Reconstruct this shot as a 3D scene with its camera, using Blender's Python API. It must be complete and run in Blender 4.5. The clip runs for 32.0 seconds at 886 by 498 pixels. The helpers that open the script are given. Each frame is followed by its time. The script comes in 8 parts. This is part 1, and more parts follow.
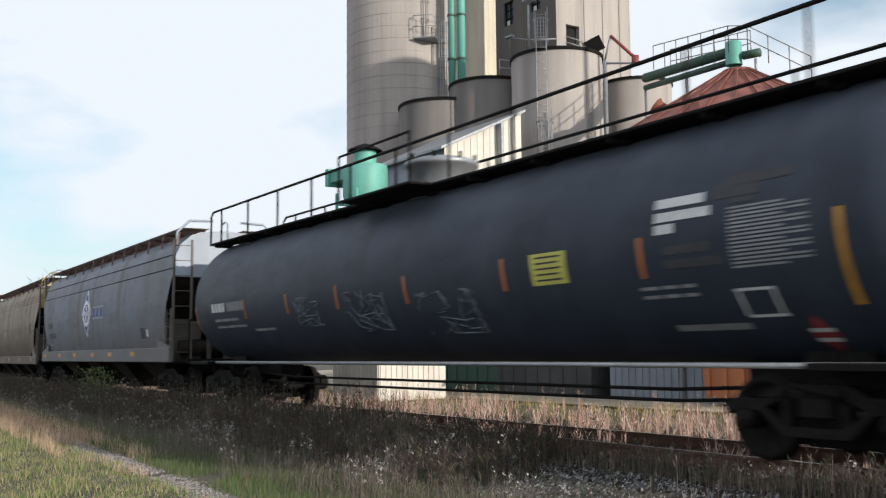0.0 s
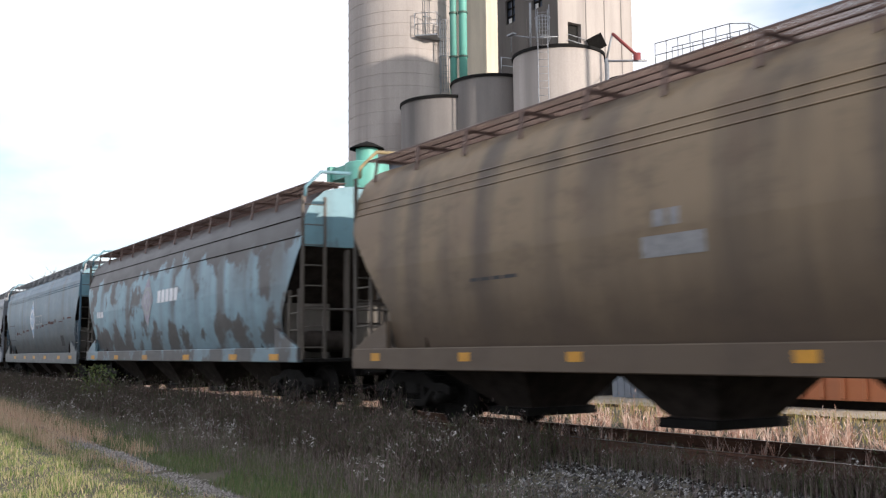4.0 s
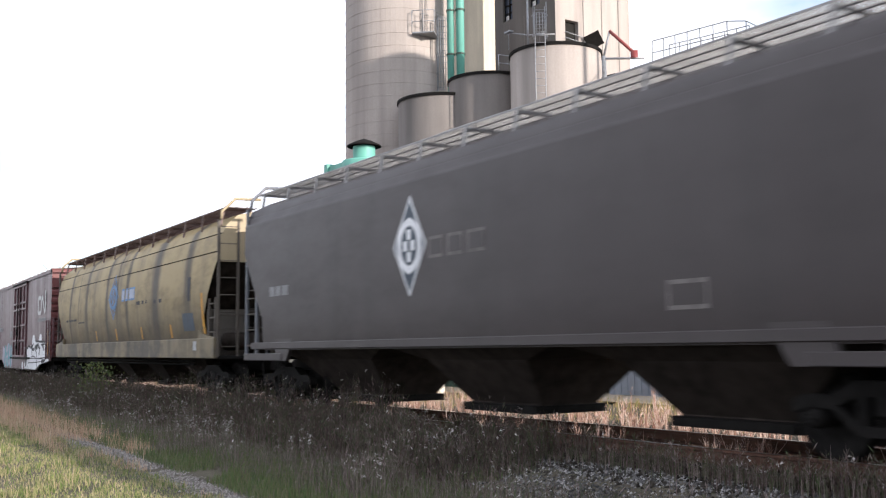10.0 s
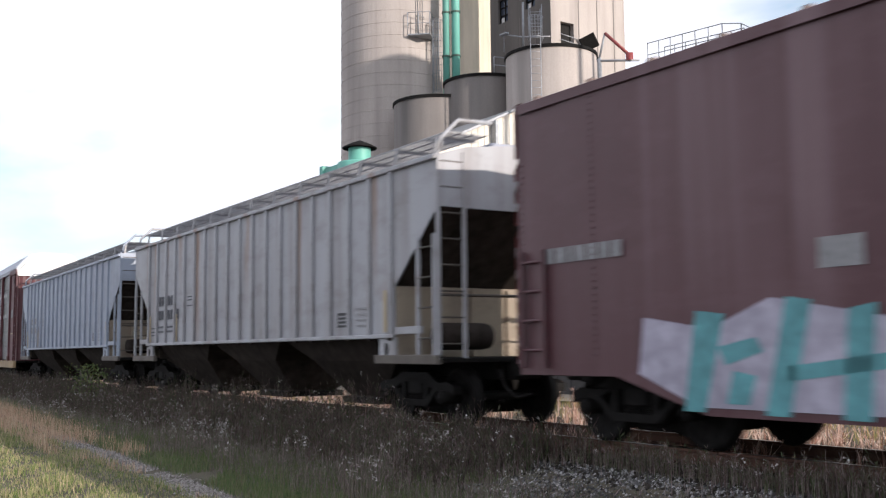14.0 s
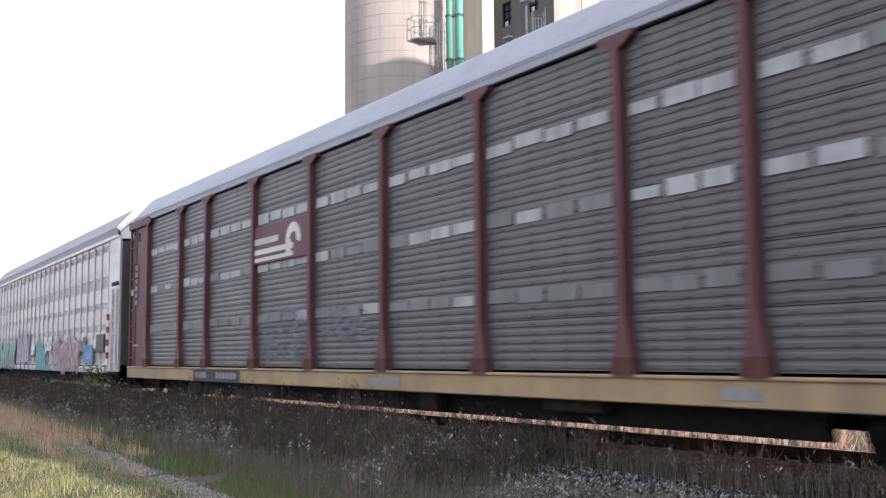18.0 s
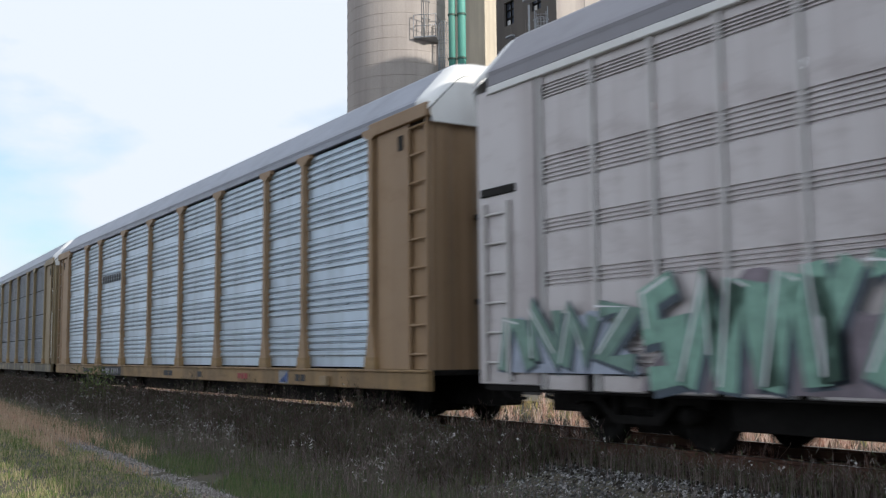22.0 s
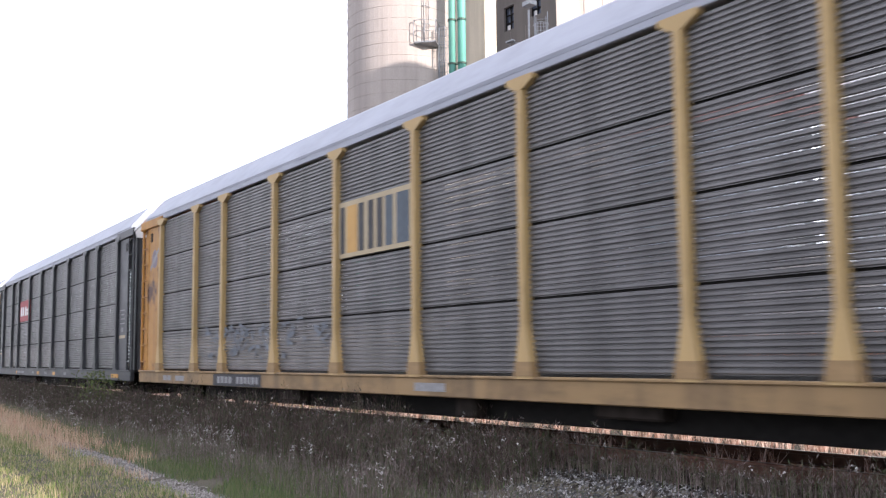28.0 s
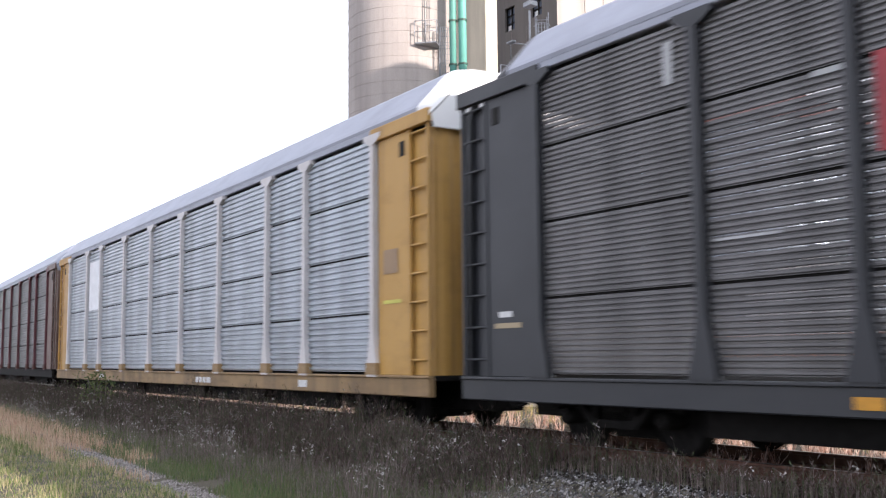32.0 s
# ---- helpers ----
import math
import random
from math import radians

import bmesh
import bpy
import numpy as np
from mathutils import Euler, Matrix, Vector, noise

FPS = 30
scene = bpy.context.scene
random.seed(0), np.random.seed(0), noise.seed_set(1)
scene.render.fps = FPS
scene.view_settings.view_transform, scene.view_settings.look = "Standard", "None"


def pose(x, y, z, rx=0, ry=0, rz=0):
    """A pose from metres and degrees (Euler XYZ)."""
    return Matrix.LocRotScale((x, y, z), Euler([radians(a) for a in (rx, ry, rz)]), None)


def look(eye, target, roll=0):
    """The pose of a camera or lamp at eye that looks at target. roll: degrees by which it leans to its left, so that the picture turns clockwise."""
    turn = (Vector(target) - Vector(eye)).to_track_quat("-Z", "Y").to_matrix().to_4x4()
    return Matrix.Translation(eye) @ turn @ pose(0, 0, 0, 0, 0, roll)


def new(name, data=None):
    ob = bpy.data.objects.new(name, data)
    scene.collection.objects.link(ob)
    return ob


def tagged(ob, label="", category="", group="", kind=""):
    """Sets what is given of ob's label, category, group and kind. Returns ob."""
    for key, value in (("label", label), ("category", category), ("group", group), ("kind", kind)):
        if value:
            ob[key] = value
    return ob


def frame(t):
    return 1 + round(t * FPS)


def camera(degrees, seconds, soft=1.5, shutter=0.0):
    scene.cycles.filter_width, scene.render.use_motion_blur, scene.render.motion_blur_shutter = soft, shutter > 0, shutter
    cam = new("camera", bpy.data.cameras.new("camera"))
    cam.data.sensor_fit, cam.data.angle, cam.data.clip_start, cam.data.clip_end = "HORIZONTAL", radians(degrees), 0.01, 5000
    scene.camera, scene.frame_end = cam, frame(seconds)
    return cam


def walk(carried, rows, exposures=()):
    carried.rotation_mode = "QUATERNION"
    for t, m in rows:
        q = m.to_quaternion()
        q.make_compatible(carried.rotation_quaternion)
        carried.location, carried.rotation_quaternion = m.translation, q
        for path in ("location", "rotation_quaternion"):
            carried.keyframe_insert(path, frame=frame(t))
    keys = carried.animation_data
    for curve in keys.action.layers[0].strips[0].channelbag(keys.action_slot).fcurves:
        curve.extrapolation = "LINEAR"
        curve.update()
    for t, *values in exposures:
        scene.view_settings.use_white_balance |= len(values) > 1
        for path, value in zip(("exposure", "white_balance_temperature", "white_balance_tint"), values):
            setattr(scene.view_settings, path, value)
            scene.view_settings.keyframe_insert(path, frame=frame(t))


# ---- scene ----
# The track runs along X (the train rolls towards +X), Y points across it, away from the camera; rail tops lie at z = 0.
EYE = (0.0, 0.0, 1.185)
LEAN = 0.54
SWAY = (
    (0.0, 56.83, 5.88),
    (0.5, 56.86, 5.91),
    (1.0, 56.82, 5.83),
    (1.5, 56.86, 5.79),
    (2.0, 56.82, 5.86),
    (2.5, 56.82, 5.86),
    (3.0, 56.86, 5.77),
    (3.5, 56.96, 5.77),
    (5.5, 56.77, 5.72),
    (6.0, 56.86, 5.72),
    (6.5, 56.82, 5.72),
    (7.0, 56.62, 5.77),
    (7.5, 56.57, 5.72),
    (8.0, 56.62, 5.72),
    (8.5, 56.54, 5.68),
    (9.0, 56.54, 5.63),
    (9.5, 56.69, 5.58),
    (10.0, 56.77, 5.62),
    (10.5, 56.67, 5.63),
    (11.0, 56.67, 5.60),
    (11.5, 56.62, 5.58),
    (12.0, 56.47, 5.63),
    (12.5, 56.47, 5.68),
    (13.0, 56.52, 5.68),
    (13.5, 56.52, 5.72),
    (15.5, 56.47, 5.69),
    (16.0, 56.43, 5.68),
    (16.5, 56.43, 5.69),
    (17.0, 56.43, 5.66),
    (17.5, 56.67, 5.75),
    (18.0, 56.72, 5.91),
    (18.5, 56.62, 5.86),
    (19.0, 56.57, 5.83),
    (19.5, 56.57, 5.82),
    (20.0, 56.62, 5.77),
    (20.5, 56.72, 5.75),
    (21.0, 56.72, 5.77),
    (21.5, 56.82, 5.83),
    (22.0, 56.86, 5.86),
    (22.5, 56.82, 5.82),
    (23.0, 56.86, 5.77),
    (23.5, 56.82, 5.79),
    (24.0, 56.77, 5.82),
    (24.5, 56.82, 5.83),
    (26.5, 56.77, 6.10),
    (27.0, 56.77, 6.14),
    (27.5, 56.86, 6.19),
    (28.0, 56.86, 6.13),
    (28.5, 56.91, 6.10),
    (29.0, 56.86, 6.05),
    (29.5, 56.86, 6.05),
    (30.0, 56.78, 6.14),
    (30.5, 56.77, 6.14),
    (31.0, 56.83, 6.13),
    (31.5, 56.96, 6.14),
    (32.0, 56.91, 6.17),
)
# the clip's camera brightens and warms its picture when the sky fills less of it
LIGHT = ((0.0, -1.0, 6050, 8), (1.0, -0.95, 6050, 9), (2.0, -0.8, 6050, 10), (3.0, -0.65, 6150, 13), (7.0, -0.6, 6100, 13), (9.0, -0.64, 6100, 13), (10.0, -0.38, 6100, 14), (11.0, -0.38, 6100, 16), (13.0, -0.52, 6100, 16), (16.0, -0.85, 6050, 11), (17.5, -0.45, 6050, 14),
         (19.0, -0.02, 5950, 16), (19.8, -0.35, 5950, 15), (21.0, -0.95, 5950, 12), (22.0, -1.0, 5900, 9), (24.0, -1.0, 5850, 9), (26.5, -0.1, 6050, 17), (28.5, 0.05, 6050, 18), (31.0, 0.15, 6050, 17), (32.0, -0.1, 6050, 17))
cam = camera(47.05, 32.0, soft=1.25, shutter=0.35)
walk(cam, [(t, pose(*EYE, 90 + tilt, LEAN, turn)) for t, turn, tilt in SWAY], LIGHT)

SIDE = 8.42          # the cars' near side at x = 0
HALF = 1.55
TRACK = SIDE + HALF
BEND = 0.000448


def track_y(x):
    """The track's middle: a wide curve up to the camera, straight past it."""
    return TRACK + (BEND * x * x if x < 0 else 0.0)


def track_turn(x):
    return math.degrees(math.atan(2 * BEND * x)) if x < 0 else 0.0


SPEED = ((0, 11.92), (10, 11.9), (20, 11.8), (26, 11.6), (27.4, 11.6), (27.6, 11.35), (33, 11.35))


def rolled(t):
    """Metres that the train has rolled since the start."""
    out = 0.0
    for (t0, v0), (t1, v1) in zip(SPEED, SPEED[1:]):
        if t <= t0:
            break
        d = min(t, t1) - t0
        out += v0 * d + 0.5 * (v1 - v0) / (t1 - t0) * d * d
    return out


# ---- light ----
SUN_AZ, SUN_EL = 14.0, 15.5      # degrees from +X towards +Y, and above the horizon
world = bpy.data.worlds.new("sky")
scene.world = world
world.use_nodes = True
nodes, links = world.node_tree.nodes, world.node_tree.links
sky = nodes.new("ShaderNodeTexSky")
sky.sky_type = "NISHITA"
sky.sun_disc = False
sky.sun_elevation = radians(SUN_EL)
sky.sun_rotation = radians(90 - SUN_AZ)
sky.air_density, sky.dust_density = 1.0, 1.5
# thin, bright cloud over the whole sky, torn open here and there
co = nodes.new("ShaderNodeTexCoord")
mp = nodes.new("ShaderNodeMapping")
mp.inputs["Scale"].default_value = (1.0, 1.0, 2.6)
mp.inputs["Location"].default_value = (0.35, 0.1, 0.3)
nz = nodes.new("ShaderNodeTexNoise")
nz.inputs["Scale"].default_value = 1.9
nz.inputs["Detail"].default_value = 7.0
nz.inputs["Roughness"].default_value = 0.52
rp = nodes.new("ShaderNodeValToRGB")
rp.color_ramp.elements[0].position, rp.color_ramp.elements[0].color = 0.29, (0, 0, 0, 1)
rp.color_ramp.elements[1].position, rp.color_ramp.elements[1].color = 0.47, (1, 1, 1, 1)
mix = nodes.new("ShaderNodeMix")
mix.data_type = "RGBA"
mix.inputs["B"].default_value = (18.2, 18.4, 18.8, 1)
gain = nodes.new("ShaderNodeMix")
gain.data_type, gain.blend_type = "RGBA", "MULTIPLY"
gain.inputs["Factor"].default_value = 1.0
gain.inputs["B"].default_value = (2.3, 3.1, 3.1, 1)
links.new(co.outputs["Generated"], mp.inputs[0])
links.new(mp.outputs[0], nz.inputs["Vector"])
links.new(nz.outputs[0], rp.inputs[0])
links.new(rp.outputs[0], mix.inputs["Factor"])
links.new(sky.outputs[0], gain.inputs["A"])
links.new(gain.outputs["Result"], mix.inputs["A"])
links.new(mix.outputs["Result"], nodes["Background"].inputs[0])
nodes["Background"].inputs[1].default_value = 0.10
lamp = bpy.data.lights.new("sun", "SUN")
lamp.energy, lamp.angle, lamp.color = 8.6, radians(0.55), (1.0, 0.885, 0.73)
sun = new("sun", lamp)
az, el = radians(SUN_AZ), radians(SUN_EL)
sun.matrix_world = look((0, 0, 60), (-math.cos(az) * math.cos(el), -math.sin(az) * math.cos(el), 60 - math.sin(el)))


# ---- materials ----
def tree(name, rough=0.6, metal=0.0):
    m = bpy.data.materials.new(name)
    m.use_nodes = True
    nt = m.node_tree
    b = nt.nodes["Principled BSDF"]
    b.inputs["Roughness"].default_value = rough
    b.inputs["Metallic"].default_value = metal
    return m, nt, b


def noise_tex(nt, scale, stretch=(1, 1, 1), detail=4.0, rough=0.55, shift=(0, 0, 0), coord="Object"):
    c = nt.nodes.new("ShaderNodeTexCoord")
    mpn = nt.nodes.new("ShaderNodeMapping")
    mpn.inputs["Scale"].default_value = stretch
    mpn.inputs["Location"].default_value = shift
    n = nt.nodes.new("ShaderNodeTexNoise")
    n.inputs["Scale"].default_value = scale
    n.inputs["Detail"].default_value = detail
    n.inputs["Roughness"].default_value = rough
    nt.links.new(c.outputs[coord], mpn.inputs[0])
    nt.links.new(mpn.outputs[0], n.inputs["Vector"])
    return n.outputs[0]


def ramp(nt, value, lo, hi):
    r = nt.nodes.new("ShaderNodeMapRange")
    r.inputs["From Min"].default_value, r.inputs["From Max"].default_value = lo, hi
    r.clamp = True
    nt.links.new(value, r.inputs["Value"])
    return r.outputs[0]


def fall(nt, value, lo, hi):
    r = nt.nodes.new("ShaderNodeMapRange")
    r.inputs["From Min"].default_value, r.inputs["From Max"].default_value = lo, hi
    r.inputs["To Min"].default_value, r.inputs["To Max"].default_value = 1.0, 0.0
    r.clamp = True
    nt.links.new(value, r.inputs["Value"])
    return r.outputs[0]


def blend(nt, factor, a, b, mode="MIX"):
    x = nt.nodes.new("ShaderNodeMix")
    x.data_type, x.blend_type = "RGBA", mode
    for key, v in (("Factor", factor), ("A", a), ("B", b)):
        if isinstance(v, (int, float)):
            x.inputs[key].default_value = v
        elif isinstance(v, tuple):
            x.inputs[key].default_value = (*v, 1)
        else:
            nt.links.new(v, x.inputs[key])
    return x.outputs["Result"]


def times(nt, a, k):
    x = nt.nodes.new("ShaderNodeMath")
    x.operation = "MULTIPLY"
    nt.links.new(a, x.inputs[0])
    if isinstance(k, (int, float)):
        x.inputs[1].default_value = k
    else:
        nt.links.new(k, x.inputs[1])
    return x.outputs[0]


def plus(nt, a, k):
    x = nt.nodes.new("ShaderNodeMath")
    x.operation = "ADD"
    nt.links.new(a, x.inputs[0])
    nt.links.new(k, x.inputs[1])
    return x.outputs[0]


def height_of(nt):
    c = nt.nodes.new("ShaderNodeTexCoord")
    s = nt.nodes.new("ShaderNodeSeparateXYZ")
    nt.links.new(c.outputs["Object"], s.inputs[0])
    return s.outputs["Z"]


def relief(nt, b, height, strength=0.3, distance=0.01):
    n = nt.nodes.new("ShaderNodeBump")
    n.inputs["Strength"].default_value = strength
    n.inputs["Distance"].default_value = distance
    nt.links.new(height, n.inputs["Height"])
    nt.links.new(n.outputs[0], b.inputs["Normal"])


def paint(name, base, dirt=(0.05, 0.04, 0.035), streak=0.5, rust=0.0, rust_color=(0.09, 0.045, 0.03), rough=0.5, metal=0.0,
          rust_at=0.55, streak_scale=1.6, shift=0.0, fade=0.25, splash=None, leaks=None, rust_top=0.0, rust_low=0.0, rust_scale=0.75, stains=(), run_color=(0.045, 0.033, 0.022)):
    """Weathered paint: fading, run-off streaks down the sides, rust blooms and fine grain."""
    m, nt, b = tree(name, rough, metal)
    big = noise_tex(nt, 0.55, shift=(shift, 0, 0), detail=3)
    col = blend(nt, times(nt, ramp(nt, big, 0.3, 0.75), fade), base, tuple(min(1, c * 1.35 + 0.03) for c in base))
    runs = noise_tex(nt, streak_scale, (1, 1, 0.07), detail=5, shift=(shift, 3, 0))
    col = blend(nt, times(nt, ramp(nt, runs, 0.46, 0.72), streak), col, dirt)
    grime = noise_tex(nt, 2.3, (0.5, 1, 1.2), detail=8, rough=0.65, shift=(shift * 2, 0, 1))
    col = blend(nt, times(nt, ramp(nt, grime, 0.5, 0.75), streak * 0.7), col, dirt)
    if rust:
        bloom = noise_tex(nt, rust_scale, (0.8, 1, 0.75), detail=9, rough=0.6, shift=(shift + 7, 0, 2))
        if rust_top or rust_low:
            z = height_of(nt)
            bloom = plus(nt, bloom, times(nt, ramp(nt, z, 3.2, 4.0), rust_top))
            bloom = plus(nt, bloom, times(nt, fall(nt, z, 1.75, 2.15), rust_low))
            bloom = plus(nt, bloom, times(nt, noise_tex(nt, 1.1, (1, 1, 0.16), detail=4, shift=(shift, 9, 0)), 0.22))
        col = blend(nt, times(nt, ramp(nt, bloom, rust_at, rust_at + 0.06), rust), col, rust_color)
    if leaks:
        # soft run-off streaks that start at the roof and thin out downwards
        color, scale, lo, hi, amount, z_end = leaks
        run = noise_tex(nt, scale, (1, 1, 0.012), detail=3, rough=0.5, shift=(shift * 3, 0, 0))
        fine = noise_tex(nt, 7, (1, 1, 0.06), detail=4, shift=(shift, 1, 0))
        run = plus(nt, run, times(nt, fine, 0.06))
        depth = ramp(nt, height_of(nt), z_end, z_end + 1.6)
        col = blend(nt, times(nt, times(nt, ramp(nt, run, lo, hi), depth), amount), col, color)
    if stains:
        # single long stains below leaking hatches: place along the car, half width, lower end, strength
        pos = nt.nodes.new("ShaderNodeSeparateXYZ")
        nt.links.new(nt.nodes.new("ShaderNodeTexCoord").outputs["Object"], pos.inputs[0])
        wob = times(nt, noise_tex(nt, 2.2, (1, 1, 0.35), detail=5, rough=0.6, shift=(shift, 2, 4)), 0.34)
        ragged = noise_tex(nt, 5, (1, 1, 0.08), detail=4, shift=(shift, 6, 0))
        along = plus(nt, pos.outputs["X"], wob)
        for x, half_w, z_end, amount in stains:
            off = nt.nodes.new("ShaderNodeMath")
            off.operation = "SUBTRACT"
            off.inputs[1].default_value = x + 0.17
            nt.links.new(along, off.inputs[0])
            ab = nt.nodes.new("ShaderNodeMath")
            ab.operation = "ABSOLUTE"
            nt.links.new(off.outputs[0], ab.inputs[0])
            side = fall(nt, ab.outputs[0], half_w * 0.45, half_w * 1.5)
            deep = ramp(nt, plus(nt, pos.outputs["Z"], times(nt, ragged, 0.9)), z_end, z_end + 1.7)
            col = blend(nt, times(nt, times(nt, side, deep), amount), col, run_color)
    if splash:
        # road grime thrown up from below, ragged along its upper edge
        color, z_lo, z_hi, amount = splash
        rag = noise_tex(nt, 1.3, (1, 1, 0.18), detail=7, rough=0.65, shift=(shift, 5, 0))
        zz = plus(nt, height_of(nt), times(nt, rag, (z_hi - z_lo) * 1.4))
        col = blend(nt, times(nt, fall(nt, zz, z_lo + 0.7 * (z_hi - z_lo), z_hi + 0.7 * (z_hi - z_lo)), amount), col, color)
    nt.links.new(col, b.inputs["Base Color"])
    grain = noise_tex(nt, 30, detail=3)
    rr = nt.nodes.new("ShaderNodeMapRange")
    rr.inputs["To Min"].default_value, rr.inputs["To Max"].default_value = rough - 0.08, min(1, rough + 0.2)
    nt.links.new(grime, rr.inputs["Value"])
    nt.links.new(rr.outputs[0], b.inputs["Roughness"])
    relief(nt, b, grain, 0.12, 0.004)
    return m


def plain(name, base, rough=0.6, metal=0.0, vary=0.3, scale=6.0, bump=0.15, stretch=(1, 1, 1), coord="Object"):
    """A surface of one colour with mottling at two scales."""
    m, nt, b = tree(name, rough, metal)
    a = noise_tex(nt, scale, stretch, detail=6, coord=coord)
    c = noise_tex(nt, scale * 0.13, detail=2, coord=coord)
    col = blend(nt, ramp(nt, a, 0.3, 0.7), tuple(x * (1 - vary) for x in base), tuple(min(1, x * (1 + vary)) for x in base))
    col = blend(nt, times(nt, ramp(nt, c, 0.35, 0.7), 0.45), col, tuple(x * (1 - vary) * 0.8 for x in base))
    nt.links.new(col, b.inputs["Base Color"])
    relief(nt, b, a, bump, 0.01)
    return m


def island(name, colors, rough=0.8):
    """Colour by piece, for growth and gravel joined into one mesh."""
    m, nt, b = tree(name, rough)
    g = nt.nodes.new("ShaderNodeNewGeometry")
    r = nt.nodes.new("ShaderNodeValToRGB")
    r.color_ramp.interpolation = "LINEAR"
    while len(r.color_ramp.elements) < len(colors):
        r.color_ramp.elements.new(0.5)
    for i, c in enumerate(colors):
        r.color_ramp.elements[i].position = i / (len(colors) - 1)
        r.color_ramp.elements[i].color = (*c, 1)
    nt.links.new(g.outputs["Random Per Island"], r.inputs[0])
    nt.links.new(r.outputs[0], b.inputs["Base Color"])
    return m


def concrete(name, base, rings=False):
    m, nt, b = tree(name, 0.85)
    a = noise_tex(nt, 0.5, (1, 1, 0.35), detail=6, coord="Object")
    runs = noise_tex(nt, 1.4, (1, 1, 0.05), detail=5)
    fine = noise_tex(nt, 14, detail=5)
    col = blend(nt, ramp(nt, a, 0.3, 0.7), tuple(c * 0.78 for c in base), tuple(c * 1.1 for c in base))
    col = blend(nt, times(nt, ramp(nt, runs, 0.45, 0.75), 0.55), col, tuple(c * 0.4 for c in base))
    col = blend(nt, times(nt, ramp(nt, fine, 0.3, 0.7), 0.25), col, tuple(c * 0.6 for c in base))
    nt.links.new(col, b.inputs["Base Color"])
    relief(nt, b, fine, 0.35, 0.015)
    return m


M_BLACK = paint("black_tank_paint", (0.026, 0.034, 0.052), (0.010, 0.012, 0.013), 0.35, rough=0.5, fade=0.5)
M_BLACK.node_tree.nodes["Principled BSDF"].inputs["Specular IOR Level"].default_value = 0.25
M_UNDER = plain("dark_running_gear", (0.011, 0.010, 0.0095), 0.75, vary=0.45, scale=9)
M_UNDER.node_tree.nodes["Principled BSDF"].inputs["Specular IOR Level"].default_value = 0.2
M_SLOPE = plain("shade_and_grime_steel", (0.035, 0.028, 0.024), 0.8, vary=0.5, scale=4)
M_GREY2 = paint("light_grey_paint", (0.118, 0.136, 0.172), (0.07, 0.052, 0.045), 0.5, 0.0, shift=1.3, streak_scale=1.1, splash=((0.10, 0.085, 0.075), 1.4, 2.4, 0.6), stains=((-7.05, 0.10, 2.2, 0.7), (-2.28, 0.26, 0.7, 0.75), (-0.1, 0.12, 1.2, 0.75), (3.5, 0.22, 1.9, 0.8), (6.6, 0.3, 2.4, 0.5)), run_color=(0.075, 0.062, 0.055))
M_TAN3 = paint("khaki_paint", (0.205, 0.145, 0.085), (0.05, 0.038, 0.03), 0.75, 0.25, shift=4.1, streak_scale=1.5, splash=((0.065, 0.044, 0.030), 1.5, 2.9, 0.85), stains=((-7.6, 0.3, 1.2, 0.5), (-4.9, 0.14, 1.4, 0.6), (-2.4, 0.26, 2.0, 0.55), (1.6, 0.12, 1.0, 0.6), (4.3, 0.3, 1.6, 0.5), (6.6, 0.1, 1.2, 0.6)), run_color=(0.06, 0.045, 0.036))
M_BLUE4 = paint("rusted_pale_blue_paint", (0.165, 0.29, 0.36), (0.07, 0.075, 0.08), 0.5, 0.97, (0.031, 0.022, 0.021), rough=0.4, shift=9.4, rust_at=0.65, rust_top=0.33, rust_low=0.085, rust_scale=1.5, splash=((0.075, 0.08, 0.085), 1.3, 2.2, 0.45), stains=((-3.75, 0.24, 0.6, 0.85), (-7.0, 0.25, 1.9, 0.7), (0.8, 0.18, 1.4, 0.7), (2.5, 0.55, 2.5, 0.8), (4.5, 0.25, 1.2, 0.8), (5.9, 0.6, 2.3, 0.85), (7.8, 0.7, 1.8, 0.85)), run_color=(0.05, 0.045, 0.045))
M_BLUECAP = paint("pale_blue_paint", (0.13, 0.25, 0.30), (0.07, 0.09, 0.10), 0.5, 0.5, (0.06, 0.04, 0.035), shift=3.4, rust_at=0.6)
M_BLUE5 = paint("teal_blue_paint", (0.040, 0.094, 0.142), (0.11, 0.19, 0.26), 0.5, 0.15, rough=0.36, shift=2.2, rust_at=0.62, splash=((0.030, 0.033, 0.038), 1.5, 2.95, 0.9), stains=((-3.95, 0.13, 0.8, 0.6), (-8.0, 0.3, 2.0, 0.6), (-0.2, 0.1, 2.2, 0.4), (3.0, 0.2, 2.0, 0.5), (6.0, 0.25, 1.4, 0.5)), run_color=(0.035, 0.038, 0.04))
M_SILL8 = paint("grimy_tan_sill", (0.17, 0.135, 0.075), (0.035, 0.03, 0.024), 0.9, 0.8, (0.045, 0.038, 0.03), shift=2.4, rust_at=0.5, streak_scale=2.2)
M_BAND = paint("worn_pale_band", (0.36, 0.37, 0.38), (0.18, 0.18, 0.18), 0.8, streak_scale=4)
M_GREY6 = paint("cool_grey_paint", (0.135, 0.145, 0.172), (0.085, 0.082, 0.09), 0.5, 0.0, rough=0.38, shift=6.0)
M_GREYSILL = paint("pale_grey_sill_paint", (0.20, 0.215, 0.25), (0.11, 0.105, 0.11), 0.4, rough=0.42, shift=4.0)
M_BROWN7 = paint("dark_brown_paint", (0.037, 0.029, 0.030), (0.025, 0.022, 0.022), 0.35, 0.0, rough=0.42, shift=3.3)
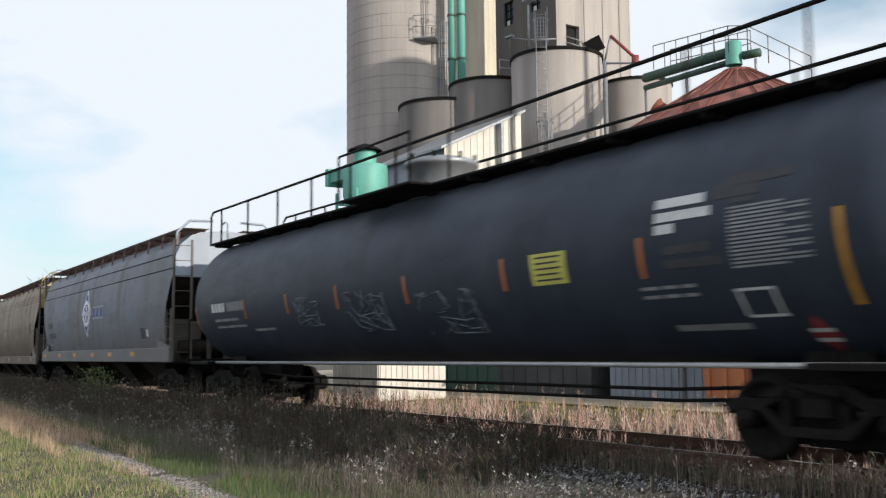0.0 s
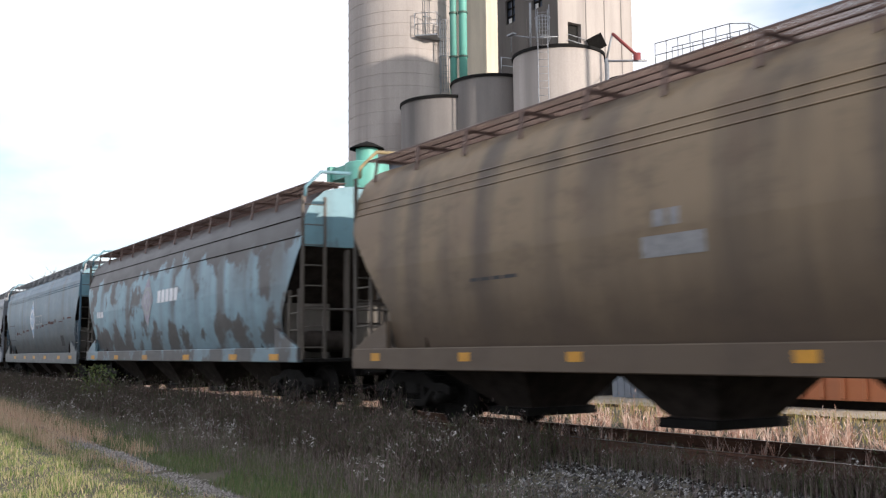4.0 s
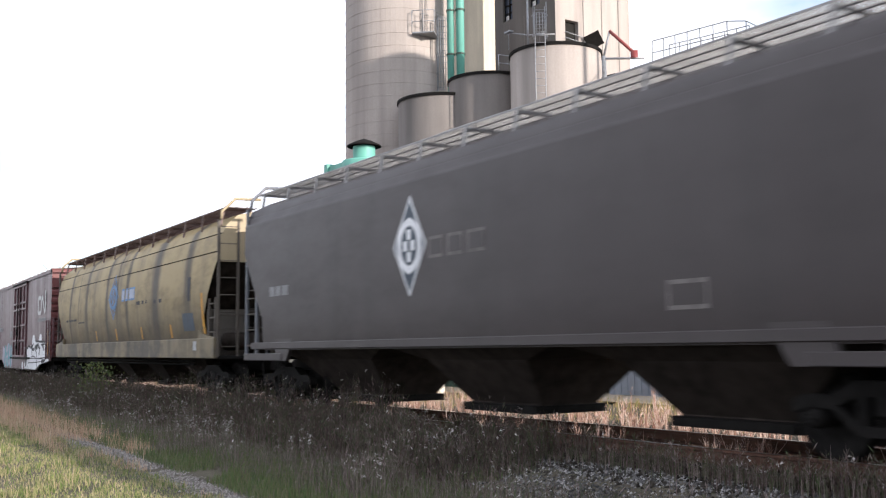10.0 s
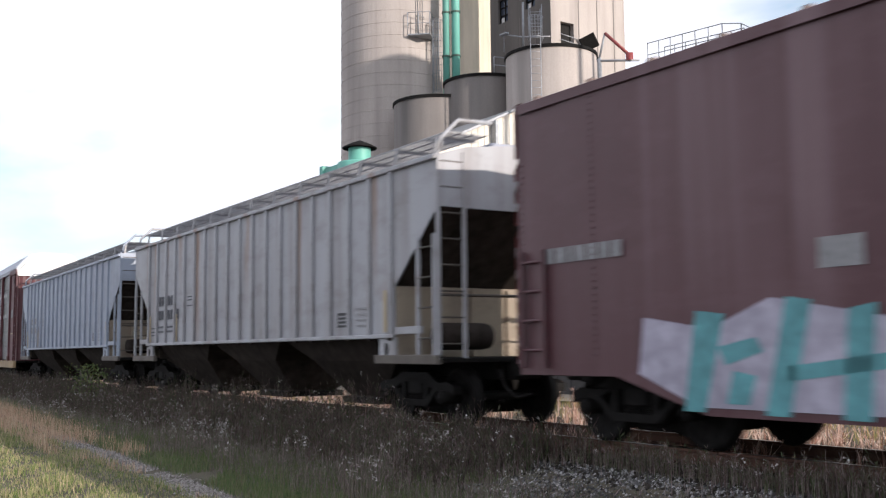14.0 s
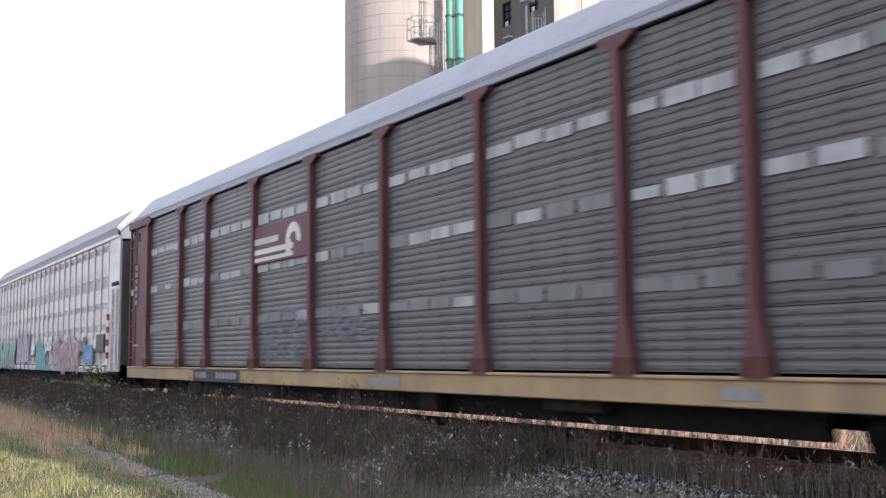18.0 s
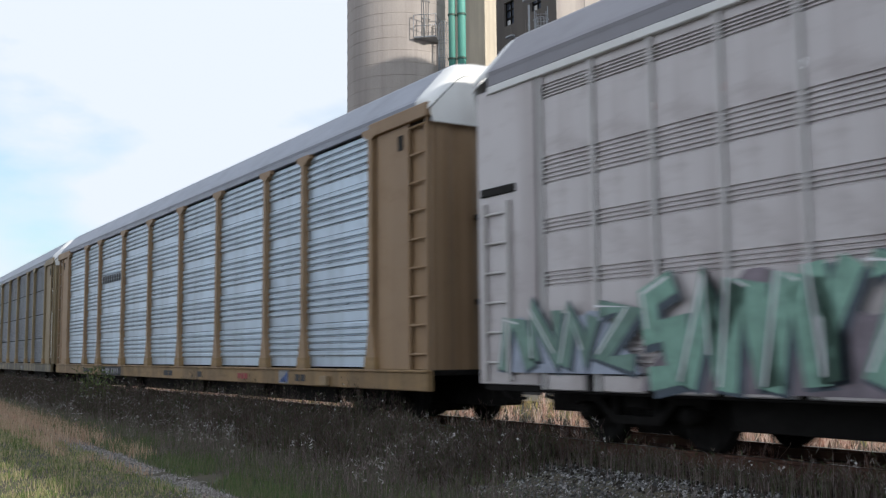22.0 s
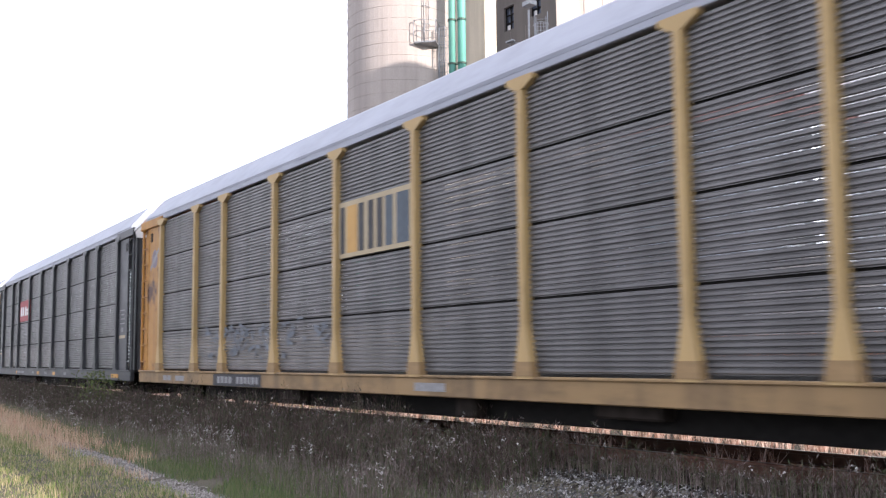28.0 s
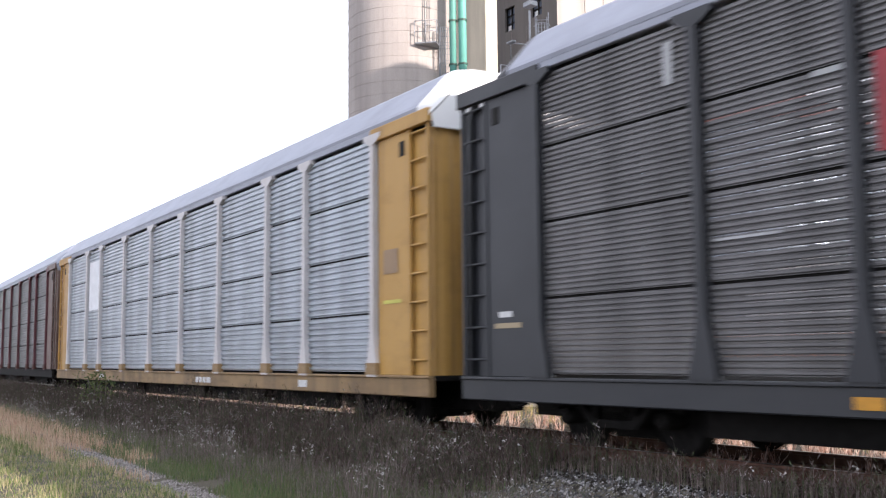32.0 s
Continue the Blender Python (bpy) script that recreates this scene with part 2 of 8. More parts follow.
M_TAN8 = paint("yellow_tan_paint", (0.31, 0.235, 0.105), (0.055, 0.045, 0.035), 0.75, 0.3, (0.08, 0.06, 0.04), shift=0.4, rust_at=0.6, streak_scale=0.75, splash=((0.050, 0.039, 0.028), 1.5, 2.9, 0.85), stains=((-6.75, 0.12, 0.9, 0.9), (-5.4, 0.07, 1.6, 0.6), (-4.2, 0.20, 0.9, 0.9), (-1.3, 0.15, 0.7, 0.92), (0.0, 0.10, 1.3, 0.8), (1.2, 0.16, 0.6, 0.92), (4.2, 0.34, 0.8, 0.95), (7.05, 0.26, 1.6, 0.9)))
M_ROOFRUST = paint("rusted_roof", (0.14, 0.088, 0.074), (0.05, 0.035, 0.03), 0.6, 0.5, shift=5)
M_BOX = paint("oxide_red_paint", (0.064, 0.018, 0.024), (0.17, 0.10, 0.115), 0.35, 0.0, rough=0.36, shift=2.0, streak_scale=1.3, leaks=((0.20, 0.13, 0.145), 0.9, 0.55, 0.64, 0.5, 1.0))
M_BOXEND = paint("faded_red_end_paint", (0.14, 0.034, 0.034), (0.07, 0.03, 0.03), 0.4, rough=0.5, shift=6.0)
M_WHITEHOP = paint("pale_grey_paint", (0.28, 0.315, 0.385), (0.15, 0.13, 0.11), 0.3, 0.12, (0.22, 0.13, 0.08), shift=8.0, rust_at=0.63)
M_WHITEHOP2 = paint("stained_pale_grey_paint", (0.33, 0.335, 0.36), (0.14, 0.11, 0.09), 0.55, 0.2, (0.20, 0.12, 0.08), shift=11.0, rust_at=0.6, stains=((-6.97, 0.12, 2.2, 0.6), (-6.3, 0.13, 2.2, 0.65), (-5.35, 0.13, 2.5, 0.7), (-4.2, 0.1, 3.0, 0.6), (-2.9, 0.14, 1.5, 0.7), (0.4, 0.12, 2.3, 0.5), (3.1, 0.12, 2.0, 0.6), (6.2, 0.14, 2.6, 0.6)), run_color=(0.24, 0.14, 0.085))
M_GALV = paint("galvanised_steel", (0.46, 0.54, 0.63), (0.25, 0.28, 0.32), 0.45, 0.0, rough=0.36, metal=0.7, shift=3.0)
M_GALV_GREY = paint("streaked_galvanised_steel", (0.36, 0.39, 0.43), (0.18, 0.185, 0.20), 0.65, 0.0, rough=0.34, metal=0.55, shift=8.4)
M_GALV_DARK = paint("grimy_galvanised_steel", (0.175, 0.188, 0.22), (0.09, 0.088, 0.09), 0.6, 0.1, (0.12, 0.10, 0.09), rough=0.42, metal=0.6, shift=5.5, rust_at=0.64)
M_GALV_MID = paint("dull_galvanised_steel", (0.084, 0.083, 0.086), (0.06, 0.06, 0.062), 0.5, 0.0, rough=0.36, metal=0.3, shift=1.1)
M_GALV_BLACK = paint("sooty_galvanised_steel", (0.135, 0.132, 0.135), (0.05, 0.05, 0.05), 0.6, 0.2, (0.26, 0.26, 0.27), rough=0.36, metal=0.45, shift=7.7, rust_at=0.66)
M_RACKROOF = paint("pale_steel_roof", (0.27, 0.285, 0.34), (0.20, 0.21, 0.235), 0.3, rough=0.45, metal=0.2, shift=2.0)
M_RACKWHITE = paint("white_end_cap_paint", (0.72, 0.72, 0.72), (0.45, 0.42, 0.38), 0.25, rough=0.5, shift=3.0)
M_MAROON = paint("maroon_paint", (0.088, 0.022, 0.028), (0.06, 0.03, 0.03), 0.35, rough=0.5)
M_TANEND = paint("tan_brown_paint", (0.27, 0.175, 0.095), (0.15, 0.09, 0.05), 0.35, rough=0.5)
M_DULLTAN = paint("dull_tan_paint", (0.25, 0.19, 0.105), (0.11, 0.08, 0.05), 0.5, rough=0.5, shift=3)
M_PALETAN = paint("pale_yellow_tan_paint", (0.36, 0.29, 0.18), (0.18, 0.13, 0.08), 0.35, rough=0.5, shift=2)
M_YELLOW = paint("golden_yellow_paint", (0.42, 0.24, 0.055), (0.12, 0.06, 0.03), 0.4, 0.3, (0.12, 0.05, 0.03), rough=0.5, rust_at=0.61, shift=4)
M_YELLOWRUST = paint("peeling_yellow_paint", (0.41, 0.205, 0.04), (0.12, 0.06, 0.03), 0.45, 0.9, (0.05, 0.025, 0.025), rough=0.55, rust_at=0.57, shift=4)
M_OCHRE = paint("faded_ochre_paint", (0.40, 0.275, 0.115), (0.18, 0.11, 0.05), 0.4, rough=0.5, shift=6)
M_SILLYEL = paint("dirty_yellow_sill", (0.25, 0.16, 0.07), (0.05, 0.035, 0.025), 0.7, 0.3, (0.06, 0.035, 0.025), rough=0.6, shift=1.5)
M_CHAR = paint("charcoal_paint", (0.014, 0.016, 0.021), (0.03, 0.03, 0.03), 0.3, rough=0.42)
M_SILVER = paint("silver_beige_paint", (0.47, 0.44, 0.445), (0.24, 0.195, 0.19), 0.65, rough=0.3, streak_scale=1.1, metal=0.25, shift=3)
M_SILVERPOST = paint("pale_post_paint", (0.52, 0.50, 0.50), (0.33, 0.29, 0.27), 0.4, rough=0.4, shift=5)
M_SILVEREND = paint("shaded_silver_end", (0.052, 0.046, 0.05), (0.11, 0.105, 0.115), 0.5, rough=0.5, shift=7)
M_PINKHOOD = paint("faded_pink_hood", (0.42, 0.26, 0.20), (0.22, 0.12, 0.09), 0.5, rough=0.5, shift=2)
M_GREYROOF = paint("lavender_grey_roof", (0.24, 0.235, 0.265), (0.17, 0.165, 0.17), 0.25, rough=0.5)
M_BANDDIM = paint("dull_worn_band", (0.16, 0.165, 0.172), (0.09, 0.09, 0.09), 0.8, streak_scale=4)
M_SILLTAN = paint("pale_tan_sill_paint", (0.33, 0.235, 0.125), (0.13, 0.10, 0.08), 0.6, 0.2, (0.10, 0.08, 0.07), rough=0.6, shift=2.5)
M_GRIMEIRON = paint("grimy_brown_ironwork", (0.085, 0.07, 0.058), (0.03, 0.025, 0.022), 0.6, rough=0.6, shift=1.0)
M_BULK = paint("grimy_tan_bulkhead", (0.27, 0.22, 0.165), (0.12, 0.095, 0.075), 0.6, 0.3, (0.13, 0.08, 0.05), rough=0.6, shift=3.7)
M_BULKDARK = paint("sooty_grey_bulkhead", (0.105, 0.09, 0.078), (0.05, 0.042, 0.036), 0.6, rough=0.65, shift=6.7)
M_WHITE = plain("white_lettering_paint", (0.62, 0.62, 0.62), 0.6, vary=0.15, scale=12)
M_FADED = plain("faded_lettering_paint", (0.25, 0.25, 0.26), 0.7, vary=0.25, scale=14)
M_DARKMARK = plain("dark_lettering_paint", (0.04, 0.04, 0.045), 0.7, vary=0.3, scale=12)
M_FAINTMARK = plain("worn_dark_lettering", (0.065, 0.068, 0.08), 0.7, vary=0.4, scale=10)
M_LOGOBLUE = plain("deep_blue_paint", (0.035, 0.075, 0.24), 0.6, vary=0.2, scale=9)
M_DARKSLATE = plain("slate_blue_paint", (0.055, 0.075, 0.10), 0.6, vary=0.2, scale=9)
M_SKYBLUE = plain("sky_blue_paint", (0.25, 0.42, 0.62), 0.6, vary=0.2, scale=9)
M_AMBER = plain("amber_reflector", (0.52, 0.25, 0.02), 0.5, vary=0.2, scale=10)
M_ORANGEMARK = plain("orange_reflector", (0.42, 0.13, 0.03), 0.5, vary=0.2, scale=10)
M_LEMON = plain("yellow_placard", (0.55, 0.52, 0.10), 0.6, vary=0.1, scale=10)
M_RUSTMARK = plain("dark_rust", (0.085, 0.03, 0.025), 0.85, vary=0.4, scale=6)
M_REDMARK = plain("red_sign_paint", (0.30, 0.035, 0.045), 0.6, vary=0.2, scale=9)
M_TURQ = plain("turquoise_spray_paint", (0.10, 0.30, 0.33), 0.6, vary=0.3, scale=5)
M_MINT = plain("mint_spray_paint", (0.21, 0.37, 0.30), 0.6, vary=0.3, scale=5)
M_PINK = plain("pink_spray_paint", (0.36, 0.22, 0.225), 0.65, vary=0.35, scale=4)
M_SPRAYGREEN = plain("grey_green_spray_paint", (0.16, 0.26, 0.22), 0.6, vary=0.35, scale=4)
M_PALEBLUE = plain("pale_blue_spray_paint", (0.36, 0.40, 0.50), 0.6, vary=0.25, scale=3)
M_SOOTSPRAY = plain("smoky_spray_paint", (0.17, 0.155, 0.15), 0.7, vary=0.35, scale=4)
M_MAUVE = plain("mauve_spray_paint", (0.20, 0.17, 0.20), 0.65, vary=0.35, scale=4)
M_LILAC = plain("lilac_spray_paint", (0.36, 0.34, 0.42), 0.65, vary=0.3, scale=4)
M_SPRAYBLUE = plain("blue_spray_paint", (0.10, 0.22, 0.42), 0.6, vary=0.3, scale=4)
M_SPRAYWHITE = plain("white_spray_paint", (0.76, 0.77, 0.80), 0.6, vary=0.1, scale=3)
M_CHALK = plain("chalk_scrawl", (0.17, 0.19, 0.22), 0.8, vary=0.3, scale=9)
# concrete tones partly carry sun and shade: dark for shaded faces, pale for sunlit
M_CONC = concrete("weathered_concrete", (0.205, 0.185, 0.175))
M_CONC_DARK = concrete("shade_dark_concrete", (0.15, 0.137, 0.13))
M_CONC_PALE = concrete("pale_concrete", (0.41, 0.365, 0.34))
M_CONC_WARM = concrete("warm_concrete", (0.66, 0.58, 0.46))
M_GREENPAINT = paint("sea_green_paint", (0.12, 0.36, 0.30), (0.08, 0.15, 0.13), 0.4, 0.2, (0.25, 0.30, 0.28), rough=0.5, rust_at=0.62)
M_DARKGREEN = paint("dark_green_paint", (0.03, 0.075, 0.055), (0.03, 0.05, 0.04), 0.4, rough=0.5)
M_REDROOF = paint("rusty_red_roof_paint", (0.21, 0.06, 0.04), (0.12, 0.05, 0.035), 0.5, 0.4, (0.30, 0.14, 0.10), rough=0.6)
M_STEEL = plain("grey_galvanised_steel", (0.30, 0.31, 0.33), 0.5, 0.5, vary=0.2, scale=8)
M_CLAD = paint("white_metal_cladding", (0.60, 0.56, 0.50), (0.35, 0.29, 0.24), 0.35, rough=0.5, shift=2)
M_REDARM = paint("red_machine_paint", (0.20, 0.03, 0.03), (0.08, 0.03, 0.025), 0.4)
M_GLASS = plain("dark_window_glass", (0.06, 0.075, 0.11), 0.1, vary=0.4, scale=1.5)
M_PALEGRATE = plain("pale_walkway_grating", (0.36, 0.355, 0.36), 0.6, 0.2, vary=0.25, scale=5)
M_VOID = plain("dark_interior", (0.012, 0.011, 0.010), 0.95, vary=0.3)
M_ORANGE = paint("orange_container_paint", (0.48, 0.18, 0.08), (0.3, 0.14, 0.09), 0.4, rough=0.55)
M_SOOTWALL = paint("sooty_wall_cladding", (0.055, 0.055, 0.06), (0.03, 0.03, 0.03), 0.5, rough=0.7)
M_BLUEGREY = paint("blue_grey_cladding", (0.22, 0.25, 0.30), (0.12, 0.12, 0.13), 0.4, rough=0.55)
M_RAIL = plain("rusty_rail", (0.105, 0.058, 0.042), 0.7, 0.3, vary=0.35, scale=7)
M_RAILTOP = plain("polished_rail_head", (0.34, 0.33, 0.32), 0.3, 0.9, vary=0.15, scale=5)
M_TIE = plain("weathered_timber", (0.075, 0.058, 0.046), 0.9, vary=0.4, scale=7, stretch=(1, 0.2, 1), bump=0.4)
M_DARKBALLAST = island("oily_ballast_stone", ((0.015, 0.013, 0.011), (0.032, 0.027, 0.022), (0.056, 0.048, 0.042)))
M_BALLAST = island("ballast_stone", ((0.010, 0.010, 0.010), (0.032, 0.030, 0.030), (0.10, 0.097, 0.097), (0.33, 0.32, 0.32)))
M_GRAVEL = island("verge_gravel", ((0.075, 0.068, 0.060), (0.180, 0.161, 0.150), (0.330, 0.307, 0.292)))
M_WEED = island("autumn_weeds", ((0.05, 0.075, 0.028), (0.085, 0.09, 0.05), (0.14, 0.105, 0.10), (0.25, 0.20, 0.19), (0.12, 0.072, 0.075), (0.07, 0.10, 0.035)))
M_STALK = island("dark_weed_stalks", ((0.032, 0.025, 0.024), (0.084, 0.052, 0.049), (0.119, 0.098, 0.091), (0.045, 0.066, 0.025), (0.070, 0.042, 0.038)))
M_TWIGGY = island("red_brown_dead_stems", ((0.24, 0.10, 0.07), (0.45, 0.27, 0.21), (0.66, 0.50, 0.43), (0.72, 0.58, 0.52)))
M_BANK = island("yellow_green_bank_grass", ((0.15, 0.16, 0.04), (0.28, 0.25, 0.08), (0.40, 0.31, 0.14), (0.34, 0.20, 0.11), (0.22, 0.22, 0.06)))
M_SEED = island("pale_seed_heads", ((0.272, 0.256, 0.240), (0.464, 0.448, 0.440), (0.240, 0.192, 0.176)))
M_DRY = island("dry_tan_grass", ((0.405, 0.276, 0.184), (0.515, 0.377, 0.262), (0.350, 0.184, 0.122), (0.570, 0.460, 0.332)))
M_GRASS = island("short_green_grass", ((0.061, 0.105, 0.022), (0.132, 0.184, 0.044), (0.220, 0.237, 0.088), (0.334, 0.290, 0.159), (0.404, 0.316, 0.203)))
M_LOWGRASS = island("shaded_low_grass", ((0.045, 0.085, 0.022), (0.075, 0.12, 0.035), (0.12, 0.14, 0.055), (0.17, 0.14, 0.085)))
M_LEAF = island("green_leaves", ((0.045, 0.075, 0.018), (0.08, 0.115, 0.03), (0.13, 0.13, 0.04)))
for dull in (M_UNDER, M_SLOPE, M_RAIL, M_TIE, M_DARKBALLAST, M_STALK):
    # soot, rust and dead stems have no sheen
    dull.node_tree.nodes["Principled BSDF"].inputs["Specular IOR Level"].default_value = 0.12
M_TWIG = island("bare_twigs", ((0.06, 0.05, 0.045), (0.13, 0.095, 0.085)))
# ---- mesh tools ----
class Mesh:
    """Corners and faces of one part, gathered shape by shape."""

    def __init__(self):
        self.v, self.f, self.smooth = [], [], []

    def add(self, verts, faces, smooth=False):
        n = len(self.v)
        self.v += [tuple(p) for p in verts]
        self.f += [tuple(n + i for i in q) for q in faces]
        self.smooth += [smooth] * len(faces)
        return self

    def box(self, x0, x1, y0, y1, z0, z1, b=0.012):
        """A box with broken edges."""
        b = min(b, 0.3 * (x1 - x0), 0.3 * (y1 - y0), 0.3 * (z1 - z0))
        lo, hi = (x0, y0, z0), (x1, y1, z1)
        verts, index = [], {}
        for c in range(8):
            s = (c & 1, c >> 1 & 1, c >> 2 & 1)
            for a in range(3):
                index[c, a] = len(verts)
                verts.append([(hi[k] if s[k] else lo[k]) + (0 if k == a else (-b if s[k] else b)) for k in range(3)])
        faces = []
        for a in range(3):
            u, w = (a + 1) % 3, (a + 2) % 3
            for side in (0, 1):
                ring = [side << a | p << u | q << w for p, q in ((0, 0), (1, 0), (1, 1), (0, 1))]
                q = [index[c, a] for c in ring]
                faces.append(q if side else q[::-1])
        for a in range(3):
            u, w = (a + 1) % 3, (a + 2) % 3
            for p in (0, 1):
                for q in (0, 1):
                    c0 = p << u | q << w
                    c1 = c0 | 1 << a
                    quad = [index[c0, u], index[c1, u], index[c1, w], index[c0, w]]
                    faces.append(quad if p != q else quad[::-1])
        for c in range(8):
            t = [index[c, 0], index[c, 1], index[c, 2]]
            odd = bin(c).count("1") % 2
            faces.append(t if odd else t[::-1])
        return self.add(verts, faces)

    def tube(self, points, r, n=6, caps=True):
        """A round bar along a line of points."""
        pts = [Vector(p) for p in points]
        rings, side = [], None
        for i, p in enumerate(pts):
            d = (pts[min(i + 1, len(pts) - 1)] - pts[max(i - 1, 0)]).normalized()
            if side is None:
                side = d.orthogonal().normalized()
            side = (side - d * side.dot(d)).normalized()
            up = d.cross(side)
            rings.append([p + (side * math.cos(k * 2 * math.pi / n) + up * math.sin(k * 2 * math.pi / n)) * r for k in range(n)])
        verts = [q for ring in rings for q in ring]
        faces = [(i * n + k, i * n + (k + 1) % n, (i + 1) * n + (k + 1) % n, (i + 1) * n + k) for i in range(len(pts) - 1) for k in range(n)]
        if caps:
            faces += [tuple(range(n))[::-1], tuple((len(pts) - 1) * n + k for k in range(n))]
        return self.add(verts, faces, True)

    def lathe(self, profile, n=32, centre=(0, 0, 0), axis="z", smooth=True, turn=(0.0, 1.0)):
        """Profile of (radius, height) turned round an axis."""
        cx, cy, cz = centre
        verts, faces = [], []
        full = turn == (0.0, 1.0)
        cols = n if full else n + 1
        for r, h in profile:
            for k in range(cols):
                a = 2 * math.pi * (turn[0] + (turn[1] - turn[0]) * k / n)
                c, s = r * math.cos(a), r * math.sin(a)
                verts.append((cx + c, cy + s, cz + h) if axis == "z" else (cx + h, cy + c, cz + s) if axis == "x" else (cx + s, cy + h, cz + c))
        for i in range(len(profile) - 1):
            for k in range(n):
                k2 = (k + 1) % cols
                faces.append((i * cols + k, i * cols + k2, (i + 1) * cols + k2, (i + 1) * cols + k))
        return self.add(verts, faces, smooth)

    def prism(self, outline, lo, hi, plane="xz"):
        """An outline drawn out along the third axis."""
        n = len(outline)
        put = {"xz": lambda a, b, c: (a, c, b), "yz": lambda a, b, c: (c, a, b), "xy": lambda a, b, c: (a, b, c)}[plane]
        verts = [put(a, b, lo) for a, b in outline] + [put(a, b, hi) for a, b in outline]
        faces = [tuple(range(n)), tuple(range(n, 2 * n))[::-1]] + [(i, n + i, n + (i + 1) % n, (i + 1) % n) for i in range(n)]
        return self.add(verts, faces)

    def sheet(self, rows, smooth=False, closed=False):
        """Faces between rows of equally many points."""
        n = len(rows[0])
        faces = [(i * n + k, i * n + (k + 1) % n, (i + 1) * n + (k + 1) % n, (i + 1) * n + k)
                 for i in range(len(rows) - 1) for k in range(n if closed else n - 1)]
        return self.add([p for r in rows for p in r], faces, smooth)

    def data(self, name, material):
        me = bpy.data.meshes.new(name)
        me.from_pydata(self.v, [], self.f)
        if any(self.smooth):
            me.polygons.foreach_set("use_smooth", self.smooth)
        if material:
            me.materials.append(material)
        me.update()
        return me


def part(name, mesh, material, parent=None, label="", at=None):
    """Links a mesh (or ready mesh data) as one object under a thing or a part."""
    if isinstance(mesh, list):
        return [part(name, one, material, parent, label, at) for one in mesh][0]
    ob = new(name, mesh.data(name, material) if isinstance(mesh, Mesh) else mesh)
    ob.parent = parent
    if at is not None:
        ob.matrix_basis = at
    if label:
        ob["label"] = label
    return ob


def thing(name, label, category, group="", kind="", mesh=None, material=None):
    return tagged(new(name, mesh.data(name, material) if mesh else None), label, category, group, kind)


# ---- the ground ----
def hump(y):
    """Height of the ground by its distance from the track's middle (near side negative)."""
    table = ((-60, -0.62), (-4.2, -0.62), (-3.2, -0.55), (-2.1, -0.36), (-1.45, -0.20), (1.45, -0.20), (2.3, -0.34), (3.2, -0.38), (6, -0.22), (10, -0.15), (60, -0.15))
    for (a, za), (b, zb) in zip(table, table[1:]):
        if y <= b:
            k = max(0.0, (y - a) / (b - a))
            return za + (zb - za) * k
    return -0.15


def ground_z(x, y):
    return hump(y - track_y(x)) + 0.035 * noise.noise((x * 0.5, y * 0.5, 0)) * (1 if abs(y - track_y(x)) > 1.6 else 0.3)


def ground_material():
    m, nt, b = tree("soil_and_gravel", 0.95)
    a = noise_tex(nt, 0.9, detail=8)
    f = noise_tex(nt, 18, detail=6)
    col = blend(nt, ramp(nt, a, 0.35, 0.65), (0.045, 0.037, 0.027), (0.10, 0.078, 0.058))
    col = blend(nt, times(nt, ramp(nt, f, 0.35, 0.7), 0.6), col, (0.06, 0.066, 0.028))
    nt.links.new(col, b.inputs["Base Color"])
    relief(nt, b, f, 0.6, 0.03)
    return m


def lot_material():
    m, nt, b = tree("pale_gravel_lot", 0.95)
    a = noise_tex(nt, 0.35, detail=7)
    f = noise_tex(nt, 25, detail=5)
    col = blend(nt, ramp(nt, a, 0.35, 0.65), (0.30, 0.24, 0.17), (0.44, 0.38, 0.31))
    col = blend(nt, times(nt, ramp(nt, f, 0.4, 0.7), 0.5), col, (0.20, 0.17, 0.13))
    nt.links.new(col, b.inputs["Base Color"])
    relief(nt, b, f, 0.4, 0.02)
    return m


def build_ground():
    xs = [-900, -400, -200, -120] + [-90 + 0.75 * i for i in range(134)] + [12, 30, 80, 200, 600]
    off = [-700, -250, -100, -50, -30] + [-22 + 0.5 * i for i in range(35)] + [-4.6 + 0.3 * i for i in range(34)] + [6 + 1.0 * i for i in range(12)] + [22, 34, 60, 120, 300, 800]
    rows = [[(x, TRACK + o + (BEND * x * x if -90 <= x < 0 else BEND * 8100 if x < -90 else 0), ground_z(max(-90, min(x, 60)), track_y(max(-90, min(x, 60))) + o)) for x in xs] for o in off]
    tagged(part("ground", Mesh().sheet(rows, True), ground_material()), "rough soil with sparse weeds beside the track", "ground", kind="structure")
    # the gravel yard in front of the elevator
    yard = [[(x, track_y(x) + o, -0.15 + 0.012 + 0.02 * noise.noise((x * 0.3, o * 0.3, 5))) for x in [-80 + 2.5 * i for i in range(36)]] for o in (7.2, 9, 11, 14, 18, 24, 32, 44)]
    tagged(part("pavement", Mesh().sheet(yard, True), lot_material()), "pale gravel yard behind the railway track", "pavement", kind="structure")


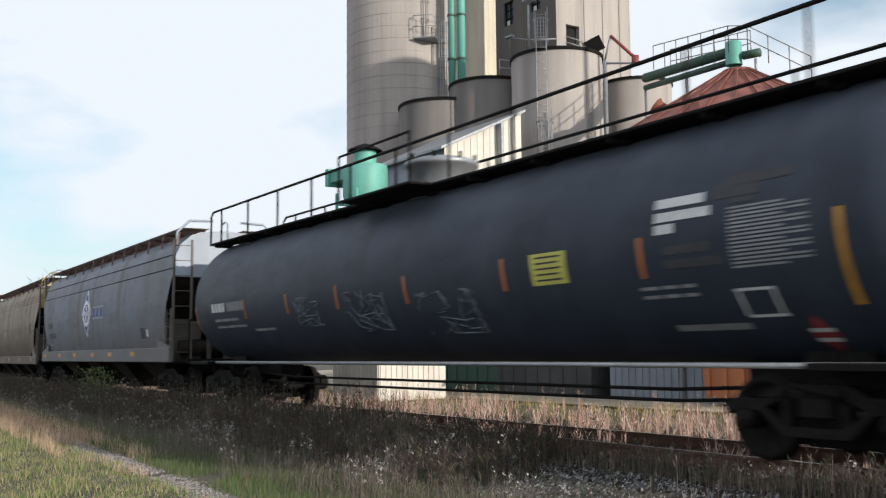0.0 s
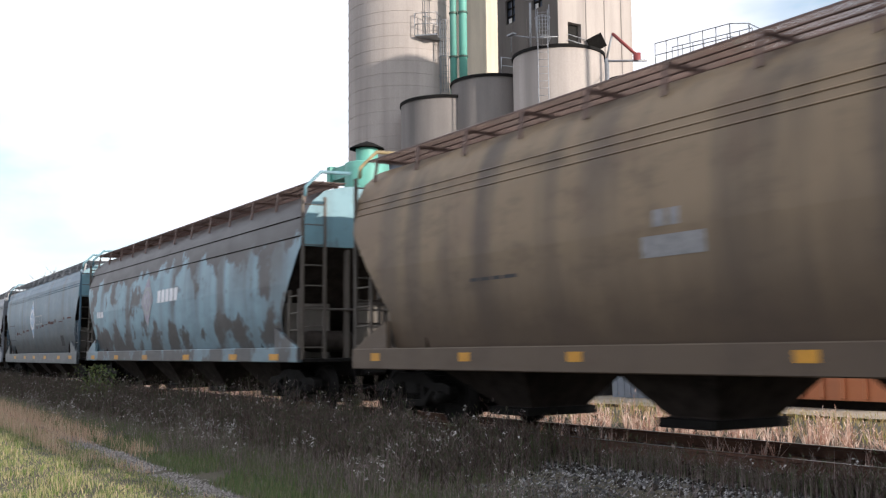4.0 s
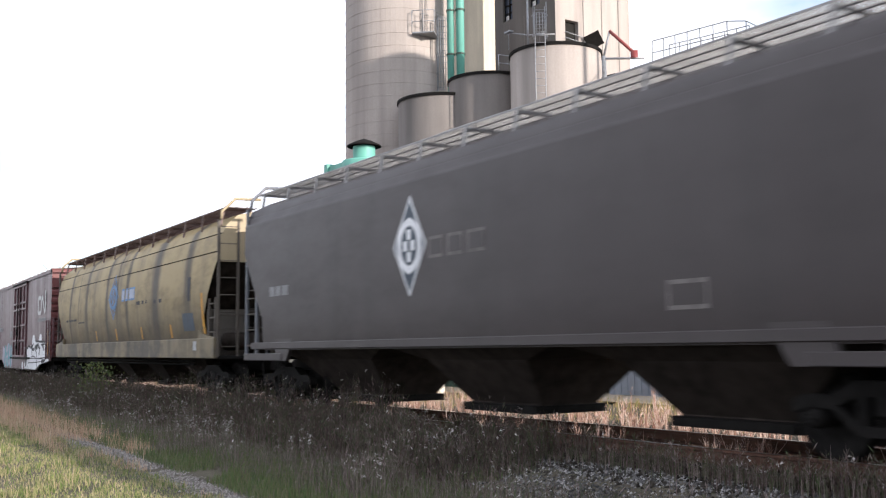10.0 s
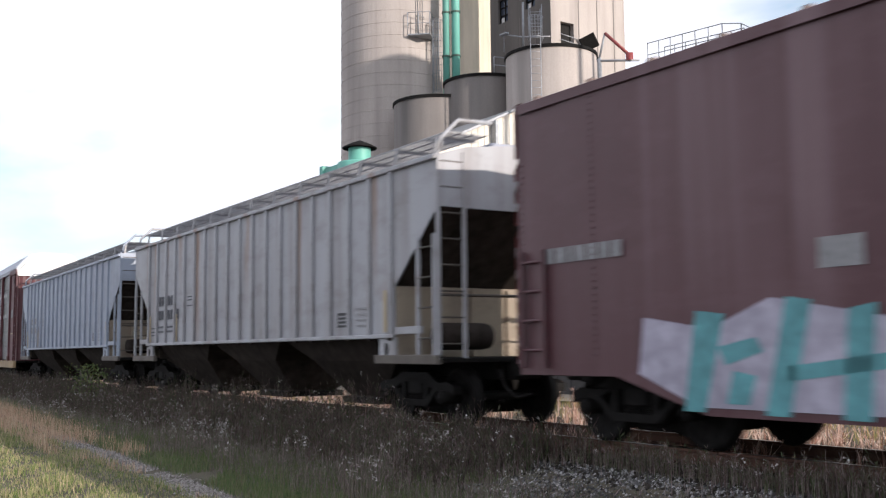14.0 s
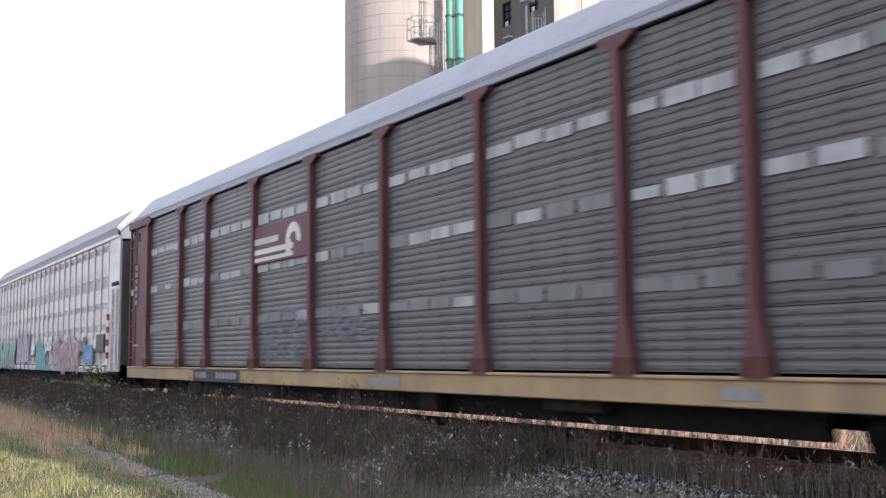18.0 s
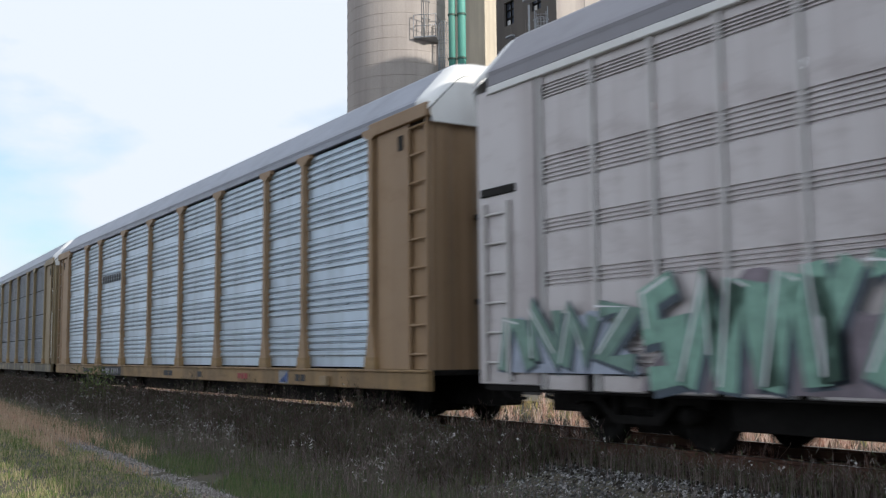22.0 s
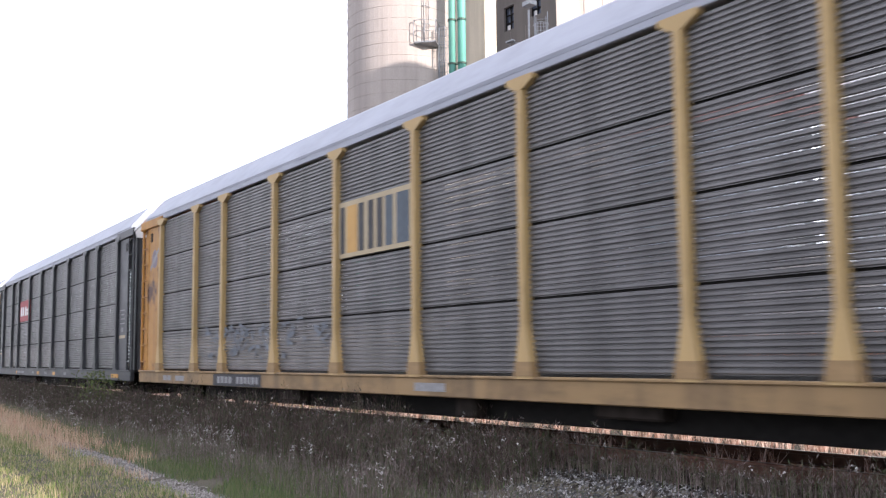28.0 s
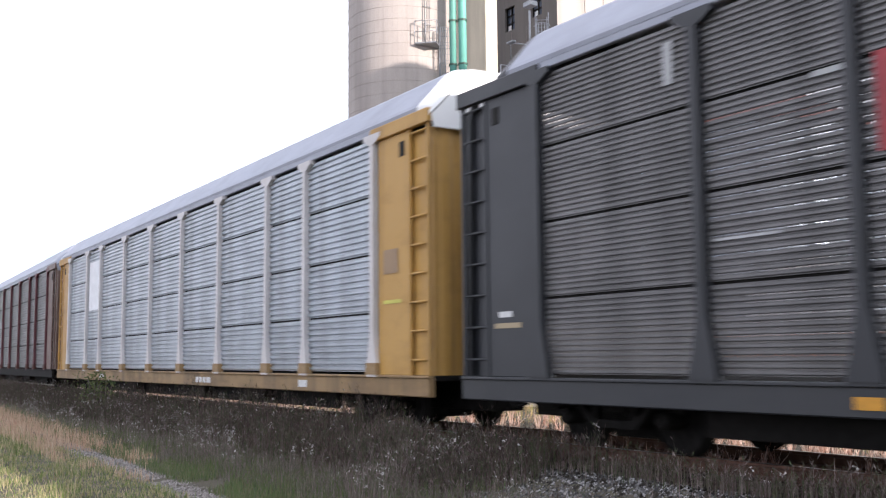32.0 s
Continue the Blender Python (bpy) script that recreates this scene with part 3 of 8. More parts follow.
def build_track():
    track = tagged(new("railway_track"), "rusty railway track on weathered timber ties", "railway", kind="structure")
    xs = [-150 + 3.0 * i for i in range(14)] + [-108 + 1.5 * i for i in range(85)]
    shape = ((-0.075, -0.165), (0.075, -0.165), (0.075, -0.15), (0.012, -0.135), (0.012, -0.045), (0.036, -0.035), (0.036, -0.002), (-0.036, -0.002), (-0.036, -0.035), (-0.012, -0.045), (-0.012, -0.135), (-0.075, -0.15))
    for side in (-1, 1):
        rows = [[(x, track_y(x) + side * 0.755 + a, z) for a, z in shape] for x in xs]
        rail = part("rail", Mesh().sheet(rows, closed=True), M_RAIL, track, "rust-brown steel rail")
        part("rail_head", Mesh().sheet([[(x, track_y(x) + side * 0.755 + a, 0.002) for a in (0.03, -0.03)] for x in xs]), M_RAILTOP, rail, "bright worn rail head")
    tie = Mesh().box(-0.115, 0.115, -1.3, 1.3, -0.36, -0.168, 0.02).data("tie", M_TIE)
    plate = Mesh().box(-0.1, 0.1, -0.16, 0.16, -0.168, -0.158, 0.004).data("tie_plate", M_RAIL)
    rng = random.Random(3)
    for i in range(140):
        x = -74 + 0.54 * i
        at = pose(x, track_y(x) + rng.uniform(-0.03, 0.03), rng.uniform(-0.012, 0.0), 0, 0, track_turn(x) + rng.uniform(-1.5, 1.5))
        t = part("tie", tie, None, track, at=at)
        if x > -30:
            for s in (-0.755, 0.755):
                part("tie_plate", plate, None, t, at=pose(0, s, 0))


def chips(name, places, sizes, material, label, category, seed=1):
    """Broken stones as one joined mesh."""
    rng = np.random.default_rng(seed)
    n = len(places)
    base = np.array([(1, 0, 0), (-1, 0, 0), (0, 1, 0), (0, -1, 0), (0, 0, 1), (0, 0, -1)], float)
    v = base[None] * (0.5 + rng.random((n, 6, 1)))
    a = rng.random(n) * 6.283
    c, s = np.cos(a), np.sin(a)
    rot = np.stack([np.stack([c, -s, 0 * c], -1), np.stack([s, c, 0 * c], -1), np.stack([0 * c, 0 * c, 0 * c + 1], -1)], 1)
    v = np.einsum("nij,nkj->nki", rot, v) * sizes[:, None, None] * np.array([1, 1, 0.75]) + np.array(places)[:, None, :]
    tri = np.array([(0, 2, 4), (2, 1, 4), (1, 3, 4), (3, 0, 4), (2, 0, 5), (1, 2, 5), (3, 1, 5), (0, 3, 5)])
    f = (tri[None] + 6 * np.arange(n)[:, None, None]).reshape(-1, 3)
    me = bpy.data.meshes.new(name)
    me.from_pydata(v.reshape(-1, 3).tolist(), [], f.tolist())
    me.materials.append(material)
    return tagged(new(name, me), label, category, kind="stuff")


def blades(name, roots, heights, width, lean, material, label, category, seed=1, leaves=0, parent=None, heads=0.0, head_size=0.02, bend=0.5, upright=False):
    """Stems with small leaves or seed heads, joined into one mesh."""
    rng = np.random.default_rng(seed)
    n = len(roots)
    roots = np.asarray(roots, float)
    h = np.asarray(heights, float)
    ang = rng.random(n) * 6.283
    tilt = rng.normal(0, lean, n)
    d = np.stack([np.cos(ang) * tilt, np.sin(ang) * tilt, np.ones(n)], -1)
    d /= np.linalg.norm(d, axis=1, keepdims=True)
    side = np.stack([-np.sin(ang), np.cos(ang), np.zeros(n)], -1)
    # stems face roughly along the track's normal, so that they read from the road
    flip = rng.random(n) < 0.6
    side[flip] = np.stack([np.ones(n) * 0.7, np.ones(n) * 0.7, np.zeros(n)], -1)[flip]
    droop = np.stack([np.cos(ang), np.sin(ang), np.zeros(n)], -1) * (h * bend * rng.random(n))[:, None] * 0.35
    w = width * (0.6 + 0.8 * rng.random(n))
    p0, p1, p2 = roots, roots + d * h[:, None] * 0.55 + droop * 0.3, roots + d * h[:, None] + droop
    V = [p0 - side * w[:, None], p0 + side * w[:, None], p1 + side * w[:, None] * 0.75, p1 - side * w[:, None] * 0.75, p2]
    verts = np.stack(V, 1).reshape(-1, 3)
    k = 5 * np.arange(n)
    faces = [tuple(q) for q in np.stack([k, k + 1, k + 2, k + 3], 1).tolist()] + [tuple(q) for q in np.stack([k + 3, k + 2, k + 4], 1).tolist()]
    off = len(verts)
    for j in range(leaves):
        t = rng.uniform(0.25, 0.98, n)
        base = roots + (p2 - roots) * t[:, None]
        a2 = rng.random(n) * 6.283
        out = np.stack([np.cos(a2), np.sin(a2), rng.uniform(0.1, 0.9, n) + (0.9 if upright else 0)], -1)
        out /= np.linalg.norm(out, axis=1, keepdims=True)
        ln = (0.03 + 0.075 * rng.random(n))[:, None] * np.minimum(1, h / 0.4)[:, None]
        sd = np.cross(out, rng.normal(0, 1, (n, 3)))
        sd /= np.linalg.norm(sd, axis=1, keepdims=True) + 1e-9
        q = np.stack([base, base + out * ln * 0.5 + sd * ln * 0.055, base + out * ln, base + out * ln * 0.5 - sd * ln * 0.055], 1).reshape(-1, 3)
        verts = np.concatenate([verts, q])
        kk = off + 4 * np.arange(n)
        faces += [tuple(q_) for q_ in np.stack([kk, kk + 1, kk + 2, kk + 3], 1).tolist()]
        off = len(verts)
    me = bpy.data.meshes.new(name)
    me.from_pydata(verts.tolist(), [], faces)
    me.materials.append(material)
    ob = tagged(new(name, me), label, category, kind="stuff")
    if heads:
        pick = rng.random(n) < heads
        tops, m = p2[pick], int(pick.sum())
        rep = 5
        c = np.repeat(tops, rep, 0) + rng.normal(0, head_size * 1.6, (m * rep, 3))
        r = rng.normal(0, head_size, (m * rep, 3, 3))
        q = (c[:, None] + r).reshape(-1, 3)
        me2 = bpy.data.meshes.new("seed_heads")
        me2.from_pydata(q.tolist(), [], np.arange(len(q)).reshape(-1, 3).tolist())
        me2.materials.append(M_SEED)
        tagged(new("seed_heads", me2), "pale fluffy seed heads on roadside weeds", "weeds", kind="stuff")
    return ob


def scatter(n, x0, x1, o0, o1, seed, dense_near=True):
    """Places on the ground, by distance from the track's middle; denser towards the camera's end."""
    rng = np.random.default_rng(seed)
    u = rng.random(n)
    x = x1 - (x1 - x0) * (u ** 1.5 if dense_near else u)
    o = o0 + (o1 - o0) * rng.random(n)
    return [(a, track_y(a) + b, ground_z(a, track_y(a) + b) - 0.01) for a, b in zip(x.tolist(), o.tolist())]


def clumped(points, scale, cut, seed):
    return [p for p in points if noise.noise((p[0] * scale + seed, p[1] * scale, seed)) > cut]


def path_y(x):
    """The gravel strip's line along the verge."""
    return 4.8 + 0.0588 * (-12.3 - x)


def build_growth():
    rng = np.random.default_rng(7)
    # ballast shoulder and bed
    P = scatter(34000, -12.5, -3, -3.1, -1.55, 11)
    P = [p for p in P if p[0] < -5.2 - 0.8 * noise.noise((p[1] * 3, p[0], 5)) and p[0] > -10.6 + 1.2 * noise.noise((p[0], p[1] * 2, 3)) - 0.6 * (p[1] - track_y(p[0]) + 2.3)]
    chips("ballast", P, rng.uniform(0.012, 0.036, len(P)), M_BALLAST, "grey crushed stone on the near ballast shoulder", "ballast", 2)
    P = scatter(16000, -36, -2, -2.1, 2.4, 12)
    P = [(x, y, z + 0.015) for x, y, z in P]
    P += scatter(9000, -30, -3, 2.2, 4.6, 13)
    chips("ballast", P, rng.uniform(0.018, 0.042, len(P)), M_DARKBALLAST, "dark oily crushed stone around the rails", "ballast", 3)
    # brown and green weeds between road and track
    def stony(p):
        o = p[1] - track_y(p[0])
        return -3.5 > p[0] > -10.4 + 0.9 * noise.noise((p[0], p[1] * 2, 3)) and -3.0 < o < -1.7 + 0.15 * noise.noise((p[0] * 2, 0, 1))

    P = clumped(scatter(52000, -75, -4.5, -4.6, -1.35, 21), 0.8, -0.36, 3)
    P = [p for p in P if p[1] > path_y(p[0]) + 0.85 + 0.6 * noise.noise((p[0] * 0.9, 2, 0)) and not (stony(p) and rng.random() < 0.97)]
    hh = []
    for p in P:
        k = 0.5 + 0.5 * noise.noise((p[0] * 0.55, p[1] * 0.9, 7))
        edge = min(1.0, 0.12 + 0.36 * (p[1] - path_y(p[0])))
        hh.append((0.12 + 0.62 * k * (0.3 + 0.7 * rng.random())) * edge * (0.75 if p[0] > -11 else 1.0) + (0.2 if rng.random() < 0.05 else 0))
    blades("weeds", P, hh, 0.0030, 0.10, M_WEED, "brown and dull green autumn weeds beside the track", "weeds", 4, leaves=7, upright=True)
    # tall dark stalks along the foot of the ballast
    P = clumped(scatter(18000, -75, -5, -3.2, -1.4, 41), 0.7, -0.3, 12)
    P = [p for p in P if not stony(p)]
    hh = [(0.42 + 0.46 * rng.random() ** 1.5) * (0.65 + 0.6 * max(0.0, 0.5 + noise.noise((p[0] * 0.45, p[1], 4)))) * (0.45 if p[0] > -9.5 else 0.7 if p[0] > -11.5 else 0.9 if p[0] > -14 else 1.05) for p in P]
    blades("weed_stalks", P, hh, 0.0042, 0.13, M_STALK, "tall thin dark weed stalks along the ballast", "weeds", 42, leaves=13, upright=True, heads=0.06, head_size=0.010)
    P = clumped(scatter(5200, -26, -6.5, -1.85, -1.25, 47), 1.0, -0.25, 15)
    P = [p for p in P if p[0] < -10.5 or rng.random() < 0.12]
    hh = [(0.16 + 0.26 * rng.random()) * (0.55 if p[0] > -10.5 else 1.0) for p in P]
    blades("weed_stalks", P, hh, 0.0042, 0.16, M_STALK, "thin red-brown stalks between ballast and rail", "weeds", 48, leaves=9, upright=True)
    # pale flowering clumps among them
    Q = clumped(scatter(20000, -60, -7, -4.2, -2.2, 31), 1.1, 0.3, 5)
    Q = [p for p in Q if not stony(p)]
    blades("asters", Q, rng.uniform(0.25, 0.6, len(Q)), 0.003, 0.16, M_WEED, "slender weeds gone to pale seed", "weeds", 14, leaves=2, heads=0.4, head_size=0.011, upright=True)
    P = clumped(scatter(80000, -45, -5, -5.4, -2.4, 22), 0.5, -0.4, 9)
    P = [p for p in P if p[1] > path_y(p[0]) + 0.16 and not stony(p)]
    blades("low_grass", P, rng.uniform(0.04, 0.20, len(P)), 0.0038, 0.4, M_LOWGRASS, "short dull green grass among the weeds", "grass", 5)
    # mown verge and the dry tall edge of it
    P = scatter(100000, -48, -7, -9.2, -4.2, 23)
    P = [p for p in P if p[1] < path_y(p[0]) - 0.12 - 0.15 * rng.random()]
    hh = [(0.035 + 0.09 * rng.random()) * (0.5 + 1.5 * max(0, noise.noise((p[0] * 1.3, p[1] * 1.3, 2)) + 0.25)) for p in P]
    blades("verge_grass", P, hh, 0.0048, 0.5, M_GRASS, "mown yellow-green grass verge in low sun", "grass", 6)
    P = scatter(26000, -70, -11, -6.4, -3.6, 24)
    P = [p for p in P if abs(p[1] - path_y(p[0]) + 0.15) < (0.75 if p[0] < -18 else 0.3) and (p[0] < -21 or abs(p[1] - path_y(p[0])) > 0.14) and noise.noise((p[0] * 0.7, p[1] * 1.5, 8)) > -0.08 - 0.03 * (-20 - p[0])]
    hh = [(0.08 + 0.34 * rng.random()) * min(1.0, max(0.22, (-9 - p[0]) / 14)) for p in P]
    blades("dry_grass", P, hh, 0.0036, 0.25, M_DRY, "tall dry tan grass at the edge of the verge", "grass", 7, leaves=1, upright=True)
    P = [(x, path_y(x) + d, ground_z(x, path_y(x) + d) + 0.003) for x, d in zip((-8 - 16 * rng.random(15000)).tolist(), rng.normal(0, 0.13, 15000).tolist())]
    P = [(p[0], p[1] + 0.12 * noise.noise((p[0] * 0.8, 4, 0)), p[2]) for p in P if noise.noise((p[0] * 2.2, p[1] * 4.0, 6)) > -0.28]
    chips("gravel_strip", P, rng.uniform(0.008, 0.03, len(P)), M_GRAVEL, "thin ragged strip of gravel along the mown verge", "gravel", 8)
    # sunlit growth behind the rails: branching dead stalks on dark stone, then a bank of yellow-green grass
    def branching(n, x0, x1, o0, o1, seed, arms, cut):
        out = []
        for p in clumped(scatter(n, x0, x1, o0, o1, seed), 0.9, cut, seed):
            out += [p] * arms
        return out

    P = branching(620, -55, -4, 0.9, 4.4, 26, 8, -0.3)
    blades("dry_weeds", P, rng.uniform(0.22, 0.62, len(P)), 0.0055, 0.42, M_TWIGGY, "branching sunlit dead weeds behind the track", "weeds", 9, leaves=7, upright=True, bend=0.25)
    P = branching(330, -40, -3, -0.62, 0.9, 27, 7, -0.35)
    blades("dry_weeds", P, rng.uniform(0.10, 0.34, len(P)), 0.0055, 0.5, M_TWIGGY, "thin red-brown weeds growing between the rails", "weeds", 10, leaves=5, upright=True, bend=0.25)
    P = clumped(scatter(15000, -60, -4, 2.5, 8.2, 28), 0.6, -0.45, 16)
    P = [p for p in P if p[0] < -24 or p[1] - track_y(p[0]) > 4.2 + 0.5 * noise.noise((p[0], 3, 3))]
    hh = [(0.07 + 0.22 * rng.random()) * (0.55 + 0.7 * max(0.0, 0.5 + noise.noise((p[0] * 0.6, p[1] * 0.6, 11)))) for p in P]
    blades("bank_grass", P, hh, 0.0058, 0.35, M_BANK, "yellow-green and tan grass on the bank behind the track", "grass", 29, leaves=4, upright=True)
    P = branching(110, -48, -12, 2.6, 5.2, 51, 9, -0.1)
    blades("dry_weeds", P, rng.uniform(0.35, 0.85, len(P)), 0.005, 0.22, M_TWIGGY, "tall tan weeds at the edge of the yard", "weeds", 52, leaves=9, upright=True, bend=0.25)
    # a leafy bush on the near slope
    bush = thing("bush", "small leafy green bush by the track", "bush")
    trunk = Mesh()
    for k in range(7):
        a = k * 0.9
        bx = 1.3 * (k % 2)
        trunk.tube([(bx * 0.2, 0, -0.05), (bx, 0, 0.12), (bx + 0.08 * math.cos(a), 0.08 * math.sin(a), 0.5), (bx + 0.25 * math.cos(a), 0.25 * math.sin(a), 0.9 + 0.04 * k)], 0.012, 5)
    part("trunk", trunk, M_TWIG, bush)
    crown = Mesh()
    r2 = random.Random(5)
    for _ in range(800):
        c2 = r2.random() < 0.55
        d = Vector((r2.gauss(0, 0.24) + (0.0 if c2 else 1.3), r2.gauss(0, 0.24), r2.uniform(0.2, 1.28 if c2 else 1.15)))
        u = Vector((r2.gauss(0, 1), r2.gauss(0, 1), r2.gauss(0, 1))).normalized() * 0.05
        w = u.orthogonal() * 0.5
        crown.add([d, d + u * 0.5 + w, d + u, d + u * 0.5 - w], [(0, 1, 2, 3)])
    part("crown", crown, M_LEAF, bush)
    bx = -32.0
    bush.matrix_basis = pose(bx, track_y(bx) - 2.3, ground_z(bx, track_y(bx) - 2.3))
    # a bare tree far down the line and scattered twigs beyond the yard
    for tx, ty, hgt, seed in ((-118, 24.5, 11.5, 3), (-132, 33, 11, 8)):
        t = thing("tree", "bare autumn tree with thin twigs", "tree")
        rt = random.Random(seed)
        limb, twig = Mesh(), Mesh()
        limb.tube([(0, 0, -0.3), (0.1, 0, hgt * 0.3), (0, 0.15, hgt * 0.55)], 0.2, 8)
        for k in range(16):
            a, z0 = rt.uniform(0, 6.28), rt.uniform(0.3, 0.55) * hgt
            e = Vector((math.cos(a) * rt.uniform(1, 2.6), math.sin(a) * rt.uniform(1, 2.6), z0 + rt.uniform(0.2, 0.45) * hgt))
            limb.tube([(0, 0.1, z0), e * 0.5 + Vector((0, 0, z0 * 0.5)), e], 0.06, 5)
            for _ in range(26):
                s = Vector((0, 0, z0)).lerp(e, rt.uniform(0.4, 1))
                q = s + Vector((rt.gauss(0, 0.6), rt.gauss(0, 0.6), rt.uniform(0.0, 0.9)))
                twig.tube([s, q], 0.02, 3, caps=False)
        part("trunk", limb, M_TWIG, t)
        part("crown", twig, M_TWIG, t)
        t.matrix_basis = pose(tx, ty, -0.6)
    # far woods
    far = Mesh()
    rf = random.Random(12)
    for k in range(2600):
        x = rf.uniform(-420, 260)
        y = 190 + rf.uniform(0, 30)
        z = rf.uniform(0, 9 + 3 * noise.noise((x * 0.03, 0, 0)))
        u = Vector((rf.gauss(0, 1.6), rf.gauss(0, 1), rf.gauss(0, 1.4)))
        w = Vector((rf.gauss(0, 1.2), rf.gauss(0, 1), rf.gauss(0, 1.6)))
        far.add([(x, y, z), Vector((x, y, z)) + u, Vector((x, y, z)) + u + w, Vector((x, y, z)) + w], [(0, 1, 2, 3)])
    tagged(part("far_woods", far, M_LEAF), "distant line of trees beyond the yard", "trees", kind="stuff")
# ---- the grain elevator ----
BASE = -0.2


def ring_drum(name, cx, cy, r, top, material, category, group="", rings=0.0, lip=0.12, label="", n=64, dome=0.35):
    """An upright round store: wall, rim and a shallow roof; a ringed one has a raised band at every lift."""
    t = thing(name, label, category, group)
    wall = Mesh()
    if rings:
        prof, z = [], BASE
        while z < top:
            prof += [(r, z), (r, z + rings - 0.03), (r + 0.012, z + rings - 0.025), (r + 0.012, z + rings - 0.004)]
            z += rings
        prof.append((r, z))
        wall.lathe(prof, n, smooth=False)
    else:
        wall.lathe([(r, BASE), (r, top * 0.33), (r + 0.012, top * 0.33 + 0.02), (r + 0.012, top * 0.66), (r, top * 0.66 + 0.02), (r, top)], n)
    part("wall", wall, material, t)
    part("rim", Mesh().lathe([(r - 0.02, top - 0.1), (r + lip * 0.5, top - 0.1), (r + lip * 0.5, top + 0.03), (r - 0.1, top + 0.05)], n, smooth=False), M_UNDER, t, "dark rusted rim")
    part("roof", Mesh().lathe([(r - 0.08, top + 0.02), (r * 0.4, top + dome * 0.7), (0.01, top + dome)], n), material, t)
    t.matrix_basis = pose(cx, cy, 0)
    return t


def ladder(parent, p0, p1, width, across, cage=0.0, out=None, r=0.022, step=0.3, cage_from=2.2):
    """Two rails and rungs between two heights, with hoops round it where it has a cage."""
    a, b = Vector(p0), Vector(p1)
    ac = Vector(across).normalized() * width / 2
    lad = Mesh()
    for s in (-1, 1):
        lad.tube([a + ac * s, b + ac * s], r, 5)
    n = int((b - a).length / step)
    for i in range(1, n):
        p = a.lerp(b, i / n)
        lad.tube([p - ac, p + ac], r * 0.7, 4)
    ob = part("ladder", lad, M_STEEL, parent, "grey steel ladder")
    if cage:
        hoop = Mesh()
        o = Vector(out).normalized()
        m = int(((b - a).length - cage_from) / 0.9)
        for i in range(m + 1):
            p = a + Vector((0, 0, cage_from + 0.9 * i))
            hoop.tube([p + ac * 1.2 * math.cos(k * math.pi / 8) + o * cage * math.sin(k * math.pi / 8) for k in range(9)], r * 0.8, 4)
        for k in (2, 3, 4, 5, 6):
            off = ac * 1.2 * math.cos(k * math.pi / 8) + o * cage * math.sin(k * math.pi / 8)
            hoop.tube([a + Vector((0, 0, cage_from)) + off, a + Vector((0, 0, cage_from + 0.9 * m)) + off], r * 0.7, 4)
        part("cage", hoop, M_STEEL, ob, "grey safety cage")
    return ob


def railing(parent, points, height=1.0, every=1.1, r=0.022, name="railing"):
    """Handrail with a mid rail and posts along a line."""
    top, posts = Mesh(), []
    pts = [Vector(p) for p in points]
    for k in (1.0, 0.5):
        top.tube([p + Vector((0, 0, height * k)) for p in pts], r, 5)
    for a, b in zip(pts, pts[1:]):
        n = max(1, int((b - a).length / every))
        for i in range(n + 1):
            p = a.lerp(b, i / n)
            posts.append(Mesh().tube([p, p + Vector((0, 0, height))], r, 5))
    rail = part(name, top, M_STEEL, parent, "grey pipe handrail")
    for m in posts:
        part("post", m, M_STEEL, rail)
    return rail


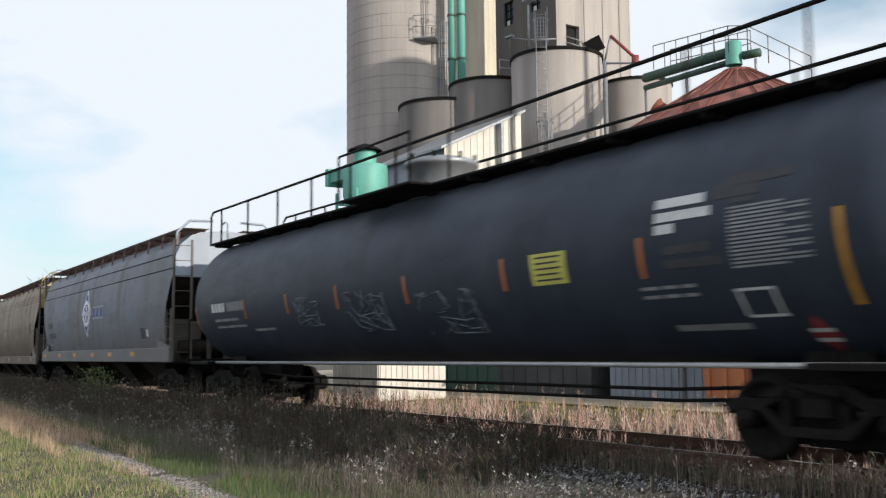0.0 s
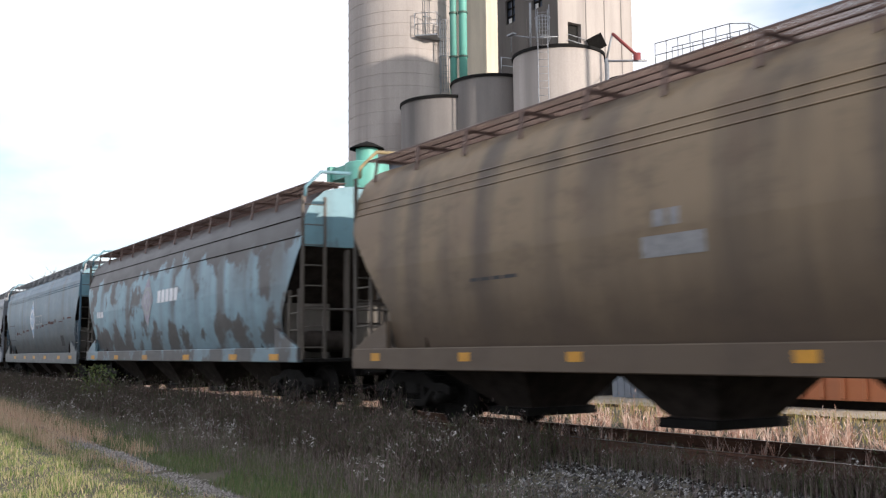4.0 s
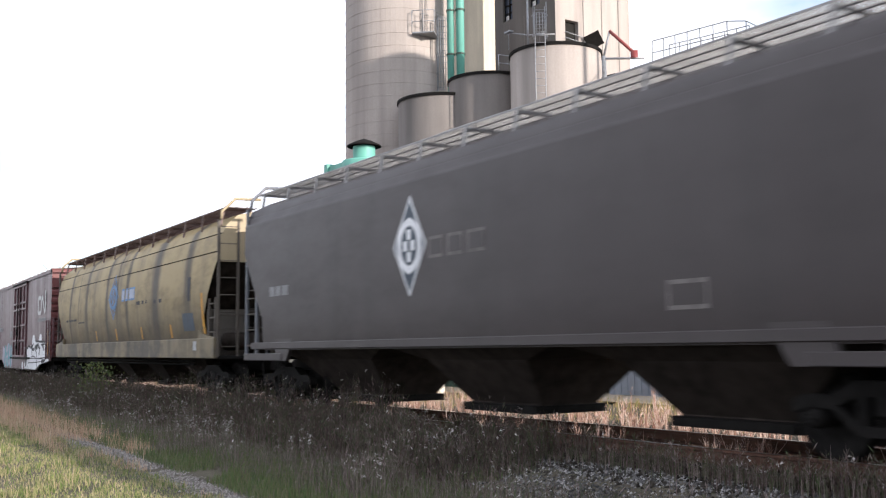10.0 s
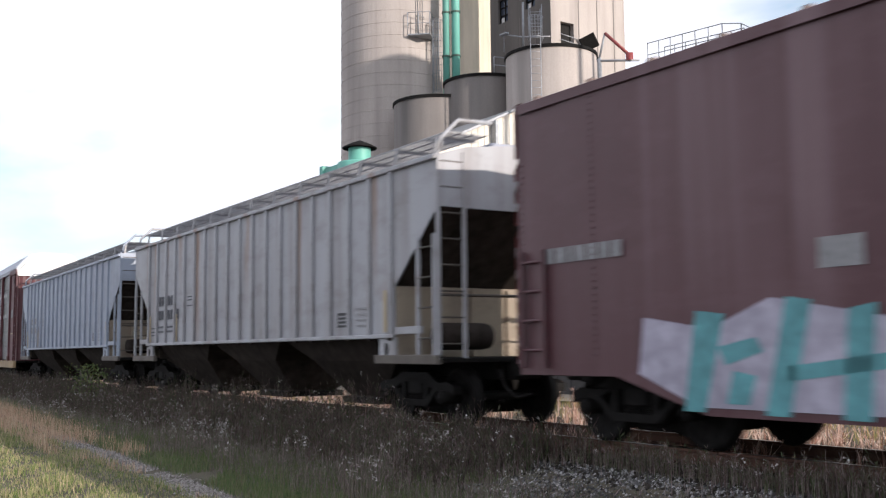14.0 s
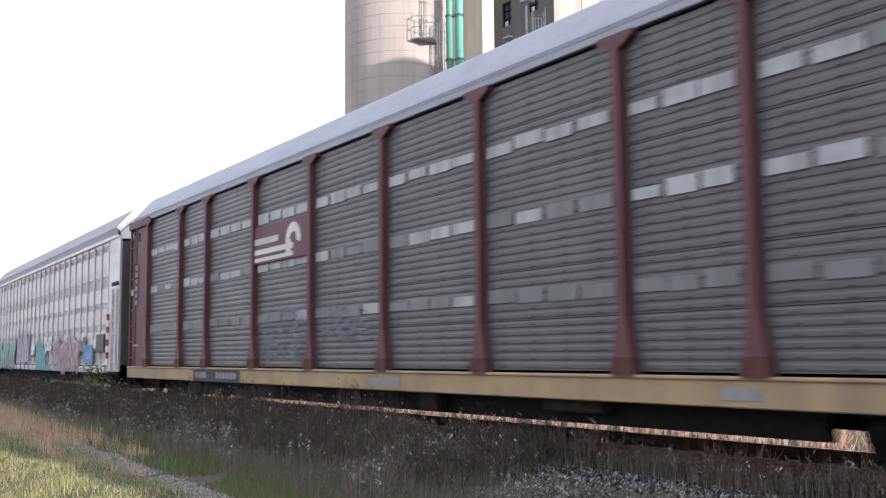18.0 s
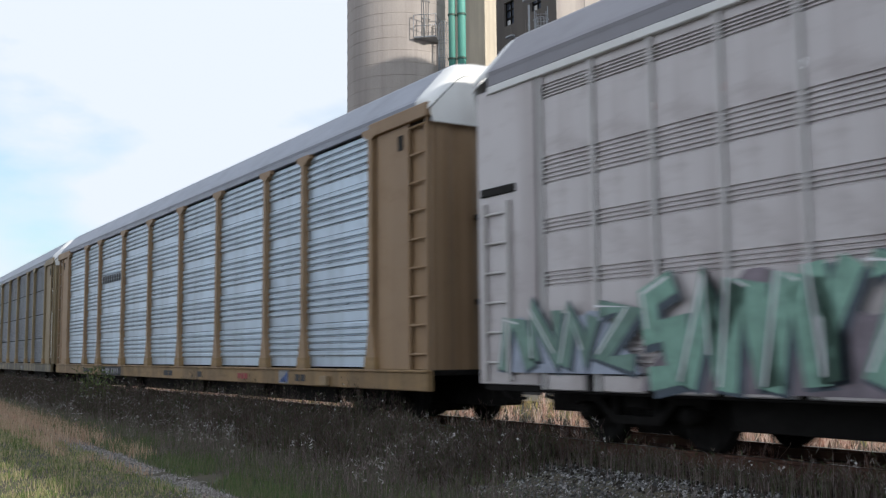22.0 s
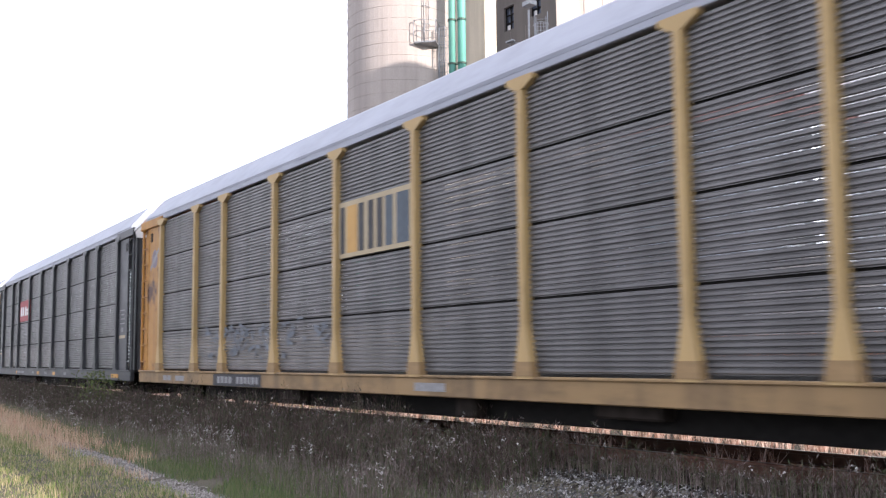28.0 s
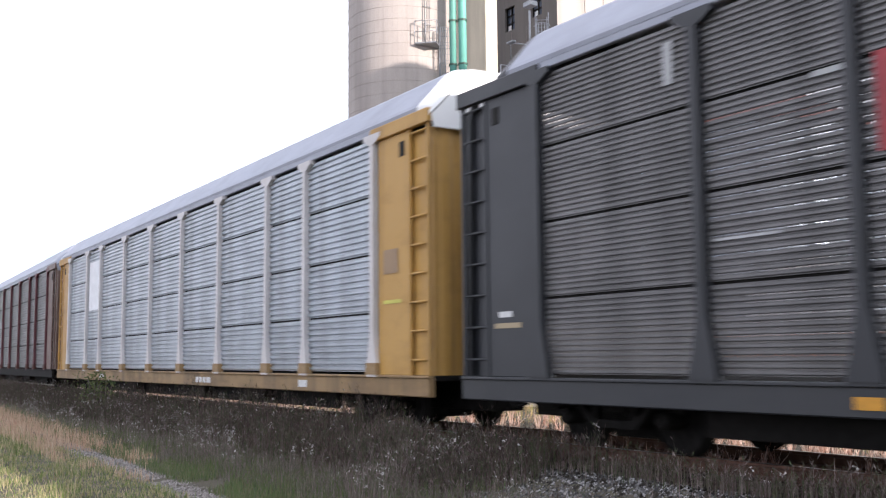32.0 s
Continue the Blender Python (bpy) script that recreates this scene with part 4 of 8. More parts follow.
def build_elevator():
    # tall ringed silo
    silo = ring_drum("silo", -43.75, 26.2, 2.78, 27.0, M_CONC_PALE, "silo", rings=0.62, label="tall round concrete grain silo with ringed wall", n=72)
    # caged ladder and rest platform on the silo, in the silo's own space
    d = Vector((0.72, -0.69, 0))       # from the silo towards the road
    s = Vector((0.69, 0.72, 0))
    foot = d * 1.75 + s * 2.4
    ladder(silo, foot + s * 0.15 + Vector((0, 0, 11.5)), foot + s * 0.15 + Vector((0, 0, 17.6)), 0.5, s, 0.55, d)
    ladder(silo, foot - s * 0.75 + Vector((0, 0, 13.2)), foot - s * 0.75 + Vector((0, 0, 26.5)), 0.5, s, 0.62, d, cage_from=3.4)
    deck = Mesh()
    deck.box(-0.55, 0.55, -0.5, 0.5, -0.04, 0.04)
    plat = part("platform", deck, M_STEEL, silo, "steel grating rest platform", at=Matrix.Translation(foot + d * 0.5 - s * 0.62 + Vector((0, 0, 16.45))) @ pose(0, 0, 0, 0, 0, math.degrees(math.atan2(s.y, s.x))))
    rail = Mesh()
    for z in (0.55, 1.1):
        rail.tube([(-0.55, 0.5, z), (-0.55, -0.5, z), (0.55, -0.5, z), (0.55, 0.5, z)], 0.02, 5)
    for x in (-0.55, 0.0, 0.55):
        rail.tube([(x, -0.5, 0), (x, -0.5, 1.1)], 0.02, 5)
    part("railing", rail, M_STEEL, plat)
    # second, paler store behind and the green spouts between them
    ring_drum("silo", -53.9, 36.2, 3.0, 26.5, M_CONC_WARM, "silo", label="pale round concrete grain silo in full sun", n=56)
    spout = thing("grain_spout", "sea-green sheet metal spout down the silo", "pipe")
    for off, r in ((0.0, 0.17), (0.48, 0.2)):
        m = Mesh().tube([(off * 0.69, off * 0.72, 11.2), (off * 0.69, off * 0.72, 27)], r, 14)
        p = part("pipe", m, M_GREENPAINT, spout)
        for z in (13.2, 15.4, 17.6, 19.8, 22):
            part("flange", Mesh().lathe([(r, z), (r + 0.04, z), (r + 0.04, z + 0.09), (r, z + 0.09)], 14, (off * 0.69, off * 0.72, 0), smooth=False), M_DARKGREEN, p)
    spout.matrix_basis = pose(-40.2, 26.95, 0)
    # square headhouse tower, walls along and across the track
    tower = thing("headhouse", "square concrete elevator headhouse with small windows", "tower")
    x0, x1, y0, y1, zt = -44.75, -39.5, 33.0, 38.2, 31.0
    w = Mesh()
    wins = [(-44.0, -43.12, 19.15, 20.5), (-41.65, -40.75, 19.3, 20.6)]
    xs = sorted({x0, x1, *[a for q in wins for a in q[:2]]})
    zs = sorted({BASE, zt, *[a for q in wins for a in q[2:]]})
    for a, b in zip(xs, xs[1:]):
        for c, e in zip(zs, zs[1:]):
            if not any(q[0] <= a and b <= q[1] and q[2] <= c and e <= q[3] for q in wins):
                w.add([(a, y0, c), (b, y0, c), (b, y0, e), (a, y0, e)], [(0, 1, 2, 3)])
    for q in wins:
        w.sheet([[(q[0], y, q[2]), (q[1], y, q[2]), (q[1], y, q[3]), (q[0], y, q[3])] for y in (y0, y0 + 0.25)], closed=True)
    # the front's shade is in its darker concrete; the sunlit side wall is paler
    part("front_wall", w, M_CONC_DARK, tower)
    side = Mesh()
    dy0, dy1, dz0, dz1 = 33.65, 34.55, 16.85, 18.2
    for a, b, c, e in ((y0, dy0, BASE, zt), (dy1, y1, BASE, zt), (dy0, dy1, BASE, dz0), (dy0, dy1, dz1, zt)):
        side.add([(x1, a, c), (x1, b, c), (x1, b, e), (x1, a, e)], [(0, 1, 2, 3)])
    side.sheet([[(x, dy0, dz0), (x, dy1, dz0), (x, dy1, dz1), (x, dy0, dz1)] for x in (x1, x1 - 0.3)], closed=True)
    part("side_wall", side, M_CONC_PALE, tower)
    back = Mesh()
    back.add([(x0, y0, BASE), (x0, y1, BASE), (x1, y1, BASE), (x0, y0, zt), (x0, y1, zt), (x1, y1, zt), (x1, y0, zt)], [(1, 0, 3, 4), (2, 1, 4, 5), (3, 6, 5, 4)])
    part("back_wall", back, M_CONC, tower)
    seam = Mesh()
    for x in (-43.4, -42.1, -40.8):
        seam.box(x - 0.03, x + 0.03, y0 - 0.02, y0, 0, 19, 0.005)
    for y in (34.9, 36.2, 37.4):
        seam.box(x1, x1 + 0.02, y - 0.03, y + 0.03, 0, zt, 0.005)
    part("form_seam", seam, M_CONC, tower, "raised seams of the concrete forms")
    for q in wins:
        fr = part("window", Mesh().add([(q[0], y0 + 0.2, q[2]), (q[1], y0 + 0.2, q[2]), (q[1], y0 + 0.2, q[3]), (q[0], y0 + 0.2, q[3])], [(0, 1, 2, 3)]), M_GLASS, tower, "dark six-pane window")
        g = Mesh()
        for k in range(4):
            z = q[2] + (q[3] - q[2]) * k / 3
            g.box(q[0], q[1], y0 + 0.13, y0 + 0.19, z - 0.035, z + 0.035)
        for k in range(3):
            x = q[0] + (q[1] - q[0]) * k / 2
            g.box(x - 0.035, x + 0.035, y0 + 0.12, y0 + 0.18, q[2], q[3])
        part("frame", g, M_UNDER, fr)
        part("pane", Mesh().box(q[0] + 0.06, q[0] + 0.36, y0 + 0.185, y0 + 0.195, q[2] + 0.08, q[2] + 0.36, 0.003), M_SPRAYWHITE, fr, "one pane patched in white")
    part("opening", Mesh().add([(x1 - 0.28, dy0, dz0), (x1 - 0.28, dy1, dz0), (x1 - 0.28, dy1, dz1), (x1 - 0.28, dy0, dz1)], [(0, 1, 2, 3)]), M_VOID, tower, "dark open doorway")
    hatch = Mesh().box(-0.03, 0.03, -0.5, 0.5, -0.45, 0.45)
    part("hatch", hatch, M_UNDER, tower, "swung-open dark hatch leaf", at=pose(x1 + 0.45, 35.2, 17.2, 25, 20, -40) @ Matrix.Scale(0.85, 4))
    rl = Mesh()
    for z in (0.25, 0.55, 0.85):
        rl.tube([(x1 + 0.1, dy0 - 0.1, dz0 + z - 0.2), (x1 + 0.1, dy1 + 0.5, dz0 + z - 0.35)], 0.025, 5)
    part("guard_rail", rl, M_STEEL, tower)
    # the drums in front: darker concrete on the shaded two, pale on the sunlit two
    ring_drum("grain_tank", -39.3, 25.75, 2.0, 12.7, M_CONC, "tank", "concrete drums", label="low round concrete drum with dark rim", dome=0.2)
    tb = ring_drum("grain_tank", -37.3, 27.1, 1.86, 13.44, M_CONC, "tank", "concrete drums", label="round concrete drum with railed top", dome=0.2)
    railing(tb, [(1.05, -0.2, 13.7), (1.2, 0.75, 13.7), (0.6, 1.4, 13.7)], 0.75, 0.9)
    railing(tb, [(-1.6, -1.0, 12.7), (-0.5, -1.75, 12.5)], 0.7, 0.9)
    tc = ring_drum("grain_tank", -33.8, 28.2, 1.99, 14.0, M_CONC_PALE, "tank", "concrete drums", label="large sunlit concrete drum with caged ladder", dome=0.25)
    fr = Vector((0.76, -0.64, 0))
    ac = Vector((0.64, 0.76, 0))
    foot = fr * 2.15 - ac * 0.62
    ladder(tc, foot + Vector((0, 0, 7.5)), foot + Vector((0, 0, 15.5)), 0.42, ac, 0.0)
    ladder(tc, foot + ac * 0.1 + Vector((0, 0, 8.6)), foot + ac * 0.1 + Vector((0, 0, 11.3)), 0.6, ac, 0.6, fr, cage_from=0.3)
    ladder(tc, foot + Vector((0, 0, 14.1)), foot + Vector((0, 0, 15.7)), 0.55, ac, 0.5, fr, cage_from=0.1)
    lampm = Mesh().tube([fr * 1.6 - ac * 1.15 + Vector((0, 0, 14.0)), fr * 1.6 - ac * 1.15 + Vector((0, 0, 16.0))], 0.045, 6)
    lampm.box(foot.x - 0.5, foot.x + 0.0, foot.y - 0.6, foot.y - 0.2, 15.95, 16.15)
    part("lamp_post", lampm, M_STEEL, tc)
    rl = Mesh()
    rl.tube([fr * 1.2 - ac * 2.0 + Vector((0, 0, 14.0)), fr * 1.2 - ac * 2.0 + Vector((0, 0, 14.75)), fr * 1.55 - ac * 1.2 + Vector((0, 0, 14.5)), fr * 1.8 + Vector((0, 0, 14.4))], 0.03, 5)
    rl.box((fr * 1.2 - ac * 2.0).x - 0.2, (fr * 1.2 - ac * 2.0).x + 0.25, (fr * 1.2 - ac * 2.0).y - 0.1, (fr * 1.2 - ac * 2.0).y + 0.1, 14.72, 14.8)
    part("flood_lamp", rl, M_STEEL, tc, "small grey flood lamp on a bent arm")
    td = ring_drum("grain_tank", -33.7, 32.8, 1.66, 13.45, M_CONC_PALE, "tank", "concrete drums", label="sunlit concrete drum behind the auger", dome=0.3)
    # added round-topped tank on tall legs, out of view, that shades the ringed silo
    caster = thing("shade_tank", "added unseen round-topped tank on legs that shades the silo", "tank")
    part("body", Mesh().lathe([(0.4, 20.2), (2.9, 20.9), (3.0, 21.2), (3.0, 22.2), (2.5, 22.8), (1.4, 23.3), (0.01, 23.5)], 40), M_STEEL, caster)
    for k in range(4):
        a_ = math.pi / 4 + k * math.pi / 2
        part("leg", Mesh().tube([(2.7 * math.cos(a_), 2.7 * math.sin(a_), 21.1), (3.0 * math.cos(a_), 3.0 * math.sin(a_), BASE)], 0.11, 8), M_STEEL, caster)
    caster.matrix_basis = pose(-12.75, 31.45, 0)
    # red roofed steel bin
    binn = thing("grain_bin", "corrugated steel grain bin with rusty red cone roof", "bin")
    prof = []
    z = BASE
    while z < 8.95:
        prof += [(4.55, z), (4.58, z + 0.028), (4.55, z + 0.056)]
        z += 0.112
    part("wall", Mesh().lathe(prof, 64), M_GALV, binn, "galvanised corrugated wall")
    part("roof", Mesh().lathe([(4.75, 8.88), (4.55, 9.02), (0.62, 11.38), (0.62, 11.5), (0.55, 11.55), (0.01, 11.6)], 48, smooth=False), M_REDROOF, binn)
    for k in range(28):
        a = 2 * math.pi * k / 28
        c, s2 = math.cos(a), math.sin(a)
        part("roof_rib", Mesh().tube([(4.6 * c, 4.6 * s2, 9.05), (0.65 * c, 0.65 * s2, 11.44)], 0.035, 4), M_REDROOF, binn)
    vent = part("vent", Mesh().lathe([(0.28, 0), (0.28, 0.5), (0.33, 0.5), (0.33, 0.56), (0.01, 0.6)], 16), M_REDROOF, binn, "small rusty roof vent", at=Matrix.Translation((-2.0, -1.6, 10.15)) @ pose(0, 0, 0, 0, -50, 39))
    binn.matrix_basis = pose(-24.4, 28.9, -0.2)
    # conveyor to the bin
    con = thing("conveyor", "dark green grain conveyor with grey catwalk", "conveyor")
    a, b = Vector((-30.6, 30.4, 12.75)), Vector((-24.6, 28.95, 12.15))
    body = Mesh()
    body.tube([a, b], 0.2, 10)
    body.tube([a + Vector((0, 0, -0.42)), a.lerp(b, 0.93) + Vector((0, 0, -0.38))], 0.13, 8)
    part("trough", body, M_DARKGREEN, con)
    head = Mesh().lathe([(0.3, -0.55), (0.3, 0.3), (0.22, 0.36), (0.01, 0.38)], 16, tuple(b))
    part("head", head, M_GREENPAINT, con)
    part("motor", Mesh().tube([b + Vector((0.35, 0.1, -0.25)), b + Vector((0.95, 0.3, -0.25))], 0.16, 10), M_DARKGREEN, con)
    railing(con, [a + Vector((0.9, -0.4, 0.1)), b + Vector((0.2, -0.5, -0.2)), b + Vector((0.9, -0.3, -0.35)), b + Vector((3.0, 0.4, -1.9))], 1.0, 0.8)
    railing(con, [a + Vector((0.9, 0.6, 0.1)), b + Vector((0.3, 0.6, -0.2))], 1.0, 0.8)
    con_leg = Mesh()
    for p in (a, a.lerp(b, 0.5)):
        con_leg.tube([p + Vector((0, 0, -0.4)), (p.x, p.y, BASE)], 0.06, 6)
    con_leg.tube([b + Vector((0.9, 0.1, -0.5)), b + Vector((0.9, 0.1, -1.1))], 0.05, 6)
    part("support", con_leg, M_STEEL, con)
    arm = thing("loading_arm", "short red steel arm above the conveyor", "machine")
    p0, p1 = Vector((-33.0, 30.7, 15.3)), Vector((-32.2, 31.4, 14.2))
    part("boom", Mesh().tube([p0, p1], 0.075, 8), M_REDARM, arm)
    part("strut", Mesh().tube([p0, (-33.3, 30.6, 14.2)], 0.05, 6).tube([(-33.4, 30.5, 14.1), (-31.8, 31.6, 13.9)], 0.05, 6), M_STEEL, arm)
    part("motor", Mesh().lathe([(0.17, 0), (0.17, 0.34), (0.01, 0.36)], 12, tuple(p1 + Vector((0, 0, -0.25)))), M_REDARM, arm)
    part("leg", Mesh().tube([(-33.3, 30.6, 14.2), (-33.3, 30.6, BASE)], 0.1, 6), M_STEEL, arm)
    # sloped-roof leg house with a white gable
    shed = thing("leg_house", "white metal-clad shed with rising roof", "shed")
    gx, gy0, gy1 = -31.9, 21.0, 24.7
    part("gable_wall", Mesh().add([(gx, gy0, BASE), (gx, gy1, BASE), (gx, gy1, 10.8), (gx, gy0, 9.0)], [(0, 1, 2, 3)]), M_CLAD, shed)
    # grey cladding carries this side's shade; the sunlit gable stays white
    part("front_wall", Mesh().add([(-37.6, gy0, BASE), (gx, gy0, BASE), (gx, gy0, 9.0), (-37.6, gy0, 9.0)], [(0, 1, 2, 3)]), M_BLUEGREY, shed, "metal wall with its shade coloured in as grey")
    part("back_wall", Mesh().add([(-37.6, gy1, BASE), (gx, gy1, BASE), (gx, gy1, 10.8), (-37.6, gy1, 10.8), (-37.6, gy0, BASE), (-37.6, gy0, 9.0)], [(1, 0, 3, 2), (0, 4, 5, 3)]), M_CLAD, shed)
    part("roof", Mesh().prism([(gy0 - 0.25, 8.91), (gy1 + 0.1, 10.83), (gy1 + 0.1, 10.93), (gy0 - 0.25, 9.01)], -37.8, gx + 0.18, "yz"), M_STEEL, shed)
    rib = Mesh()
    for k in range(1, 12):
        y = gy0 + (gy1 - gy0) * k / 12
        rib.box(gx, gx + 0.025, y - 0.02, y + 0.02, 2, 8.95 + 1.8 * k / 12, 0.004)
    part("cladding_rib", rib, M_CLAD, shed)
    part("stack", Mesh().box(gx + 0.01, gx + 0.35, gy1 - 1.25, gy1 - 1.1, 3, 10.2), M_STEEL, shed, "grey corner flashing")
    # green dust cyclone on its stand
    cyc = thing("dust_cyclone", "sea-green dust cyclone with conical rain cap", "cyclone")
    part("cap", Mesh().lathe([(0.62, 1.78), (0.62, 1.82), (0.3, 1.98), (0.02, 2.08)], 24), M_UNDER, cyc, "dark conical rain cap")
    part("neck", Mesh().lathe([(0.4, 1.2), (0.4, 1.78)], 24), M_GREENPAINT, cyc)
    part("body", Mesh().lathe([(0.02, 1.3), (0.78, 1.25), (0.8, 1.2), (0.8, 0.15), (0.25, -1.7), (0.25, -2.2)], 28), M_GREENPAINT, cyc)
    part("inlet", Mesh().box(-1.35, -0.2, -0.75, -0.2, 0.75, 1.2).box(-1.5, -1.25, -0.85, -0.1, 0.65, 1.28), M_GREENPAINT, cyc)
    legs = Mesh()
    for sx in (-0.75, 0.75):
        for sy in (-0.75, 0.75):
            legs.tube([(sx, sy, 0.3), (sx, sy, BASE - 6.65)], 0.06, 6)
    for z in (-0.1, -1.5, -3.5):
        legs.tube([(-0.75, -0.75, z), (0.75, -0.75, z), (0.75, 0.75, z), (-0.75, 0.75, z), (-0.75, -0.75, z)], 0.04, 5)
    part("stand", legs, M_GREENPAINT, cyc)
    cyc.matrix_basis = pose(-31.6, 17.4, 6.65)


def build_yard():
    # low white store, grey building and orange container seen under the cars
    wb = thing("storage_shed", "small white ribbed metal shed in the yard", "shed")
    part("wall", Mesh().box(-3.0, 0, 0, 2.4, -0.2, 2.3), M_CLAD, wb)
    rb = Mesh()
    for k in range(12):
        rb.box(-2.95 + 0.26 * k, -2.90 + 0.26 * k, -0.025, 0.0, -0.1, 2.25, 0.004)
        rb.box(0.0, 0.025, 0.05 + 0.19 * k, 0.09 + 0.19 * k, -0.1, 2.25, 0.004)
    part("cladding_rib", rb, M_CLAD, wb)
    part("roof", Mesh().prism([(-0.1, 2.3), (2.5, 2.3), (1.2, 2.75)], -3.1, 0.1, "yz"), M_STEEL, wb)
    wb.matrix_basis = pose(-26.7, 15.15, 0)
    gb = thing("workshop", "grey metal workshop with dark green doors", "building")
    for a, b, mt, word in ((-31.2, -27.3, M_DARKGREEN, "dull dark green wall"), (-27.3, -22.7, M_SOOTWALL, "sooty dark grey wall"), (-21.9, -17.0, M_BLUEGREY, "blue-grey ribbed wall")):
        w = part("wall", Mesh().box(a, b, 20.0, 25.5, -0.2, 3.0), mt, gb, word)
        rb = Mesh()
        k = a + 0.2
        while k < b - 0.1:
            rb.box(k, k + 0.04, 19.975, 20.0, -0.1, 2.9, 0.004)
            k += 0.27 if mt is M_BLUEGREY else 0.62
        part("cladding_rib", rb, mt, w)
    part("recess", Mesh().box(-22.7, -21.9, 21.2, 25.5, -0.2, 3.0), M_VOID, gb, "dark open passage")
    part("downpipe", Mesh().tube([(-19.0, 19.93, -0.1), (-19.0, 19.93, 2.9)], 0.05, 8), M_STEEL, gb)
    part("roof", Mesh().prism([(19.8, 3.0), (25.7, 3.0), (22.75, 3.9)], -31.4, -16.8, "yz"), M_STEEL, gb)
    cn = thing("waste_container", "orange steel roll-off container in the yard", "container")
    part("body", Mesh().prism([(-2.6, 0.22), (2.5, 0.22), (2.75, 1.75), (-2.75, 1.75)], -1.1, 1.1), M_ORANGE, cn)
    for k in range(10):
        part("rib", Mesh().box(-2.5 + 0.53 * k, -2.40 + 0.53 * k, -1.18, -1.1, 0.26, 1.7), M_ORANGE, cn)
    for t in (-1, 1):
        part("rim", Mesh().box(-2.8, 2.8, t * 1.14 - 0.06, t * 1.14 + 0.06, 1.68, 1.82), M_ORANGE, cn)
        part("skid", Mesh().box(-2.3, 2.3, t * 0.8 - 0.1, t * 0.8 + 0.1, 0.0, 0.24), M_UNDER, cn)
    cn.matrix_basis = pose(-15.0, 20.3, -0.16)


# ---- the train ----
CARS = []          # (car, place of its middle along the track at the start)
WHEELS = []        # (wheelset, x in its truck, radius, place of its car, place of its truck in the car)
SHARED = {}


def shared(key, make):
    if key not in SHARED:
        SHARED[key] = make()
    return SHARED[key]


def add_truck(car, place, xc, r=0.457, sign=1):
    """A four-wheel truck: bolster, cast side frames, spring nests, turning wheelsets."""
    def bolster():
        m = Mesh()
        m.box(-0.22, 0.22, -1.12, 1.12, 0.48, 0.78, 0.03)
        m.lathe([(0.3, 0.78), (0.3, 0.86), (0.01, 0.88)], 14)
        m.box(-1.0, 1.0, -0.06, 0.06, 0.34, 0.42).box(-0.5, 0.5, -0.68, 0.68, 0.16, 0.5, 0.03).box(-0.55, -0.45, -0.8, 0.8, 0.42, 0.52).box(0.45, 0.55, -0.8, 0.8, 0.42, 0.52)
        return m.data("truck", M_UNDER)

    def frame_mesh():
        m = Mesh()
        top = [(-1.16, 0.50), (-1.16, 0.64), (-0.98, 0.70), (-0.72, 0.68), (-0.42, 0.84), (0.42, 0.84), (0.72, 0.68), (0.98, 0.70), (1.16, 0.64), (1.16, 0.50), (0.95, 0.57), (0.70, 0.55), (0.38, 0.70), (-0.38, 0.70), (-0.70, 0.55), (-0.95, 0.57)]
        n = len(top)
        for i in range(8):
            a, b, c, d = top[i], top[i + 1], top[n - 2 - i], top[n - 1 - i]
            m.prism([a, b, c, d], -0.09, 0.09)
        low = [(-0.74, 0.60), (-0.40, 0.30), (0.40, 0.30), (0.74, 0.60)]
        lin = [(-0.62, 0.60), (-0.36, 0.40), (0.36, 0.40), (0.62, 0.60)]
        for i in range(3):
            m.prism([low[i], low[i + 1], lin[i + 1], lin[i]], -0.1, 0.1)
        for s in (-1, 1):
            m.prism([(s * 0.40, 0.32), (s * 0.30, 0.32), (s * 0.30, 0.78), (s * 0.40, 0.78)], -0.09, 0.09)
        return m.data("side_frame", M_UNDER)

    def nest():
        m = Mesh()
        for x in (-0.17, 0.0, 0.17):
            m.tube([(x + 0.055 * math.cos(k * 1.05), 0.055 * math.sin(k * 1.05), 0.37 + 0.0042 * k) for k in range(30)], 0.014, 4)
        return m.data("spring_nest", M_UNDER)

    def wheels():
        m = Mesh()
        m.lathe([(0.075, -0.95), (0.075, 0.95)], 10, axis="y")
        for s in (-1, 1):
            y = s * 0.755
            prof = [(0.09, -0.06), (0.12, -0.08), (0.2, -0.02), (r - 0.09, -0.015), (r - 0.075, -0.06), (r, -0.062), (r - 0.004, 0.05), (r + 0.028, 0.055), (r + 0.028, 0.08), (r - 0.075, 0.08), (r - 0.09, 0.03), (0.2, 0.03), (0.12, 0.08), (0.09, 0.08)]
            m.lathe([(a, b if s < 0 else -b) for a, b in prof], 28, (0, y, 0), axis="y")
        return m.data("wheelset", M_UNDER)

    def caps():
        m = Mesh()
        s = -1
        m.lathe([(0.11, s * 0.92), (0.11, s * 1.16), (0.085, s * 1.19), (0.01, s * 1.2)], 12, axis="y")
        for k in range(3):
            a = k * 2.094
            m.tube([(0.055 * math.cos(a), s * 1.18, 0.055 * math.sin(a)), (0.055 * math.cos(a), s * 1.215, 0.055 * math.sin(a))], 0.016, 5)
        return m.data("bearing_cap", M_UNDER)

    t = part("truck", shared("truck", bolster), None, car, "dark cast steel truck", at=pose(xc, 0, 0))
    for s in (-1, 1):
        part("side_frame", shared("frame", frame_mesh), None, t, at=pose(0, s * 1.03, 0))
        part("spring_nest", shared("nest", nest), None, t, at=pose(0, s * 1.03, 0))
